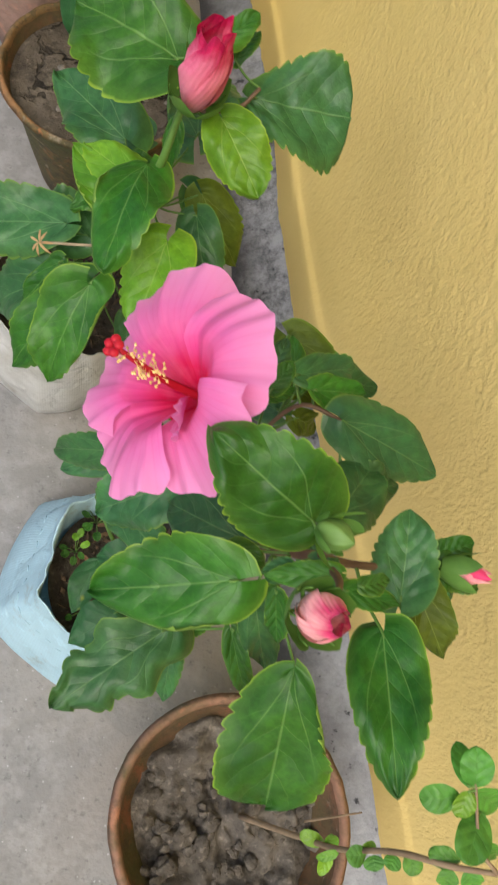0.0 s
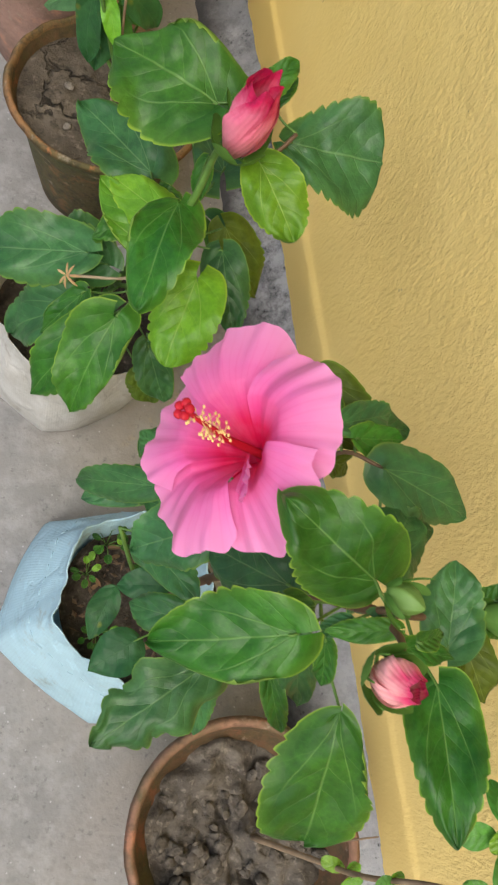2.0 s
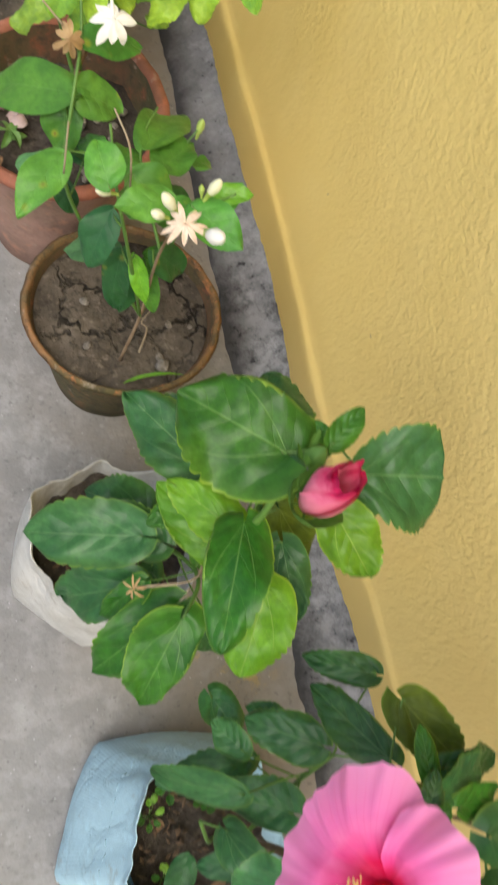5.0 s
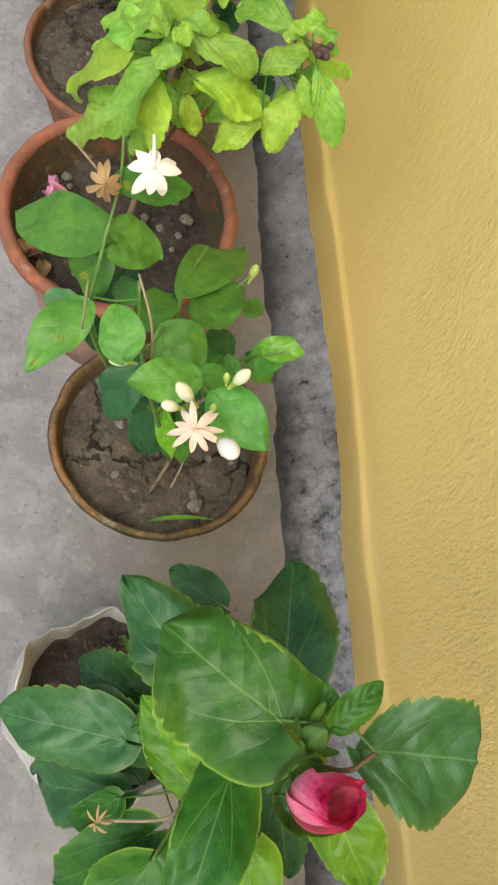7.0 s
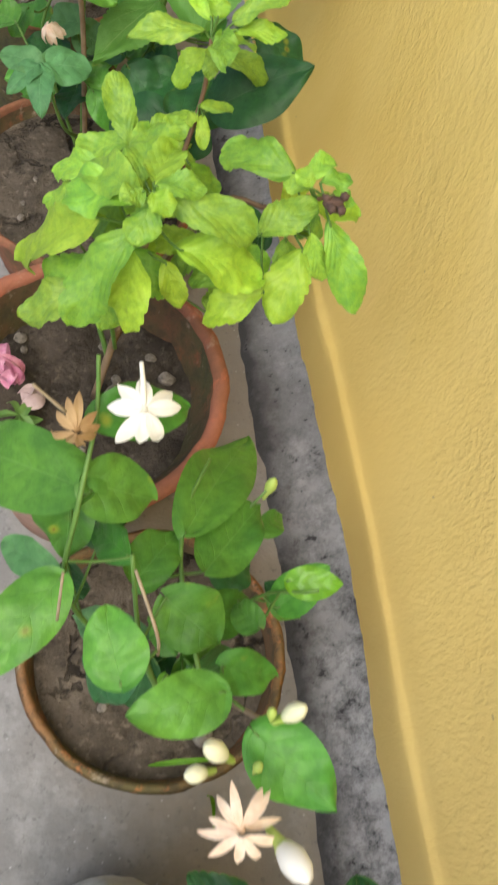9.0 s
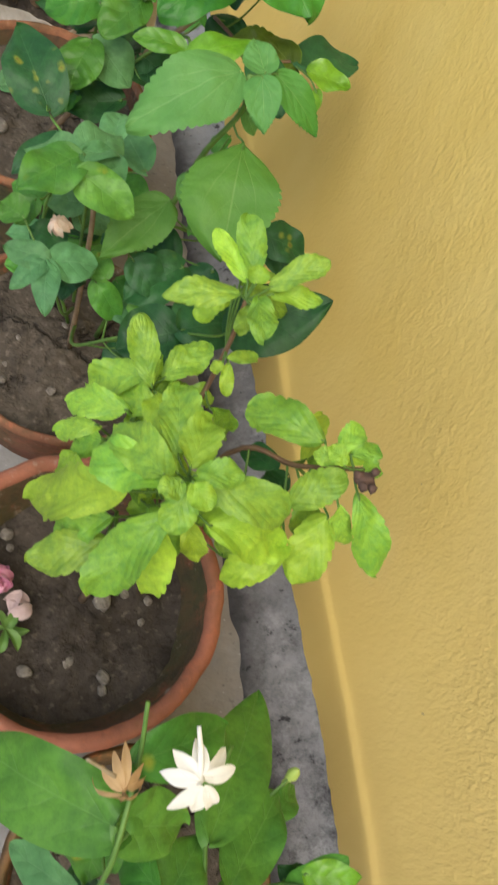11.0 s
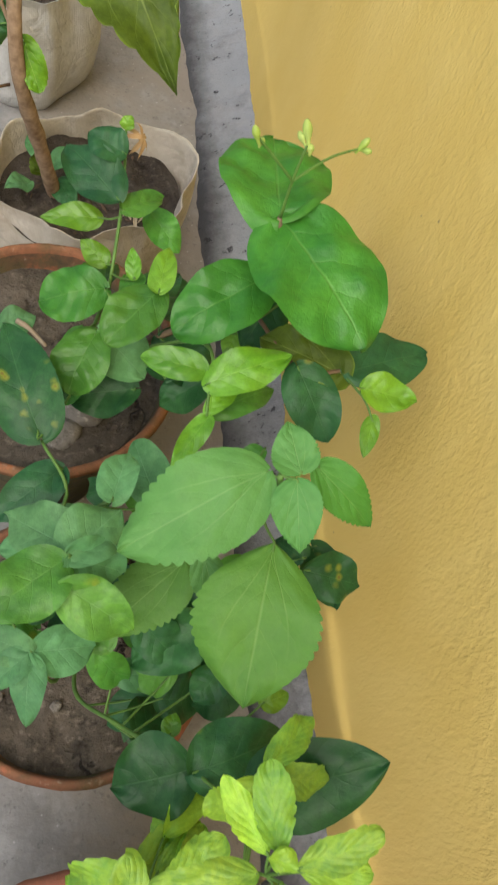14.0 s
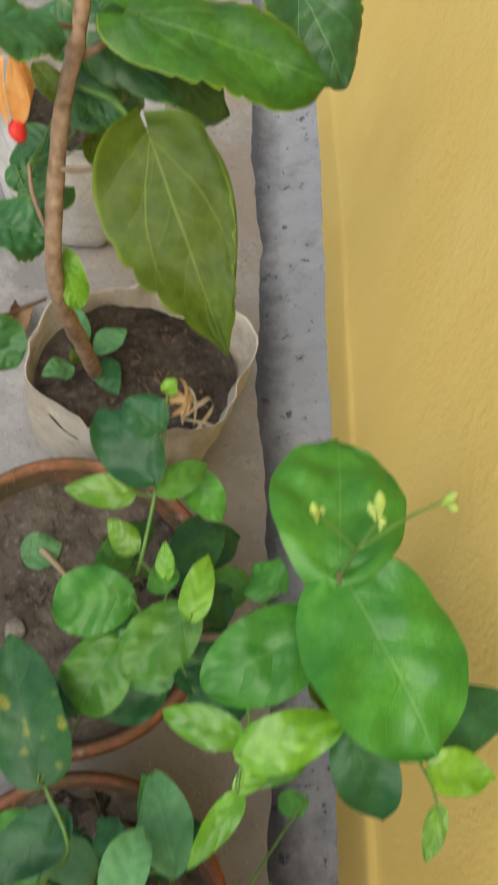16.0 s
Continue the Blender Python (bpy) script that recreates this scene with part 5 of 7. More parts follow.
lf(PLANT_C, HIB_MID, "hibiscus", (-0.064, 0.476, 0.42), (-0.109, 0.457, 0.36), 0.0335)
lf(PLANT_C, HIB_DARK, "fan", (0.097, 0.506, 0.642), (0.188, 0.494, 0.634), 0.100, 0.03)
lf(PLANT_C, HIB_LIGHT, "hibiscus", (0.067, 0.475, 0.65), (0.097, 0.416, 0.625), 0.049, 0.05)
lf(PLANT_C, HIB_DARK, "hibiscus", (0.068, 0.481, 0.5), (0.08, 0.404, 0.46), 0.0466)
lf(PLANT_C, HIB_OLIVE, "hibiscus", (0.08, 0.521, 0.48), (0.122, 0.473, 0.42), 0.0493)
lf(PLANT_C, HIB_DARK, "hibiscus", (0.07, 0.532, 0.47), (0.122, 0.5, 0.43), 0.0483)
lf(PLANT_C, HIB_MID, "hibiscus", (-0.007, 0.551, 0.45), (-0.054, 0.534, 0.43), 0.0314)
lf(PLANT_C, HIB_DARK, "hibiscus", (-0.041, 0.504, 0.36), (-0.046, 0.484, 0.33), 0.0286)
lf(PLANT_C, HIB_MID, "hibiscus", (0.01, 0.55, 0.5), (0.03, 0.529, 0.5), 0.0231)
lf(PLANT_C, HIB_MID, "hibiscus", (0.046, 0.544, 0.56), (0.041, 0.522, 0.52), 0.019)
lf(PLANT_C, HIB_MID, "hibiscus", (-0.004, 0.486, 0.42), (0.014, 0.516, 0.44), 0.0219)
lf(PLANT_C, HIB_MID, "hibiscus", (0.072, 0.534, 0.66), (0.064, 0.554, 0.66), 0.0167)
lf(PLANT_C, HIB_MID, "hibiscus", (0.082, 0.528, 0.66), (0.105, 0.551, 0.67), 0.0168)
lf(PLANT_C, HIB_OLIVE, "hibiscus", (0.008, 0.433, 0.3), (0.023, 0.411, 0.26), 0.0412)
lf(PLANT_C, HIB_DARK, "hibiscus", (0.008, 0.444, 0.36), (0.032, 0.395, 0.3), 0.046)
lf(PLANT_C, HIB_DARK, "hibiscus", (0.073, 0.562, 0.52), (0.107, 0.684, 0.46), 0.0809)
lf(PLANT_C, HIB_DARK, "hibiscus", (0.042, 0.654, 0.4), (-0.004, 0.698, 0.36), 0.0461)
lf(PLANT_C, HIB_DARK, "hibiscus", (-0.035, 0.568, 0.34), (-0.1, 0.612, 0.32), 0.0647)
lf(PLANT_C, HIB_LIGHT, "hibiscus", (-0.003, 0.483, 0.5), (-0.049, 0.561, 0.5), 0.0522)
lf(PLANT_C, HIB_MID, "hibiscus", (0.066, 0.524, 0.68), (0.1, 0.55, 0.69), 0.023)
rolled_bud(PLANT_C, (0.041, 0.480, 0.660), (0.050, 0.478, 0.745), 0.0185, BUD_FURLED, BUD_FURLED, 0.34, 0.8)
closed_bud(PLANT_C, (0.050, 0.515, 0.66), (0.058, 0.520, 0.685), 0.009)
star_flower(PLANT_C, (-0.085, 0.462, 0.478), (-0.4, -0.3, 0.8), 0.013, DRY_PETAL, 7, 0.3, "small dried brown flower head", 3, 0.2)

# ---- jasmine in the mossy pot ----
PLANT_D = plant_thing("jasmine_plant", 0.0, 0.88, 0.185, "jasmine with white and fading double flowers and cream buds")
stem(PLANT_D, STEM_WOOD, 0.0024, 0.0015, (-0.008, 0.835, 0.185), (0.003, 0.834, 0.33), (-0.0, 0.825, 0.5), (0.006, 0.786, 0.645))
stem(PLANT_D, STEM_GREEN, 0.0025, 0.0015, (0.003, 0.834, 0.33), (-0.036, 0.836, 0.5), (-0.052, 0.857, 0.57), (-0.058, 0.898, 0.62))
stem(PLANT_D, STEM_GREEN, 0.0025, 0.0015, (0.003, 0.834, 0.33), (-0.068, 0.881, 0.45), (-0.097, 0.904, 0.53), (-0.089, 0.937, 0.6), (-0.075, 0.989, 0.63), (-0.073, 1.02, 0.66))
stem(PLANT_D, STEM_GREEN, 0.002, 0.0014, (-0.0, 0.825, 0.5), (-0.012, 0.907, 0.53), (0.002, 0.965, 0.52), (0.024, 1.003, 0.52))
stem(PLANT_D, STEM_GREEN, 0.002, 0.0014, (0.003, 0.834, 0.33), (0.052, 0.897, 0.45), (0.099, 0.89, 0.51))
stem(PLANT_D, STEM_GREEN, 0.0014, 0.001, (0.046, 0.958, 0.5), (0.07, 0.976, 0.52))
stem(PLANT_D, STEM_DRY, 0.0012, 0.001, (-0.045, 0.838, 0.6), (-0.053, 0.839, 0.66), (-0.063, 0.874, 0.67))
stem(PLANT_D, STEM_DRY, 0.0012, 0.001, (-0.105, 0.87, 0.58), (-0.102, 0.884, 0.64))
stem(PLANT_D, STEM_DRY, 0.0012, 0.001, (-0.096, 0.98, 0.66), (-0.115, 0.989, 0.68))
lf(PLANT_D, JAS_MID, "jasmine", (-0.079, 0.95, 0.6), (-0.17, 1.024, 0.528), 0.0578, 0.04)
lf(PLANT_D, JAS_MID, "jasmine", (-0.078, 0.989, 0.63), (-0.006, 1.01, 0.6), 0.0374)
lf(PLANT_D, JAS_MID, "jasmine", (-0.085, 0.956, 0.6), (-0.033, 0.952, 0.57), 0.0461)
lf(PLANT_D, JAS_MID, "jasmine", (-0.091, 0.961, 0.58), (-0.095, 0.925, 0.53), 0.0417)
lf(PLANT_D, JAS_DARK, "jasmine", (-0.068, 0.946, 0.5), (-0.056, 1.001, 0.47), 0.0412)
lf(PLANT_D, JAS_MID, "jasmine", (-0.1, 0.901, 0.57), (-0.154, 0.842, 0.546), 0.0419)
lf(PLANT_D, JAS_DUSTY, "jasmine", (-0.102, 0.921, 0.52), (-0.141, 0.957, 0.48), 0.0281)
lf(PLANT_D, JAS_MID, "jasmine", (-0.072, 0.817, 0.63), (-0.079, 0.863, 0.64), 0.038)
lf(PLANT_D, JAS_MID, "jasmine", (-0.048, 0.901, 0.54), (-0.007, 0.945, 0.52), 0.0365)
lf(PLANT_D, JAS_MID, "jasmine", (-0.005, 0.939, 0.53), (0.08, 1.054, 0.443), 0.0534)
lf(PLANT_D, JAS_MID, "jasmine", (0.007, 0.908, 0.53), (0.066, 0.969, 0.5), 0.0449)
lf(PLANT_D, JAS_MID, "jasmine", (0.068, 0.95, 0.48), (0.096, 0.972, 0.46), 0.0221)
lf(PLANT_D, JAS_MID, "jasmine", (-0.03, 0.883, 0.56), (0.007, 0.852, 0.54), 0.0509)
lf(PLANT_D, JAS_DARK, "jasmine", (0.027, 0.923, 0.46), (0.065, 0.934, 0.44), 0.0344)
lf(PLANT_D, JAS_MID, "jasmine", (0.075, 0.888, 0.47), (0.116, 0.912, 0.5), 0.0344)
lf(PLANT_D, JAS_LIGHT, "jasmine", (0.081, 0.905, 0.49), (0.125, 0.896, 0.5), 0.027)
lf(PLANT_D, JAS_MID, "jasmine", (0.073, 0.901, 0.47), (0.1, 0.881, 0.45), 0.0266)
lf(PLANT_D, JAS_DARK, "jasmine", (0.093, 0.893, 0.46), (0.07, 0.913, 0.46), 0.0242)
lf(PLANT_D, JAS_MID, "jasmine", (-0.01, 0.808, 0.62), (-0.07, 0.8, 0.622), 0.0375)
lf(PLANT_D, JAS_DARK, "jasmine", (-0.051, 0.865, 0.52), (-0.074, 0.832, 0.46), 0.0433)
lf(PLANT_D, JAS_DARK, "jasmine", (-0.032, 0.859, 0.45), (-0.034, 0.836, 0.353), 0.0379)
lf(PLANT_D, JAS_LIGHT, "jasmine", (-0.02, 0.846, 0.46), (-0.004, 0.812, 0.4), 0.0214)
lf(PLANT_D, JAS_MID, "jasmine", (-0.002, 0.781, 0.65), (0.04, 0.734, 0.646), 0.0413)
lf(PLANT_D, JAS_MID, "jasmine", (-0.001, 0.829, 0.58), (0.041, 0.822, 0.56), 0.0308)
lf(PLANT_D, JAS_MID, "jasmine", (0.05, 0.868, 0.5), (0.037, 0.892, 0.48), 0.0254)
lf(PLANT_D, JAS_DARK, "jasmine", (-0.092, 0.936, 0.48), (-0.08, 0.917, 0.44), 0.0271)
lf(PLANT_D, JAS_MID, "jasmine", (-0.02, 0.866, 0.54), (-0.039, 0.863, 0.52), 0.0324)
lf(PLANT_D, JAS_LIGHT, "jasmine", (-0.004, 0.863, 0.4), (0.02, 0.858, 0.36), 0.0228)
lf(PLANT_D, JAS_MID, "jasmine", (-0.053, 0.914, 0.56), (-0.072, 0.954, 0.52), 0.0273)
star_flower(PLANT_D, (-0.05, 0.972, 0.675), (0.05, -0.40, 0.9), 0.023, WHITE_PETAL, 8, 0.45, "white double jasmine flower", 2, 0.46)
stem(PLANT_D, WHITE_PETAL, 0.0014, 0.0022, (-0.050, 1.000, 0.685), (-0.050, 0.985, 0.683), (-0.05, 0.973, 0.676), name="flower_tube")
star_flower(PLANT_D, (-0.089, 0.974, 0.648), (-0.1, -0.7, 0.7), 0.018, DRY_PETAL, 9, 0.9, "dried brown jasmine flower", 4, 0.36)
star_flower(PLANT_D, (-0.025, 0.734, 0.689), (-0.2, -0.3, 0.9), 0.021, FADED_PETAL, 11, 0.3, "fading peach jasmine flower", 5, 0.26)
bud(PLANT_D, (-0.007, 0.725, 0.69), (-0.0, 0.707, 0.71), 0.0076, WHITE_PETAL, "round white jasmine bud")
bud(PLANT_D, (-0.022, 0.769, 0.66), (-0.036, 0.775, 0.68), 0.006, PALE_BUD, "cream jasmine bud")
bud(PLANT_D, (-0.033, 0.763, 0.66), (-0.047, 0.762, 0.67), 0.005, PALE_BUD, "cream jasmine bud")
bud(PLANT_D, (0.012, 0.785, 0.66), (0.021, 0.788, 0.68), 0.0055, PALE_BUD, "cream jasmine bud")
bud(PLANT_D, (-0.066, 0.824, 0.61), (-0.084, 0.821, 0.62), 0.0045, PALE_BUD, "cream jasmine bud")
bud(PLANT_D, (0.069, 0.974, 0.51), (0.072, 0.979, 0.53), 0.005, GREEN_BUD, "lime green bud")
bud(PLANT_D, (0.006, 0.786, 0.66), (0.005, 0.79, 0.67), 0.003, GREEN_BUD, "lime green bud")
bud(PLANT_D, (-0.007, 0.76, 0.66), (-0.006, 0.763, 0.67), 0.003, GREEN_BUD, "lime green bud")


# ---- holy basil in the red pot ----
PLANT_E = plant_thing("basil_plant", -0.04, 1.20, 0.25, "bushy holy basil with crinkled yellow-green leaves")
stem(PLANT_E, STEM_WOOD, 0.0045, 0.003, (-0.04, 1.2, 0.25), (-0.02, 1.21, 0.42), (-0.01, 1.194, 0.6))
stem(PLANT_E, STEM_RED, 0.003, 0.002, (-0.03, 1.205, 0.33), (0.01, 1.27, 0.46), (0.046, 1.333, 0.57), (0.047, 1.347, 0.63))
stem(PLANT_E, STEM_RED, 0.003, 0.002, (-0.025, 1.21, 0.36), (0.054, 1.255, 0.52), (0.1, 1.225, 0.56), (0.137, 1.199, 0.61))
stem(PLANT_E, STEM_GREEN, 0.003, 0.002, (-0.03, 1.205, 0.33), (-0.05, 1.26, 0.42), (-0.003, 1.336, 0.5))
stem(PLANT_E, STEM_GREEN, 0.0025, 0.002, (-0.025, 1.2, 0.36), (-0.044, 1.214, 0.48))
lf(PLANT_E, BASIL, "basil", (0.041, 1.349, 0.635), (-0.025, 1.347, 0.625), 0.0254)
lf(PLANT_E, BASIL_PALE, "basil", (0.047, 1.358, 0.64), (0.022, 1.406, 0.645), 0.0192)
lf(PLANT_E, BASIL, "basil", (0.052, 1.358, 0.645), (0.047, 1.412, 0.662), 0.0258)
lf(PLANT_E, BASIL, "basil", (0.063, 1.349, 0.645), (0.111, 1.363, 0.672), 0.0229)
lf(PLANT_E, BASIL_PALE, "basil", (0.066, 1.347, 0.64), (0.111, 1.342, 0.645), 0.0193)
lf(PLANT_E, BASIL, "basil", (0.054, 1.342, 0.64), (0.049, 1.295, 0.648), 0.0261)
lf(PLANT_E, BASIL_PALE, "basil", (0.049, 1.348, 0.65), (0.052, 1.361, 0.66), 0.0188)
lf(PLANT_E, BASIL, "basil", (0.051, 1.342, 0.63), (0.048, 1.332, 0.6), 0.0165)
lf(PLANT_E, BASIL, "basil", (0.041, 1.32, 0.58), (0.076, 1.327, 0.57), 0.0132)
lf(PLANT_E, BASIL_PALE, "basil", (0.042, 1.321, 0.57), (0.033, 1.317, 0.56), 0.0121)
lf(PLANT_E, BASIL_PALE, "basil", (0.047, 1.321, 0.57), (0.048, 1.297, 0.55), 0.0132)
lf(PLANT_E, BASIL, "basil", (-0.014, 1.315, 0.53), (-0.031, 1.365, 0.572), 0.0282)
lf(PLANT_E, BASIL, "basil", (0.004, 1.337, 0.51), (0.05, 1.371, 0.52), 0.0335)
lf(PLANT_E, BASIL, "basil", (-0.01, 1.342, 0.51), (-0.058, 1.356, 0.46), 0.0389)
lf(PLANT_E, BASIL, "basil", (-0.035, 1.296, 0.52), (-0.084, 1.325, 0.48), 0.0319)
lf(PLANT_E, BASIL, "basil", (-0.06, 1.291, 0.5), (-0.092, 1.303, 0.46), 0.0228)
lf(PLANT_E, BASIL, "basil", (-0.055, 1.277, 0.5), (-0.08, 1.283, 0.46), 0.0237)
lf(PLANT_E, BASIL_PALE, "basil", (-0.011, 1.31, 0.53), (-0.015, 1.26, 0.55), 0.0299)
lf(PLANT_E, BASIL, "basil", (-0.018, 1.213, 0.6), (-0.007, 1.283, 0.59), 0.0357)
lf(PLANT_E, BASIL_PALE, "basil", (-0.016, 1.195, 0.62), (0.01, 1.242, 0.61), 0.0326)
lf(PLANT_E, BASIL_PALE, "basil", (-0.057, 1.193, 0.58), (-0.117, 1.235, 0.46), 0.049)
lf(PLANT_E, BASIL, "basil", (-0.03, 1.187, 0.61), (-0.08, 1.232, 0.57), 0.0404)
lf(PLANT_E, BASIL, "basil", (-0.035, 1.187, 0.62), (-0.062, 1.251, 0.58), 0.0368)
lf(PLANT_E, BASIL_PALE, "basil", (-0.023, 1.194, 0.61), (-0.049, 1.244, 0.58), 0.0293)
lf(PLANT_E, BASIL, "basil", (-0.055, 1.194, 0.52), (-0.099, 1.199, 0.47), 0.0348)
lf(PLANT_E, BASIL, "basil", (-0.061, 1.18, 0.5), (-0.119, 1.18, 0.45), 0.0379)
lf(PLANT_E, BASIL, "basil", (-0.031, 1.166, 0.6), (-0.079, 1.129, 0.52), 0.043)
lf(PLANT_E, BASIL_PALE, "basil", (-0.03, 1.166, 0.58), (-0.032, 1.133, 0.5), 0.0365)
lf(PLANT_E, BASIL_PALE, "basil", (0.002, 1.179, 0.54), (0.02, 1.159, 0.5), 0.0232)
lf(PLANT_E, BASIL, "basil", (-0.016, 1.183, 0.62), (-0.033, 1.15, 0.6), 0.028)
lf(PLANT_E, BASIL, "basil", (-0.007, 1.184, 0.62), (0.068, 1.163, 0.6), 0.037)
lf(PLANT_E, BASIL_PALE, "basil", (0.006, 1.164, 0.58), (0.081, 1.155, 0.55), 0.0483)
lf(PLANT_E, BASIL_PALE, "basil", (0.086, 1.151, 0.54), (0.037, 1.143, 0.5), 0.0314)
lf(PLANT_E, BASIL, "basil", (-0.017, 1.184, 0.63), (0.024, 1.185, 0.63), 0.0238)
lf(PLANT_E, BASIL_PALE, "basil", (-0.019, 1.179, 0.63), (-0.006, 1.157, 0.63), 0.0208)
lf(PLANT_E, BASIL, "basil", (-0.026, 1.179, 0.63), (-0.044, 1.17, 0.63), 0.0206)
lf(PLANT_E, BASIL, "basil", (0.112, 1.229, 0.6), (0.059, 1.277, 0.57), 0.0391)
lf(PLANT_E, BASIL, "basil", (0.076, 1.179, 0.58), (0.126, 1.198, 0.6), 0.0312)
lf(PLANT_E, BASIL_PALE, "basil", (0.117, 1.174, 0.57), (0.096, 1.129, 0.52), 0.0391)
lf(PLANT_E, BASIL, "basil", (0.133, 1.18, 0.6), (0.168, 1.128, 0.54), 0.0331)
lf(PLANT_E, BASIL, "basil", (0.118, 1.176, 0.59), (0.137, 1.155, 0.55), 0.0194)
lf(PLANT_E, BASIL, "basil", (0.119, 1.217, 0.61), (0.145, 1.239, 0.61), 0.0211)
lf(PLANT_E, BASIL, "basil", (0.128, 1.212, 0.61), (0.156, 1.218, 0.61), 0.0192)
lf(PLANT_E, BASIL_PALE, "basil", (0.115, 1.197, 0.62), (0.108, 1.217, 0.62), 0.0158)
lf(PLANT_E, BASIL, "basil", (0.137, 1.202, 0.61), (0.16, 1.201, 0.6), 0.0144)
lf(PLANT_E, BASIL, "basil", (0.117, 1.206, 0.61), (0.1, 1.22, 0.6), 0.017)
lf(PLANT_E, JAS_DARK, "jasmine", (0.097, 1.239, 0.52), (0.084, 1.281, 0.48), 0.0259, stalk=False)
lf(PLANT_E, JAS_DARK, "jasmine", (0.107, 1.231, 0.52), (0.095, 1.233, 0.48), 0.0278, stalk=False)
lf(PLANT_E, BASIL, "basil", (0.035, 1.29, 0.54), (0.066, 1.288, 0.5), 0.0263)
lf(PLANT_E, BASIL, "basil", (0.013, 1.306, 0.53), (0.047, 1.313, 0.52), 0.023)
lf(PLANT_E, BASIL, "basil", (-0.03, 1.191, 0.5), (-0.043, 1.174, 0.44), 0.0302)
lf(PLANT_E, BASIL, "basil", (0.056, 1.203, 0.54), (0.104, 1.191, 0.5), 0.0356)
lf(PLANT_E, BASIL, "basil", (-0.032, 1.243, 0.54), (-0.057, 1.238, 0.5), 0.0342)
lf(PLANT_E, BASIL, "basil", (-0.022, 1.244, 0.56), (0.013, 1.262, 0.55), 0.0241)
lf(PLANT_E, BASIL, "basil", (-0.028, 1.2, 0.53), (0.014, 1.175, 0.5), 0.0341)
lf(PLANT_E, BASIL_PALE, "basil", (-0.072, 1.238, 0.5), (-0.088, 1.277, 0.46), 0.0253)
lf(PLANT_E, BASIL, "basil", (0.055, 1.178, 0.46), (0.073, 1.198, 0.48), 0.0318)
lf(PLANT_E, BASIL, "basil", (0.112, 1.2, 0.55), (0.119, 1.175, 0.5), 0.0276)
lf(PLANT_E, BASIL_PALE, "basil", (0.021, 1.267, 0.52), (0.008, 1.298, 0.49), 0.0215)
lf(PLANT_E, BASIL_PALE, "basil", (0.016, 1.373, 0.45), (0.067, 1.422, 0.42), 0.03)
lf(PLANT_E, BASIL_PALE, "basil", (0.064, 1.404, 0.57), (0.032, 1.385, 0.54), 0.0256)
lf(PLANT_E, BASIL, "basil", (0.026, 1.35, 0.45), (0.023, 1.398, 0.42), 0.0336)
lf(PLANT_E, BASIL, "basil", (0.064, 1.19, 0.52), (0.031, 1.193, 0.49), 0.0243)
lf(PLANT_E, BASIL, "basil", (0.071, 1.411, 0.57), (0.122, 1.448, 0.54), 0.0245)
lf(PLANT_E, BASIL_PALE, "basil", (-0.027, 1.269, 0.47), (-0.005, 1.338, 0.44), 0.0258)
lf(PLANT_E, BASIL, "basil", (-0.014, 1.265, 0.47), (-0.047, 1.305, 0.44), 0.033)
lf(PLANT_E, BASIL, "basil", (-0.025, 1.21, 0.51), (-0.024, 1.256, 0.48), 0.0278)
lf(PLANT_E, BASIL, "basil", (-0.008, 1.283, 0.52), (-0.03, 1.339, 0.49), 0.0303)
lf(PLANT_E, BASIL, "basil", (0.073, 1.405, 0.57), (0.129, 1.402, 0.54), 0.0269)
lf(PLANT_E, BASIL_PALE, "basil", (-0.014, 1.312, 0.47), (0.019, 1.353, 0.44), 0.0292)
lf(PLANT_E, BASIL_PALE, "basil", (0.04, 1.221, 0.52), (0.0, 1.234, 0.49), 0.026)
lf(PLANT_E, BASIL, "basil", (-0.011, 1.254, 0.52), (0.034, 1.277, 0.49), 0.0238)
lf(PLANT_E, BASIL_PALE, "basil", (-0.028, 1.213, 0.51), (0.011, 1.248, 0.48), 0.03)
lf(PLANT_E, BASIL_PALE, "basil", (0.003, 1.217, 0.55), (-0.018, 1.263, 0.52), 0.0269)
lf(PLANT_E, BASIL, "basil", (0.039, 1.208, 0.52), (0.018, 1.206, 0.49), 0.0309)
lf(PLANT_E, BASIL_PALE, "basil", (0.143, 1.249, 0.54), (0.208, 1.259, 0.51), 0.0256)
lf(PLANT_E, BASIL, "basil", (0.141, 1.215, 0.54), (0.147, 1.262, 0.51), 0.0277)
lf(PLANT_E, BASIL, "basil", (0.01, 1.349, 0.45), (0.057, 1.378, 0.42), 0.0253)
lf(PLANT_E, BASIL, "basil", (-0.021, 1.223, 0.51), (-0.028, 1.202, 0.48), 0.021)
lf(PLANT_E, BASIL_PALE, "basil", (-0.008, 1.353, 0.45), (0.052, 1.384, 0.42), 0.0335)
lf(PLANT_E, BASIL_PALE, "basil", (0.01, 1.286, 0.52), (-0.004, 1.259, 0.49), 0.0243)
lf(PLANT_E, BASIL, "basil", (0.144, 1.204, 0.54), (0.15, 1.247, 0.51), 0.0249)
lf(PLANT_E, BASIL_PALE, "basil", (-0.01, 1.283, 0.52), (0.032, 1.329, 0.49), 0.0323)
lf(PLANT_E, BASIL_PALE, "basil", (0.117, 1.237, 0.54), (0.161, 1.303, 0.51), 0.0221)
spike = put_bm("seed_spike", ball((0.137, 1.189, 0.61), 0.008, (1.3, 0.8, 0.8), 2, 0.5), DARK_DRY, PLANT_E, "blackened dried flower spike")
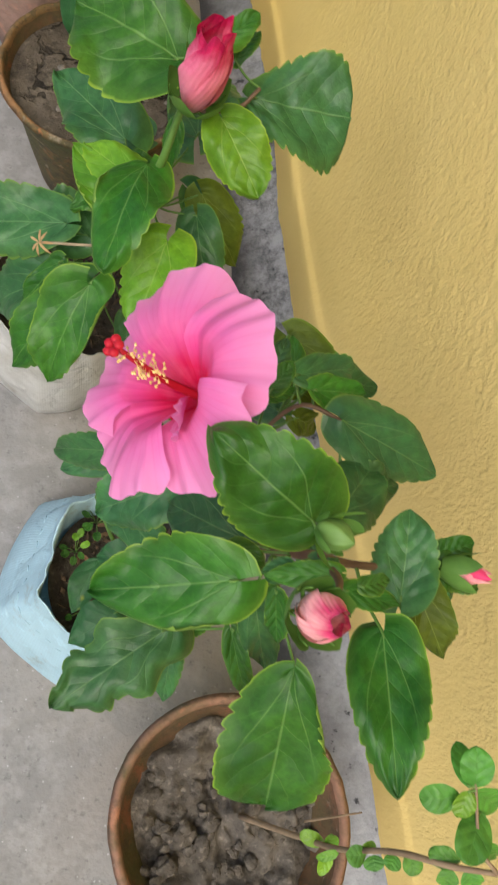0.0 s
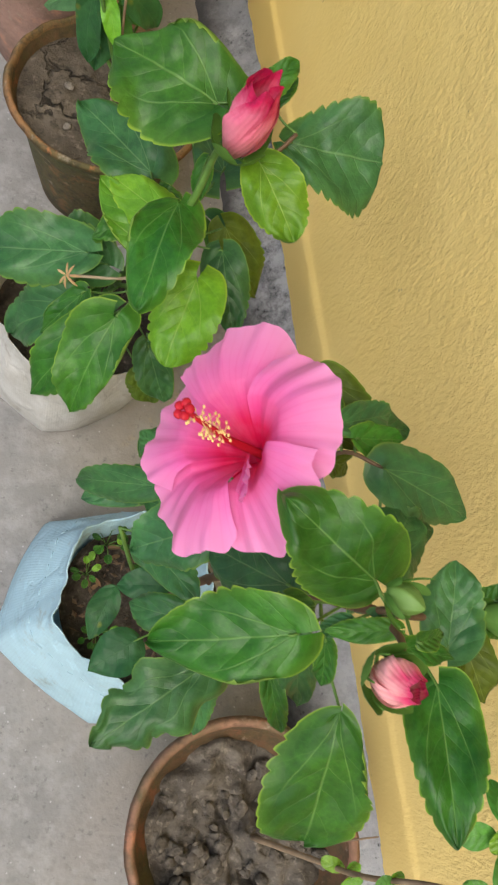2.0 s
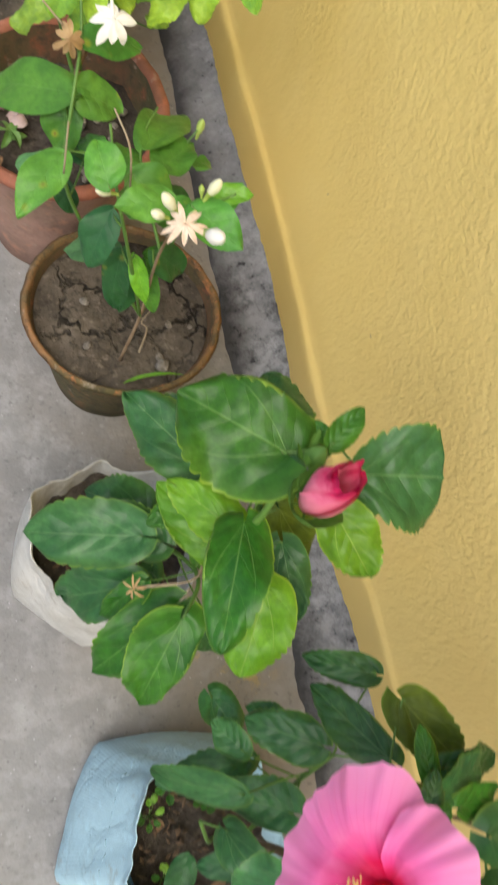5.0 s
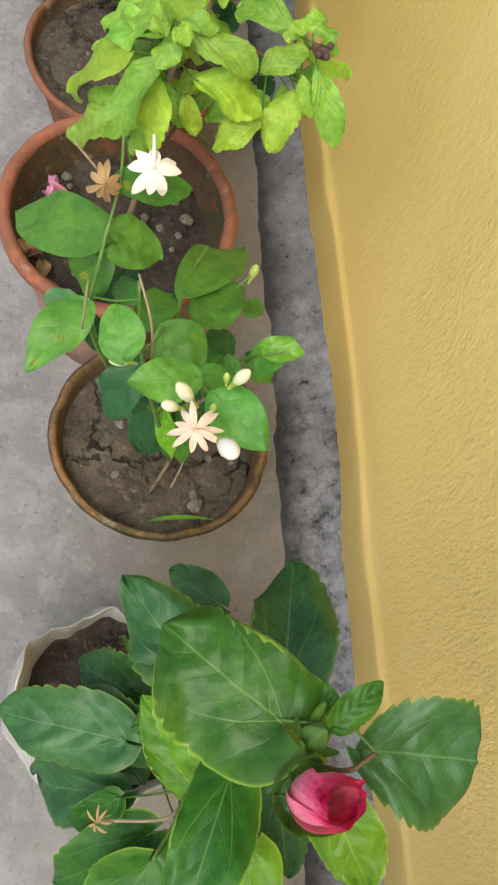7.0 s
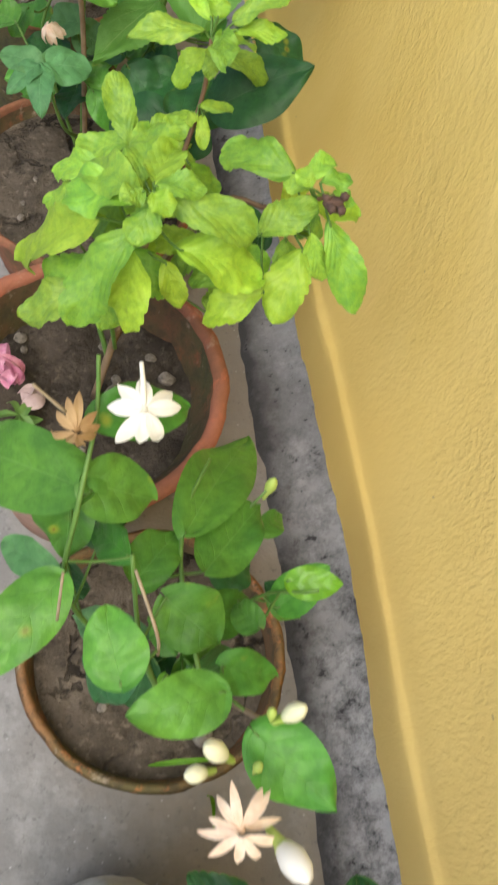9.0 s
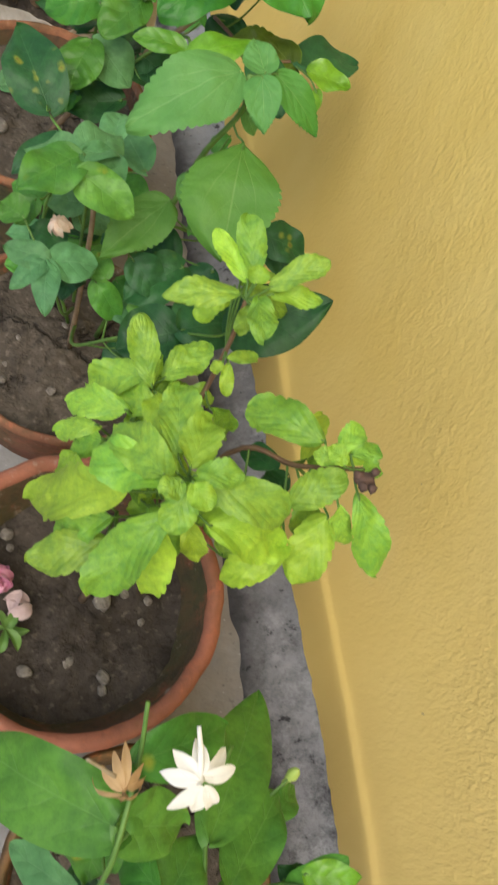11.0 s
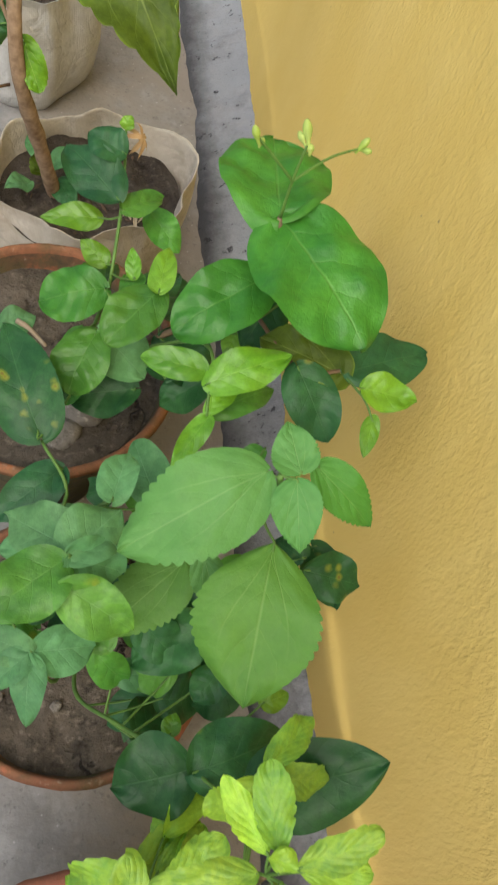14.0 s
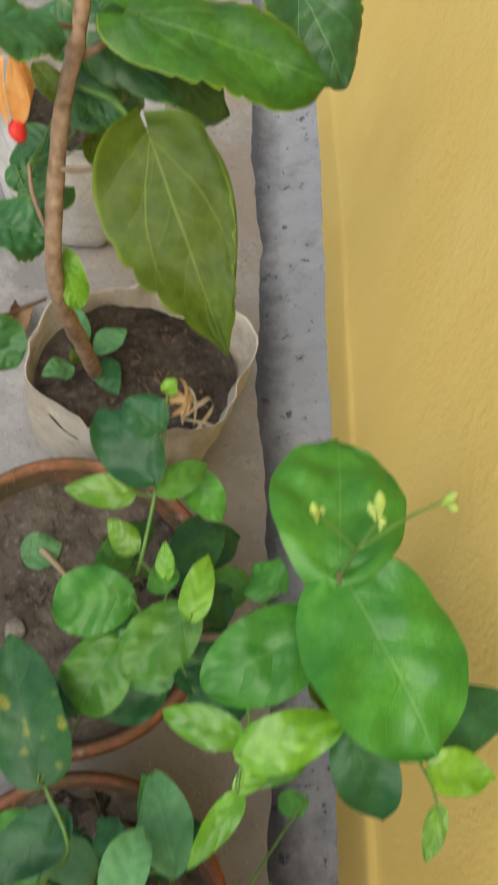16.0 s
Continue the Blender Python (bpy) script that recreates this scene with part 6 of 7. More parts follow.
for dx, dy in ((-0.008, 0.004), (0.008, 0.006), (0.002, -0.009), (-0.006, -0.007)):
    put_bm("seed_husk", ball(Vector((0.137, 1.189, 0.61)) + Vector((dx, dy, 0.004)), 0.0045, (1, 1, 1), 1, 0.5, dx), DARK_DRY, spike)

# ---- jasmine and a broad-leaved shoot in the shallow red pot ----
PLANT_F = plant_thing("jasmine_plant", -0.02, 1.60, 0.14, "dense jasmine bush with a tall shoot of broad soft leaves")
stem(PLANT_F, STEM_WOOD, 0.004, 0.0025, (-0.02, 1.6, 0.14), (-0.03, 1.58, 0.3), (-0.042, 1.57, 0.47), (-0.063, 1.587, 0.52))
stem(PLANT_F, STEM_GREEN, 0.0025, 0.0015, (-0.03, 1.59, 0.25), (-0.061, 1.52, 0.34), (-0.085, 1.531, 0.42))
stem(PLANT_F, STEM_GREEN, 0.0025, 0.0015, (-0.02, 1.6, 0.2), (-0.037, 1.521, 0.27), (-0.007, 1.475, 0.36), (0.02, 1.445, 0.42), (0.041, 1.422, 0.46), (0.061, 1.394, 0.5))
stem(PLANT_F, STEM_GREEN, 0.0025, 0.0015, (-0.03, 1.6, 0.25), (-0.03, 1.66, 0.4), (-0.022, 1.646, 0.49))
stem(PLANT_F, STEM_GREEN, 0.004, 0.0025, (0.02, 1.62, 0.14), (0.04, 1.6, 0.35), (0.065, 1.605, 0.52), (0.088, 1.601, 0.6), (0.085, 1.609, 0.64))
stem(PLANT_F, STEM_GREEN, 0.0025, 0.0015, (-0.03, 1.6, 0.2), (-0.08, 1.64, 0.36), (-0.055, 1.676, 0.43), (-0.079, 1.727, 0.44))
lf(PLANT_F, JAS_DUSTY, "jasmine", (-0.055, 1.599, 0.5), (-0.111, 1.646, 0.46), 0.0515)
lf(PLANT_F, JAS_DUSTY, "jasmine", (-0.062, 1.582, 0.53), (-0.017, 1.627, 0.52), 0.0511)
lf(PLANT_F, JAS_DUSTY, "jasmine", (-0.062, 1.585, 0.53), (-0.015, 1.575, 0.51), 0.0451)
lf(PLANT_F, JAS_DUSTY, "jasmine", (-0.022, 1.643, 0.5), (-0.003, 1.693, 0.49), 0.0349)
lf(PLANT_F, JAS_DUSTY, "jasmine", (0.03, 1.66, 0.44), (0.013, 1.737, 0.42), 0.0452)
lf(PLANT_F, JAS_DARK, "jasmine", (-0.059, 1.702, 0.43), (-0.121, 1.656, 0.41), 0.0446)
lf(PLANT_F, JAS_DARK, "jasmine", (-0.014, 1.675, 0.43), (-0.032, 1.699, 0.41), 0.0335)
lf(PLANT_F, JAS_MID, "jasmine", (-0.066, 1.58, 0.53), (-0.127, 1.538, 0.52), 0.0531)
lf(PLANT_F, JAS_MID, "jasmine", (-0.067, 1.56, 0.53), (-0.009, 1.527, 0.51), 0.0451)
lf(PLANT_F, JAS_DUSTY, "jasmine", (-0.086, 1.531, 0.42), (-0.131, 1.554, 0.41), 0.0324)
lf(PLANT_F, JAS_DUSTY, "jasmine", (-0.084, 1.532, 0.42), (-0.03, 1.537, 0.41), 0.0442)
lf(PLANT_F, JAS_DUSTY, "jasmine", (-0.086, 1.529, 0.42), (-0.089, 1.472, 0.4), 0.0301)
lf(PLANT_F, JAS_DUSTY, "jasmine", (-0.088, 1.531, 0.42), (-0.125, 1.504, 0.4), 0.0282)
lf(PLANT_F, BROAD_DEEP, "broad", (0.047, 1.599, 0.46), (-0.029, 1.542, 0.42), 0.0616)
lf(PLANT_F, BROAD, "broad", (0.05, 1.587, 0.52), (0.068, 1.542, 0.49), 0.0306)
lf(PLANT_F, JAS_DARK, "jasmine", (0.075, 1.556, 0.4), (0.009, 1.528, 0.36), 0.0578)
lf(PLANT_F, JAS_MID, "jasmine", (-0.027, 1.539, 0.38), (0.006, 1.515, 0.34), 0.0343)
lf(PLANT_F, JAS_DARK, "jasmine", (0.039, 1.497, 0.34), (0.086, 1.5, 0.32), 0.0531)
lf(PLANT_F, JAS_DARK, "jasmine", (0.035, 1.506, 0.3), (-0.006, 1.484, 0.27), 0.0415)
lf(PLANT_F, JAS_DARK, "jasmine", (0.106, 1.511, 0.36), (0.072, 1.488, 0.32), 0.0519)
lf(PLANT_F, JAS_DARK, "jasmine", (0.011, 1.465, 0.33), (0.053, 1.499, 0.3), 0.0518)
lf(PLANT_F, JAS_DARK, "jasmine", (0.015, 1.56, 0.4), (0.052, 1.53, 0.37), 0.0442)
lf(PLANT_F, JAS_DARK, "jasmine", (0.066, 1.568, 0.4), (0.038, 1.601, 0.38), 0.0507)
lf(PLANT_F, JAS_MID, "jasmine", (0.079, 1.575, 0.44), (0.129, 1.593, 0.45), 0.0487)
lf(PLANT_F, JAS_DARK, "jasmine", (0.111, 1.554, 0.4), (0.084, 1.529, 0.36), 0.0453)
lf(PLANT_F, JAS_LIGHT, "jasmine", (0.035, 1.457, 0.4), (0.042, 1.476, 0.4), 0.0178)
lf(PLANT_F, JAS_DARK, "jasmine", (0.04, 1.423, 0.46), (-0.022, 1.416, 0.43), 0.068)
lf(PLANT_F, JAS_DARK, "jasmine", (0.04, 1.419, 0.47), (0.123, 1.443, 0.46), 0.0591)
lf(PLANT_F, JAS_DARK, "pointed", (0.080, 1.400, 0.5), (0.174, 1.409, 0.556), 0.0727, 0.04)
lf(PLANT_F, JAS_DARK, "jasmine", (0.176, 1.6, 0.42), (0.24, 1.589, 0.4), 0.0491)
lf(PLANT_F, JAS_DARK, "jasmine", (0.175, 1.612, 0.42), (0.154, 1.639, 0.4), 0.0351)
lf(PLANT_F, JAS_DARK, "jasmine", (0.194, 1.631, 0.4), (0.227, 1.575, 0.36), 0.0423)
lf(PLANT_F, JAS_MID, "jasmine", (-0.112, 1.57, 0.44), (-0.137, 1.598, 0.43), 0.0352)
lf(PLANT_F, JAS_MID, "jasmine", (-0.097, 1.607, 0.43), (-0.116, 1.593, 0.4), 0.0293)
lf(PLANT_F, JAS_LIGHT, "jasmine", (0.106, 1.47, 0.46), (0.131, 1.478, 0.46), 0.0202)
lf(PLANT_F, BROAD, "broad", (0.076, 1.613, 0.637), (-0.031, 1.568, 0.588), 0.0741, 0.05, 0.10)
lf(PLANT_F, BROAD_DEEP, "diamond", (0.092, 1.575, 0.585), (0.066, 1.457, 0.542), 0.0999, 0.04, 0.08)
lf(PLANT_F, BROAD, "broad", (0.099, 1.608, 0.645), (0.092, 1.649, 0.65), 0.0365)
lf(PLANT_F, BROAD, "broad", (0.095, 1.603, 0.645), (0.099, 1.554, 0.62), 0.0379, 0.06, 0.3)
lf(PLANT_F, BROAD_DEEP, "broad", (0.114, 1.617, 0.64), (0.168, 1.582, 0.6), 0.0371)
lf(PLANT_F, BROAD, "broad", (0.085, 1.615, 0.6), (0.071, 1.656, 0.58), 0.0187)
lf(PLANT_F, BROAD, "broad", (0.093, 1.605, 0.6), (0.108, 1.592, 0.58), 0.0203)
lf(PLANT_F, JAS_MID, "jasmine", (0.134, 1.711, 0.46), (0.116, 1.706, 0.44), 0.023)
lf(PLANT_F, JAS_DUSTY, "jasmine", (-0.036, 1.669, 0.35), (0.009, 1.649, 0.34), 0.0489)
lf(PLANT_F, JAS_DARK, "jasmine", (-0.059, 1.691, 0.32), (-0.055, 1.644, 0.3), 0.0354)
lf(PLANT_F, JAS_DARK, "jasmine", (-0.064, 1.579, 0.39), (-0.101, 1.6, 0.39), 0.0431)
lf(PLANT_F, JAS_DARK, "jasmine", (-0.038, 1.688, 0.29), (-0.059, 1.634, 0.28), 0.045)
lf(PLANT_F, JAS_MID, "jasmine", (-0.068, 1.678, 0.36), (-0.114, 1.705, 0.34), 0.0394)
lf(PLANT_F, JAS_DARK, "jasmine", (-0.039, 1.596, 0.33), (-0.056, 1.546, 0.33), 0.0368)
lf(PLANT_F, JAS_MID, "jasmine", (0.006, 1.638, 0.33), (-0.022, 1.666, 0.32), 0.0467)
lf(PLANT_F, JAS_MID, "jasmine", (-0.072, 1.625, 0.28), (-0.098, 1.685, 0.25), 0.0496)
lf(PLANT_F, JAS_DARK, "jasmine", (-0.031, 1.638, 0.33), (-0.017, 1.68, 0.31), 0.042)
lf(PLANT_F, JAS_MID, "jasmine", (0.044, 1.682, 0.36), (0.01, 1.739, 0.35), 0.0404)
lf(PLANT_F, JAS_DARK, "jasmine", (0.052, 1.698, 0.33), (0.072, 1.664, 0.32), 0.0396)
lf(PLANT_F, JAS_MID, "jasmine", (0.051, 1.612, 0.39), (0.016, 1.617, 0.37), 0.0464)
lf(PLANT_F, JAS_MID, "jasmine", (0.083, 1.543, 0.31), (0.048, 1.527, 0.28), 0.0358)
lf(PLANT_F, JAS_DUSTY, "jasmine", (-0.067, 1.669, 0.3), (-0.118, 1.668, 0.29), 0.0361)
lf(PLANT_F, JAS_MID, "jasmine", (0.016, 1.593, 0.31), (0.06, 1.552, 0.29), 0.0469)
lf(PLANT_F, JAS_MID, "jasmine", (-0.016, 1.537, 0.39), (-0.033, 1.58, 0.38), 0.0316)
lf(PLANT_F, JAS_DUSTY, "jasmine", (0.053, 1.706, 0.28), (0.066, 1.666, 0.26), 0.0383)
lf(PLANT_F, JAS_DARK, "jasmine", (0.011, 1.59, 0.39), (-0.012, 1.619, 0.37), 0.0333)
lf(PLANT_F, JAS_MID, "jasmine", (-0.051, 1.642, 0.32), (-0.008, 1.603, 0.3), 0.0386)
lf(PLANT_F, JAS_MID, "jasmine", (-0.08, 1.563, 0.37), (-0.127, 1.56, 0.37), 0.0447)
lf(PLANT_F, JAS_DARK, "jasmine", (0.014, 1.672, 0.34), (0.069, 1.667, 0.32), 0.0383)
lf(PLANT_F, JAS_DUSTY, "jasmine", (-0.029, 1.661, 0.37), (-0.08, 1.68, 0.35), 0.0426)
lf(PLANT_F, JAS_DARK, "jasmine", (0.079, 1.564, 0.3), (0.081, 1.519, 0.29), 0.0422)
lf(PLANT_F, JAS_MID, "jasmine", (0.047, 1.516, 0.37), (0.014, 1.516, 0.34), 0.0381)
lf(PLANT_F, JAS_DARK, "jasmine", (0.088, 1.511, 0.39), (0.063, 1.487, 0.38), 0.0356)
lf(PLANT_F, JAS_DUSTY, "jasmine", (-0.005, 1.523, 0.35), (0.056, 1.52, 0.33), 0.0325)
star_flower(PLANT_F, (-0.075, 1.577, 0.43), (-0.4, -0.3, 0.8), 0.013, FADED_PETAL, 10, 1.3, "withered peach flower", 8, 0.7)

# ---- jasmine with buds in the mossy silt pot ----
PLANT_G = plant_thing("jasmine_plant", -0.05, 1.90, 0.24, "jasmine with large round leaves and small green buds")
stem(PLANT_G, STEM_WOOD, 0.004, 0.0025, (-0.05, 1.9, 0.24), (0.0, 1.86, 0.38), (0.103, 1.828, 0.55), (0.117, 1.842, 0.61), (0.113, 1.851, 0.64))
stem(PLANT_G, STEM_GREEN, 0.0015, 0.001, (0.113, 1.851, 0.64), (0.112, 1.856, 0.68), (0.116, 1.866, 0.71))
stem(PLANT_G, STEM_GREEN, 0.0013, 0.001, (0.112, 1.856, 0.68), (0.144, 1.876, 0.69), (0.176, 1.892, 0.69))
stem(PLANT_G, STEM_GREEN, 0.0013, 0.001, (0.112, 1.856, 0.68), (0.088, 1.865, 0.7), (0.075, 1.87, 0.71))
stem(PLANT_G, STEM_GREEN, 0.0025, 0.0015, (-0.03, 1.885, 0.3), (-0.01, 1.92, 0.4), (-0.011, 1.901, 0.46), (0.0, 1.981, 0.5), (0.002, 2.047, 0.53))
stem(PLANT_G, STEM_GREEN, 0.0022, 0.0015, (0.0, 1.86, 0.38), (0.065, 1.788, 0.53), (0.061, 1.712, 0.53))
stem(PLANT_G, STEM_RED, 0.0025, 0.0016, (0.114, 1.846, 0.52), (0.15, 1.759, 0.54), (0.186, 1.753, 0.55), (0.235, 1.76, 0.55))
stem(PLANT_G, STEM_GREEN, 0.0012, 0.001, (0.189, 1.752, 0.55), (0.202, 1.719, 0.56), (0.207, 1.696, 0.56))
stem(PLANT_G, STEM_GREEN, 0.0022, 0.0015, (-0.04, 1.88, 0.3), (-0.018, 1.844, 0.44), (0.027, 1.849, 0.52))
lf(PLANT_G, JAS_BRIGHT, "round", (0.113, 1.851, 0.638), (0.127, 1.966, 0.615), 0.105, 0.05, 0.05, (-0.1, -0.1, 1.0))
lf(PLANT_G, JAS_BRIGHT, "round", (0.116, 1.853, 0.636), (0.178, 1.731, 0.625), 0.112, 0.06, 0.08, (-0.12, -0.1, 1.0))
lf(PLANT_G, JAS_BRIGHT, "round", (0.113, 1.826, 0.585), (0.03, 1.783, 0.554), 0.0669)
lf(PLANT_G, HIB_OLIVE, "hibiscus", (0.187, 1.751, 0.55), (0.12, 1.799, 0.53), 0.0504, stalk=False)
lf(PLANT_G, JAS_DARK, "jasmine", (0.146, 1.756, 0.55), (0.178, 1.693, 0.52), 0.0495)
lf(PLANT_G, JAS_DARK, "jasmine", (0.194, 1.75, 0.555), (0.287, 1.783, 0.54), 0.0523)
lf(PLANT_G, JAS_DARK, "jasmine", (0.167, 1.852, 0.56), (0.134, 1.888, 0.53), 0.0626)
lf(PLANT_G, JAS_DARK, "jasmine", (0.144, 1.848, 0.52), (0.116, 1.815, 0.48), 0.0523)
lf(PLANT_G, JAS_LIGHT, "jasmine", (0.204, 1.73, 0.56), (0.257, 1.72, 0.555), 0.0355)
lf(PLANT_G, JAS_LIGHT, "jasmine", (0.209, 1.702, 0.56), (0.197, 1.665, 0.55), 0.0168)
lf(PLANT_G, JAS_LIGHT, "jasmine", (0.061, 1.739, 0.54), (0.138, 1.761, 0.56), 0.0409)
lf(PLANT_G, JAS_LIGHT, "jasmine", (0.061, 1.752, 0.54), (0.004, 1.771, 0.53), 0.0293)
lf(PLANT_G, JAS_MID, "jasmine", (0.07, 1.724, 0.51), (0.138, 1.759, 0.5), 0.0318)
lf(PLANT_G, JAS_LIGHT, "jasmine", (0.061, 1.715, 0.53), (0.095, 1.747, 0.53), 0.019)
lf(PLANT_G, JAS_LIGHT, "jasmine", (0.063, 1.712, 0.53), (0.026, 1.663, 0.52), 0.0215)
lf(PLANT_G, JAS_BRIGHT, "round", (0.028, 1.851, 0.52), (-0.023, 1.801, 0.5), 0.0538)
lf(PLANT_G, JAS_BRIGHT, "round", (-0.021, 1.869, 0.49), (-0.083, 1.864, 0.47), 0.059)
lf(PLANT_G, JAS_BRIGHT, "round", (-0.027, 1.836, 0.46), (-0.053, 1.783, 0.43), 0.0597)
lf(PLANT_G, JAS_DUSTY, "jasmine", (-0.023, 1.84, 0.46), (0.025, 1.804, 0.43), 0.0539)
lf(PLANT_G, JAS_DARK, "jasmine", (0.018, 1.803, 0.41), (-0.051, 1.805, 0.38), 0.0545)
lf(PLANT_G, JAS_LIGHT, "jasmine", (0.025, 1.842, 0.53), (0.039, 1.896, 0.53), 0.0266)
lf(PLANT_G, JAS_LIGHT, "jasmine", (0.009, 1.884, 0.49), (0.007, 1.915, 0.5), 0.0162)
lf(PLANT_G, JAS_MID, "jasmine", (0.013, 1.877, 0.48), (0.004, 1.903, 0.47), 0.0294)
lf(PLANT_G, JAS_DARK, "jasmine", (-0.08, 1.728, 0.445), (-0.116, 1.84, 0.463), 0.0683, 0.05)
lf(PLANT_G, JAS_DARK, "jasmine", (-0.002, 2.01, 0.53), (-0.037, 2.03, 0.53), 0.0375)
lf(PLANT_G, JAS_DARK, "jasmine", (-0.006, 1.966, 0.51), (-0.057, 2.032, 0.51), 0.0518)
lf(PLANT_G, JAS_LIGHT, "jasmine", (-0.021, 1.965, 0.48), (-0.082, 1.969, 0.47), 0.0298)
lf(PLANT_G, JAS_LIGHT, "jasmine", (-0.016, 1.914, 0.47), (-0.041, 1.943, 0.47), 0.0249)
lf(PLANT_G, JAS_MID, "jasmine", (-0.001, 1.961, 0.5), (0.045, 1.992, 0.49), 0.0301)
lf(PLANT_G, JAS_MID, "jasmine", (0.036, 1.996, 0.46), (0.069, 1.959, 0.44), 0.0355)
lf(PLANT_G, JAS_LIGHT, "jasmine", (0.002, 2.043, 0.53), (0.006, 2.052, 0.54), 0.0155)
lf(PLANT_G, JAS_DARK, "jasmine", (0.04, 1.841, 0.45), (0.097, 1.814, 0.42), 0.0581)
lf(PLANT_G, JAS_DARK, "jasmine", (0.04, 1.863, 0.46), (0.077, 1.89, 0.44), 0.0486)
lf(PLANT_G, JAS_LIGHT, "jasmine", (0.119, 1.846, 0.46), (0.106, 1.824, 0.45), 0.0218)
lf(PLANT_G, JAS_MID, "jasmine", (0.111, 1.883, 0.48), (0.093, 1.908, 0.46), 0.0427)
lf(PLANT_G, JAS_DARK, "jasmine", (0.088, 1.801, 0.44), (0.046, 1.788, 0.4), 0.0484)
lf(PLANT_G, JAS_DARK, "jasmine", (0.044, 1.799, 0.44), (0.05, 1.852, 0.43), 0.0391)
lf(PLANT_G, JAS_DARK, "jasmine", (-0.045, 1.797, 0.43), (-0.089, 1.793, 0.41), 0.0313)
lf(PLANT_G, JAS_BRIGHT, "round", (-0.039, 1.891, 0.45), (-0.022, 1.945, 0.43), 0.0353)
lf(PLANT_G, JAS_DARK, "jasmine", (0.05, 1.953, 0.36), (0.107, 1.975, 0.35), 0.049)
lf(PLANT_G, JAS_MID, "jasmine", (0.093, 1.926, 0.39), (0.081, 1.885, 0.38), 0.0395)
lf(PLANT_G, JAS_BRIGHT, "round", (-0.034, 1.815, 0.4), (-0.075, 1.815, 0.37), 0.0431)
lf(PLANT_G, JAS_DARK, "jasmine", (-0.033, 1.915, 0.41), (0.008, 1.975, 0.39), 0.034)
lf(PLANT_G, JAS_BRIGHT, "round", (-0.028, 1.871, 0.37), (0.022, 1.861, 0.35), 0.0336)
lf(PLANT_G, JAS_DARK, "jasmine", (0.044, 1.918, 0.39), (0.061, 1.993, 0.36), 0.0483)
lf(PLANT_G, JAS_BRIGHT, "round", (0.017, 1.853, 0.41), (-0.03, 1.86, 0.4), 0.0431)
lf(PLANT_G, JAS_DARK, "jasmine", (0.031, 1.905, 0.41), (0.08, 1.967, 0.39), 0.0346)
lf(PLANT_G, JAS_MID, "jasmine", (-0.031, 1.896, 0.37), (-0.026, 1.87, 0.34), 0.0466)
lf(PLANT_G, JAS_DUSTY, "jasmine", (-0.116, 1.972, 0.25), (-0.078, 1.99, 0.25), 0.0404, stalk=False)
bud(PLANT_G, (0.117, 1.87, 0.712), (0.113, 1.88, 0.725), 0.0042, GREEN_BUD)
bud(PLANT_G, (0.12, 1.864, 0.705), (0.12, 1.869, 0.71), 0.0034, GREEN_BUD)
bud(PLANT_G, (0.114, 1.869, 0.71), (0.109, 1.876, 0.715), 0.003, GREEN_BUD)
bud(PLANT_G, (0.075, 1.866, 0.71), (0.07, 1.871, 0.72), 0.0035, GREEN_BUD)
bud(PLANT_G, (0.08, 1.871, 0.7), (0.082, 1.875, 0.705), 0.003, GREEN_BUD)
bud(PLANT_G, (0.173, 1.89, 0.69), (0.18, 1.894, 0.7), 0.0035, GREEN_BUD)
bud(PLANT_G, (0.176, 1.889, 0.69), (0.182, 1.884, 0.695), 0.003, GREEN_BUD)
star_flower(PLANT_G, (0.007, 1.978, 0.49), (-0.2, -0.5, 0.8), 0.014, FADED_PETAL, 5, 0.8, "withered pale flower", 11)
star_flower(PLANT_G, (0.018, 2.042, 0.52), (0.4, -0.3, 0.6), 0.020, DRY_PETAL, 7, 0.6, "dry brown flower stalks", 12)

# ---- old hibiscus in the cloth sack ----
PLANT_H = plant_thing("hibiscus", -0.045, 2.255, 0.16, "old hibiscus with a thick woody stem and large olive leaves")
stem(PLANT_H, BARK, 0.0105, 0.007, (-0.045, 2.255, 0.16), (-0.075, 2.225, 0.3), (-0.108, 2.21, 0.45), (-0.112, 2.281, 0.58), (-0.101, 2.315, 0.66), (-0.1, 2.348, 0.7), lump=0.4)
stem(PLANT_H, BARK, 0.0055, 0.002, (-0.107, 2.325, 0.62), (-0.078, 2.328, 0.645), (-0.062, 2.343, 0.66))
stem(PLANT_H, STEM_WOOD, 0.003, 0.002, (-0.11, 2.261, 0.55), (-0.087, 2.247, 0.57), (-0.067, 2.249, 0.58))
stem(PLANT_H, STEM_WOOD, 0.0025, 0.002, (-0.111, 2.237, 0.46), (-0.134, 2.265, 0.5), (-0.141, 2.289, 0.52))
stem(PLANT_H, STEM_RED, 0.002, 0.0015, (-0.116, 2.201, 0.42), (-0.147, 2.166, 0.44), (-0.171, 2.146, 0.46))
stem(PLANT_H, STEM_RED, 0.003, 0.002, (-0.101, 2.322, 0.66), (-0.132, 2.296, 0.68), (-0.169, 2.268, 0.7))
stem(PLANT_H, STEM_GREEN, 0.003, 0.002, (-0.103, 2.319, 0.6), (-0.067, 2.264, 0.64), (-0.042, 2.211, 0.66))
lf(PLANT_H, HIB_OLIVE, "tailed", (-0.037, 2.208, 0.665), (0.049, 2.058, 0.57), 0.1248, 0.05, 0.12)
lf(PLANT_H, HIB_MID, "hibiscus", (-0.062, 2.329, 0.68), (0.123, 2.307, 0.66), 0.0952, 0.05)
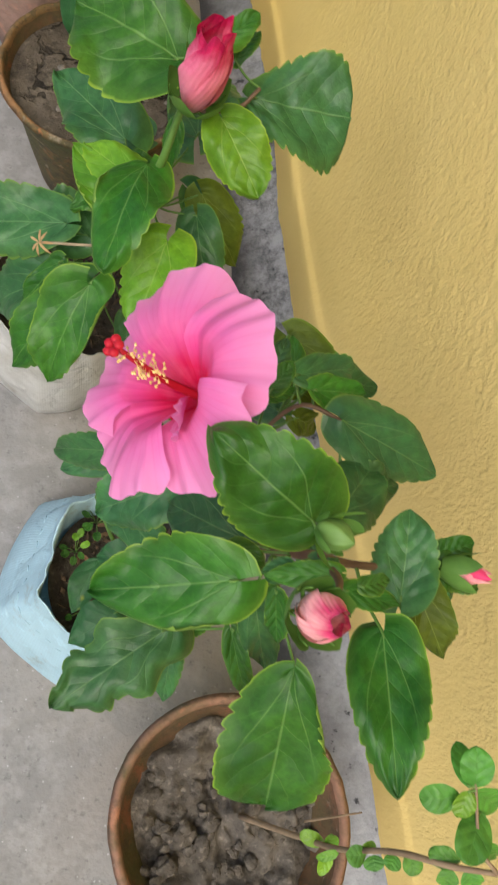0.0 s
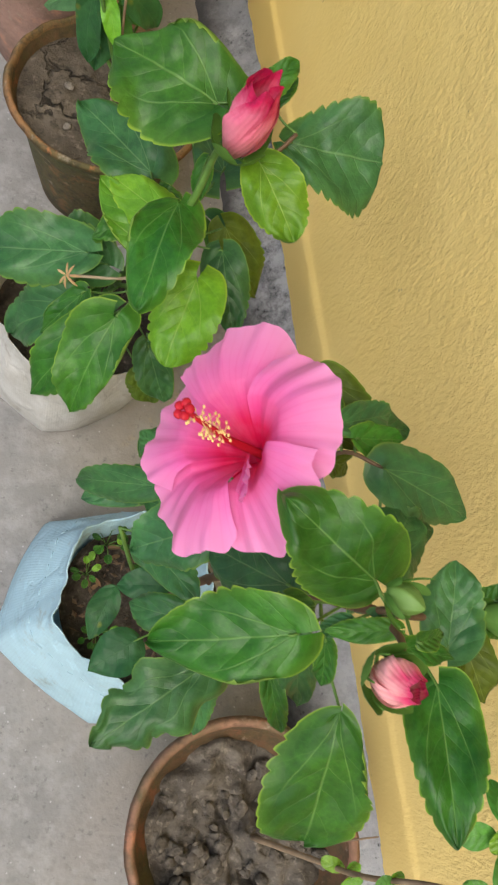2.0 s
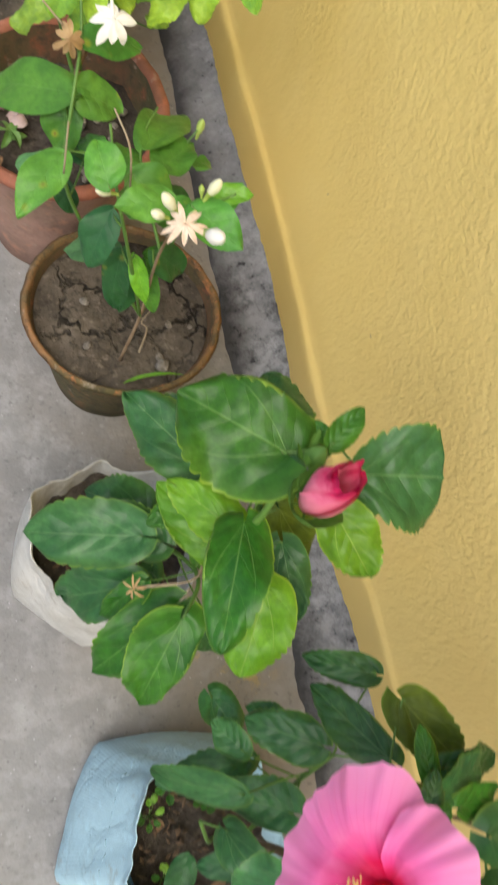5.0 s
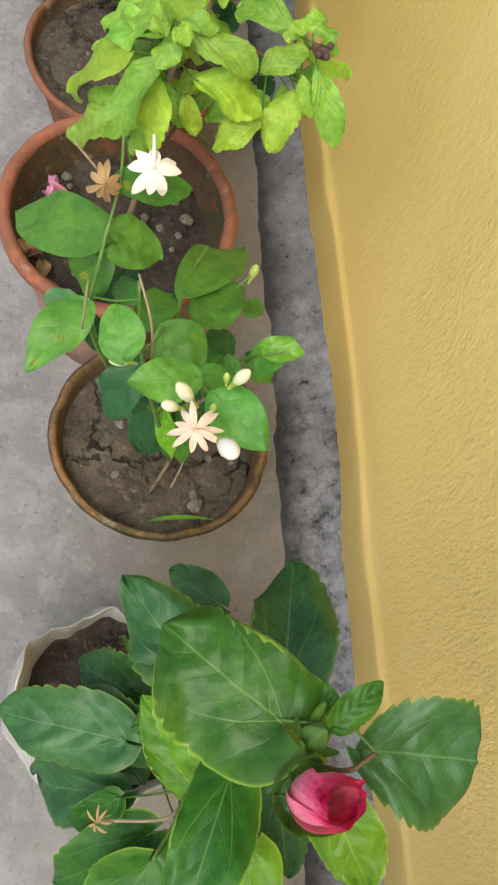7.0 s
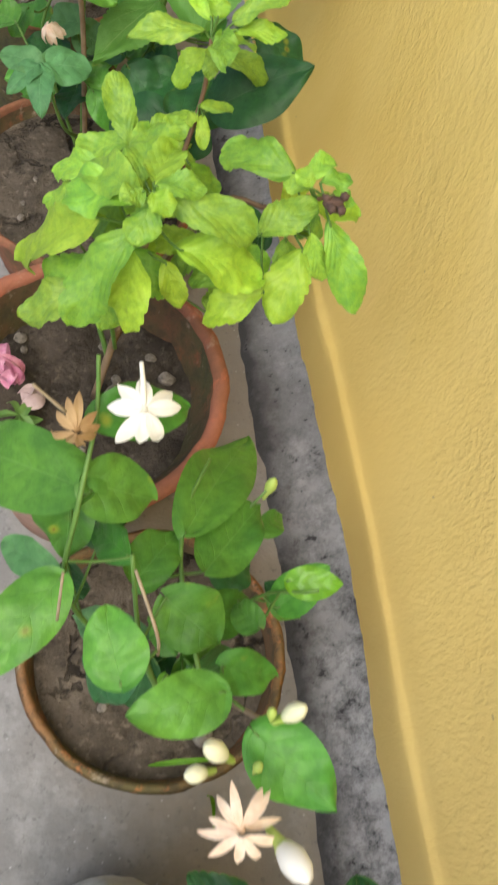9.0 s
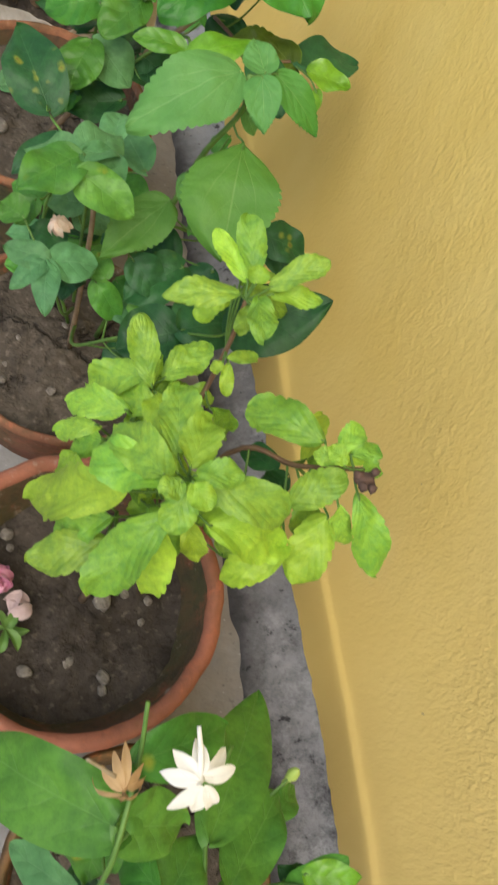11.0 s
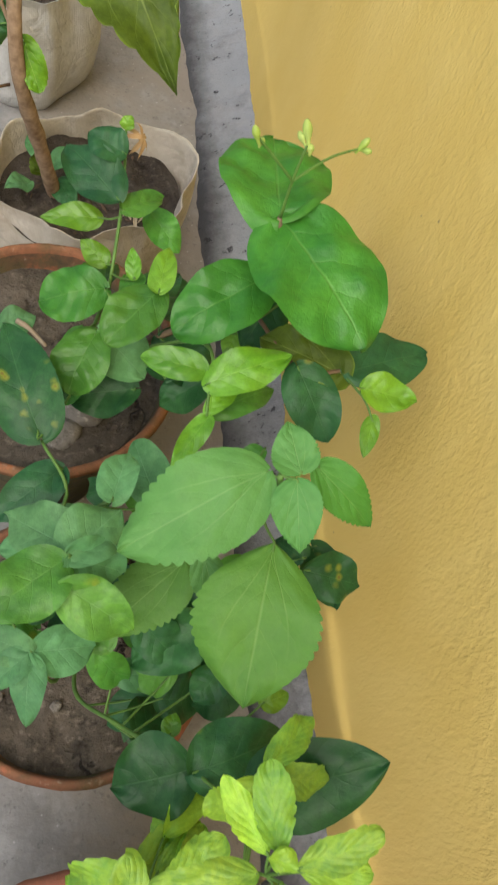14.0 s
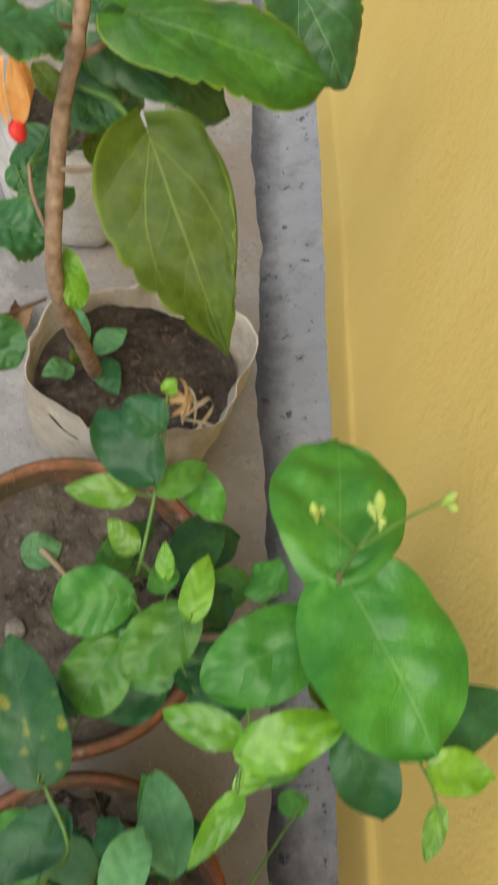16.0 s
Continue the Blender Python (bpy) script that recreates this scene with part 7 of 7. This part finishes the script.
lf(PLANT_H, HIB_DARK, "hibiscus", (0.116, 2.486, 0.62), (0.183, 2.422, 0.56), 0.0994)
lf(PLANT_H, HIB_DARK, "hibiscus", (-0.068, 2.364, 0.62), (0.054, 2.355, 0.56), 0.097)
lf(PLANT_H, HIB_DARK, "hibiscus", (-0.172, 2.256, 0.46), (-0.116, 2.247, 0.46), 0.065)
lf(PLANT_H, HIB_DARK, "hibiscus", (-0.168, 2.262, 0.7), (-0.109, 2.279, 0.68), 0.0452)
lf(PLANT_H, HIB_DARK, "hibiscus", (-0.167, 2.115, 0.48), (-0.133, 2.094, 0.46), 0.0559)
lf(PLANT_H, HIB_LIGHT, "hibiscus", (-0.101, 2.228, 0.46), (-0.08, 2.193, 0.42), 0.0341)
lf(PLANT_H, HIB_OLIVE, "hibiscus", (-0.084, 2.354, 0.5), (-0.06, 2.352, 0.46), 0.0304)
lf(PLANT_H, HIB_DARK, "hibiscus", (-0.099, 2.327, 0.6), (-0.05, 2.286, 0.58), 0.0276)
lf(PLANT_H, HIB_DARK, "hibiscus", (-0.129, 2.341, 0.5), (-0.164, 2.34, 0.46), 0.0416)
lf(PLANT_H, HIB_DARK, "hibiscus", (-0.137, 2.301, 0.5), (-0.107, 2.353, 0.5), 0.0349)
lf(PLANT_H, HIB_DARK, "hibiscus", (-0.157, 2.334, 0.46), (-0.139, 2.319, 0.45), 0.0362)
lf(PLANT_H, HIB_OLIVE, "hibiscus", (-0.115, 2.355, 0.55), (-0.144, 2.383, 0.56), 0.028)
lf(PLANT_H, HIB_DARK, "hibiscus", (-0.095, 2.35, 0.6), (-0.049, 2.359, 0.56), 0.0495)
lf(PLANT_H, HIB_DARK, "hibiscus", (-0.083, 2.423, 0.6), (-0.102, 2.467, 0.6), 0.0504)
lf(PLANT_H, HIB_DARK, "hibiscus", (-0.091, 2.336, 0.54), (-0.032, 2.41, 0.52), 0.0556)
lf(PLANT_H, HIB_DARK, "hibiscus", (-0.112, 2.376, 0.6), (-0.155, 2.407, 0.6), 0.0459)
lf(PLANT_H, HIB_DARK, "hibiscus", (-0.113, 2.284, 0.5), (-0.151, 2.273, 0.47), 0.046)
lf(PLANT_H, HIB_DARK, "hibiscus", (-0.066, 2.444, 0.58), (-0.013, 2.519, 0.56), 0.0715)
lf(PLANT_H, JAS_DUSTY, "jasmine", (-0.07, 2.28, 0.22), (-0.088, 2.32, 0.23), 0.0267, stalk=False)
lf(PLANT_H, JAS_DUSTY, "jasmine", (-0.054, 2.265, 0.22), (-0.017, 2.288, 0.24), 0.0324, stalk=False)
lf(PLANT_H, JAS_DUSTY, "jasmine", (-0.085, 2.242, 0.21), (-0.119, 2.22, 0.22), 0.0318, stalk=False)
lf(PLANT_H, JAS_DARK, "jasmine", (-0.045, 2.261, 0.2), (-0.021, 2.212, 0.2), 0.0372, stalk=False)
lf(PLANT_H, HIB_OLIVE, "hibiscus", (-0.068, 2.235, 0.24), (-0.08, 2.234, 0.28), 0.0281, stalk=False)
for k in range(5):
    a0 = Vector((-0.161, 2.322, 0.62)) + Vector((0.007 * math.cos(k * 1.26), 0.007 * math.sin(k * 1.26), 0))
    a1 = Vector((-0.154, 2.286, 0.58)) + Vector((0.009 * math.cos(k * 1.26 + 0.5), 0.009 * math.sin(k * 1.26 + 0.5), 0))
    put("petal", blade_mesh("petal", "oval", a0, a1, 0.020, 0.1, 0.3, (math.cos(k * 1.26), math.sin(k * 1.26), 0.2), k + 0.5), ORANGE_PETAL, PLANT_H, "furled orange petal")
put_bm("petal", ball((-0.149, 2.277, 0.575), 0.009, (1, 1.3, 1), 2, 0.4), RED_PETAL, PLANT_H, "crumpled red petal tip")

# ---- the lower leaves of the jasmine in the mossy pot ----
lf(PLANT_D, JAS_DARK, "jasmine", (0.002, 0.850, 0.46), (0.047, 0.850, 0.405), 0.043)
lf(PLANT_D, JAS_MID, "jasmine", (0.0, 0.862, 0.42), (0.014, 0.822, 0.36), 0.026)
lf(PLANT_D, JAS_MID, "jasmine", (0.0, 0.868, 0.42), (0.043, 0.870, 0.385), 0.032)
lf(PLANT_D, JAS_DUSTY, "jasmine", (-0.028, 0.885, 0.41), (-0.084, 0.925, 0.345), 0.036)
lf(PLANT_D, JAS_DARK, "jasmine", (-0.012, 0.868, 0.41), (-0.026, 0.838, 0.335), 0.044)
lf(PLANT_D, JAS_MID, "jasmine", (0.012, 0.880, 0.47), (0.060, 0.905, 0.44), 0.040)


# ---- what has fallen into the pots and on the floor ----
CRUMB = tissue("dry_crumbs", (0.05, 0.034, 0.022), (0.13, 0.085, 0.052), 0.9, 0.0, 55.0)


def fallen(name, x, y, z, size, material, label, category, count=1, seed=1, curl=0.5, shape="hibiscus", group="", star=False, slim=1.0):
    t = thing(name, (x, y, z), label, category, group)
    rnd = random.Random(seed)
    for i in range(count):
        a = rnd.uniform(0, 6.28) if not star else i * 6.28 / count
        o = Vector((x, y, z)) + (Vector((math.cos(a), math.sin(a), 0)) * size * 0.5 if star else Vector()) + Vector((rnd.uniform(-1, 1), rnd.uniform(-1, 1), 0)) * size * (0.0 if star else 0.35 if count > 1 else 0)
        d = Vector((math.cos(a), math.sin(a), rnd.uniform(-0.02, 0.25))) * size
        put("leaf" if "leaf" in name else "petal", blade_mesh("leaf", shape, o - d / 2 + Vector((0, 0, 0.006 + 0.004 * i)), o + d / 2 + Vector((0, 0, 0.004)), size * slim * rnd.uniform(0.55, 0.8), curl * rnd.uniform(0.3, 0.6), curl, (rnd.uniform(-0.5, 0.5), rnd.uniform(-0.5, 0.5), 1), seed + i), material, t)
    return t


fallen("fallen_flower", -0.135, 1.215, 0.262, 0.020, WILTED, "wilted pink flower fallen on the pot soil", "fallen flower", 14, 3, 0.5, "oval")
fallen("fallen_sepal", -0.125, 1.165, 0.258, 0.026, CALYX, "green fallen calyx lying on the pot soil", "fallen sepals", 6, 5, 0.6, "petal", star=True, slim=0.6)
fallen("fallen_leaf", -0.165, 1.13, 0.258, 0.032, DEAD_LEAF, "curled brown dead leaves on the pot soil", "dead leaf", 4, 8, 0.9)
fallen("fallen_flower", -0.115, 1.195, 0.258, 0.028, MAUVE, "faded papery petals on the pot soil", "fallen flower", 3, 12, 0.4, "petal")
fallen("fallen_leaf", -0.192, 1.876, 0.008, 0.042, DEAD_LEAF, "curled brown dead leaf on the cement floor", "dead leaf", 2, 15, 0.9)
fallen("fallen_leaf", -0.17, 2.42, 0.008, 0.045, DEAD_LEAF, "brown dead leaves on the floor beside the sack", "dead leaf", 3, 18, 0.8)
fallen("fallen_leaf", 0.085, 2.185, 0.190, 0.055, STEM_DRY, "straw-coloured dry stalks on the sack soil", "dead leaf", 7, 21, 0.35, "petal", slim=0.16)
for i, (x, y, s) in enumerate(((-0.02, 0.25, 0.018), (0.02, 0.13, 0.020), (-0.045, 0.21, 0.014))):
    fallen("fallen_leaf", x, y, 0.137, s, DEAD_LEAF, "small dry leaf scrap on the sack soil", "dead leaf", 2, 30 + i, 0.25, "petal", "leaf scraps in the sack", slim=0.6)


def litter(name, x, y, z, r, count, seed, label, tint):
    """Crumbs of dead leaf scattered over a pot's soil, in one mesh."""
    rnd = random.Random(seed)
    co, faces = [], []
    for i in range(count):
        a, d = rnd.uniform(0, 6.28), r * math.sqrt(rnd.random())
        c = Vector((d * math.cos(a), d * math.sin(a), 0.004 + rnd.uniform(0, 0.006)))
        t = rnd.uniform(0, 6.28)
        s, w = rnd.uniform(0.002, 0.009), rnd.uniform(0.001, 0.004)
        e, n = Vector((math.cos(t), math.sin(t), rnd.uniform(-0.4, 0.4))) * s, Vector((-math.sin(t), math.cos(t), rnd.uniform(-0.6, 0.6))) * w
        k = len(co)
        co += [c - e, c + n, c + e, c - n, c + Vector((0, 0, 0.0015))]
        faces += [(k, k + 1, k + 4), (k + 1, k + 2, k + 4), (k + 2, k + 3, k + 4), (k + 3, k, k + 4)]
    me = bpy.data.meshes.new(name)
    me.from_pydata(co, [], faces)
    me.materials.append(tint)
    ob = new(name, me)
    ob.location = (x, y, z)
    return tagged(ob, label, "litter", kind="stuff")


def twig(pts, r, label):
    p = Vector(pts[0])
    t = thing("twig", p, label, "twig")
    put_bm("wood", tube(pts, r, r * 0.6, 6, 4, 0.3), STEM_DRY, t)
    return t


twig([(-0.10, 1.98, 0.252), (-0.085, 1.965, 0.258), (-0.065, 1.945, 0.252)], 0.004, "dry broken twig on cracked silt")
twig([(0.02, 0.84, 0.202), (0.035, 0.87, 0.215), (0.03, 0.885, 0.21), (0.05, 0.90, 0.225)], 0.0016, "thin forked twig on cracked silt")


def grass_blade(x, y, z, tip, label):
    t = thing("grass_blade", (x, y, z), label, "grass")
    put("blade", blade_mesh("blade", "petal", (x, y, z), tip, 0.006, 0.15, 0.3, (0, 0, 1), 4), HIB_LIGHT, t)


grass_blade(-0.01, 0.795, 0.20, (0.075, 0.79, 0.225), "single green grass blade along the pot rim")
grass_blade(0.085, 0.76, 0.0, (0.075, 0.72, 0.07), "thin grass blade growing from the floor")
grass_blade(-0.045, 0.65, 0.18, (-0.035, 0.60, 0.27), "narrow grass blade in the white sack")


def slab_stone(x, y, z, r, seed, label):
    t = thing("stone", (x, y, z), label, "stone")
    bm = pebble_mesh(r, seed)
    ob = part("rock", bm, STONE, t)
    ob.rotation_euler = (0, 0, seed)
    return t


slab_stone(-0.02, 1.855, 0.255, 0.028, 3, "flat pale stone on cracked silt")
slab_stone(-0.12, 1.89, 0.252, 0.014, 5, "small pale stone on cracked silt")
slab_stone(-0.045, 1.825, 0.252, 0.024, 7, "flat grey stone on cracked silt")
slab_stone(-0.02, 1.195, 0.262, 0.013, 8, "whitish stone on damp pot soil")
slab_stone(0.045, 1.215, 0.26, 0.010, 9, "small round stone on damp pot soil")
slab_stone(0.05, 0.815, 0.205, 0.012, 4, "brown clod on cracked silt")
litter("leaf_litter", -0.001, 0.185, 0.137, 0.085, 130, 41, "brown leaf crumbs over the soil of the blue sack", CRUMB)
litter("leaf_litter", -0.05, 0.575, 0.160, 0.085, 90, 42, "brown leaf crumbs over the soil of the white sack", CRUMB)
litter("leaf_litter", 0.006, 2.255, 0.183, 0.10, 80, 44, "brown leaf crumbs over the soil of the tan sack", CRUMB)


def weed(x, y, z, r, count, seed):
    """A low tuft of small round leaves on thin stalks."""
    t = thing("weed", (x, y, z), "small green weed sprouting from the soil of the blue sack", "weed", "weeds in the sack")
    rnd = random.Random(seed)
    for i in range(count):
        a = i * 2.4 + rnd.uniform(-0.4, 0.4)
        d = r * rnd.uniform(0.35, 1.0)
        b = Vector((x + math.cos(a) * d, y + math.sin(a) * d, z + rnd.uniform(0.010, 0.026)))
        e = b + Vector((math.cos(a), math.sin(a), rnd.uniform(-0.2, 0.3))) * rnd.uniform(0.008, 0.013)
        ob = put("leaf", blade_mesh("leaf", "oval", b, e, rnd.uniform(0.007, 0.011), 0.05, 0.2, (rnd.uniform(-0.3, 0.3), rnd.uniform(-0.3, 0.3), 1), seed + i * 1.3), HIB_MID if i % 3 else JAS_LIGHT, t)
        put_bm("petiole", tube([Vector((x, y, z - 0.004)), (Vector((x, y, z)) + b) / 2 + Vector((0, 0, 0.005)), b], 0.0006, 0.0005, 5, 3), STEM_GREEN, ob)
    return t


for i, (x, y, r) in enumerate(((-0.030, 0.262, 0.022), (0.010, 0.270, 0.018), (-0.058, 0.225, 0.016), (-0.052, 0.150, 0.018), (0.015, 0.232, 0.016))):
    weed(x, y, 0.139, r, 9 - i % 3, 50 + i)

# lumps of earth in the weathered pot
def clod_mesh(r, seed):
    bm = bmesh.new()
    bmesh.ops.create_icosphere(bm, subdivisions=2, radius=r)
    for v in bm.verts:
        k = 1 + 0.6 * wob(v.co.x + seed, v.co.y, v.co.z, 0.9 / r) + 0.5 * wob(v.co.x, v.co.y + seed, v.co.z, 2.3 / r)
        v.co = Vector((v.co.x * k, v.co.y * k * 0.8, v.co.z * k * 0.5))
    return bm


for i in range(130):
    rnd = random.Random(100 + i)
    a, d = rnd.uniform(0, 6.28), 0.112 * math.sqrt(rnd.random())
    st = part("clod", clod_mesh(rnd.choice((0.004, 0.006, 0.009, 0.014)) * rnd.uniform(0.8, 1.2), i * 0.37), SOIL_CLOD, POT_A)
    st.location = (d * math.cos(a), d * math.sin(a), 0.151 + rnd.uniform(-0.008, 0.006))
    st.rotation_euler = (rnd.uniform(-0.5, 0.5), rnd.uniform(-0.5, 0.5), a)
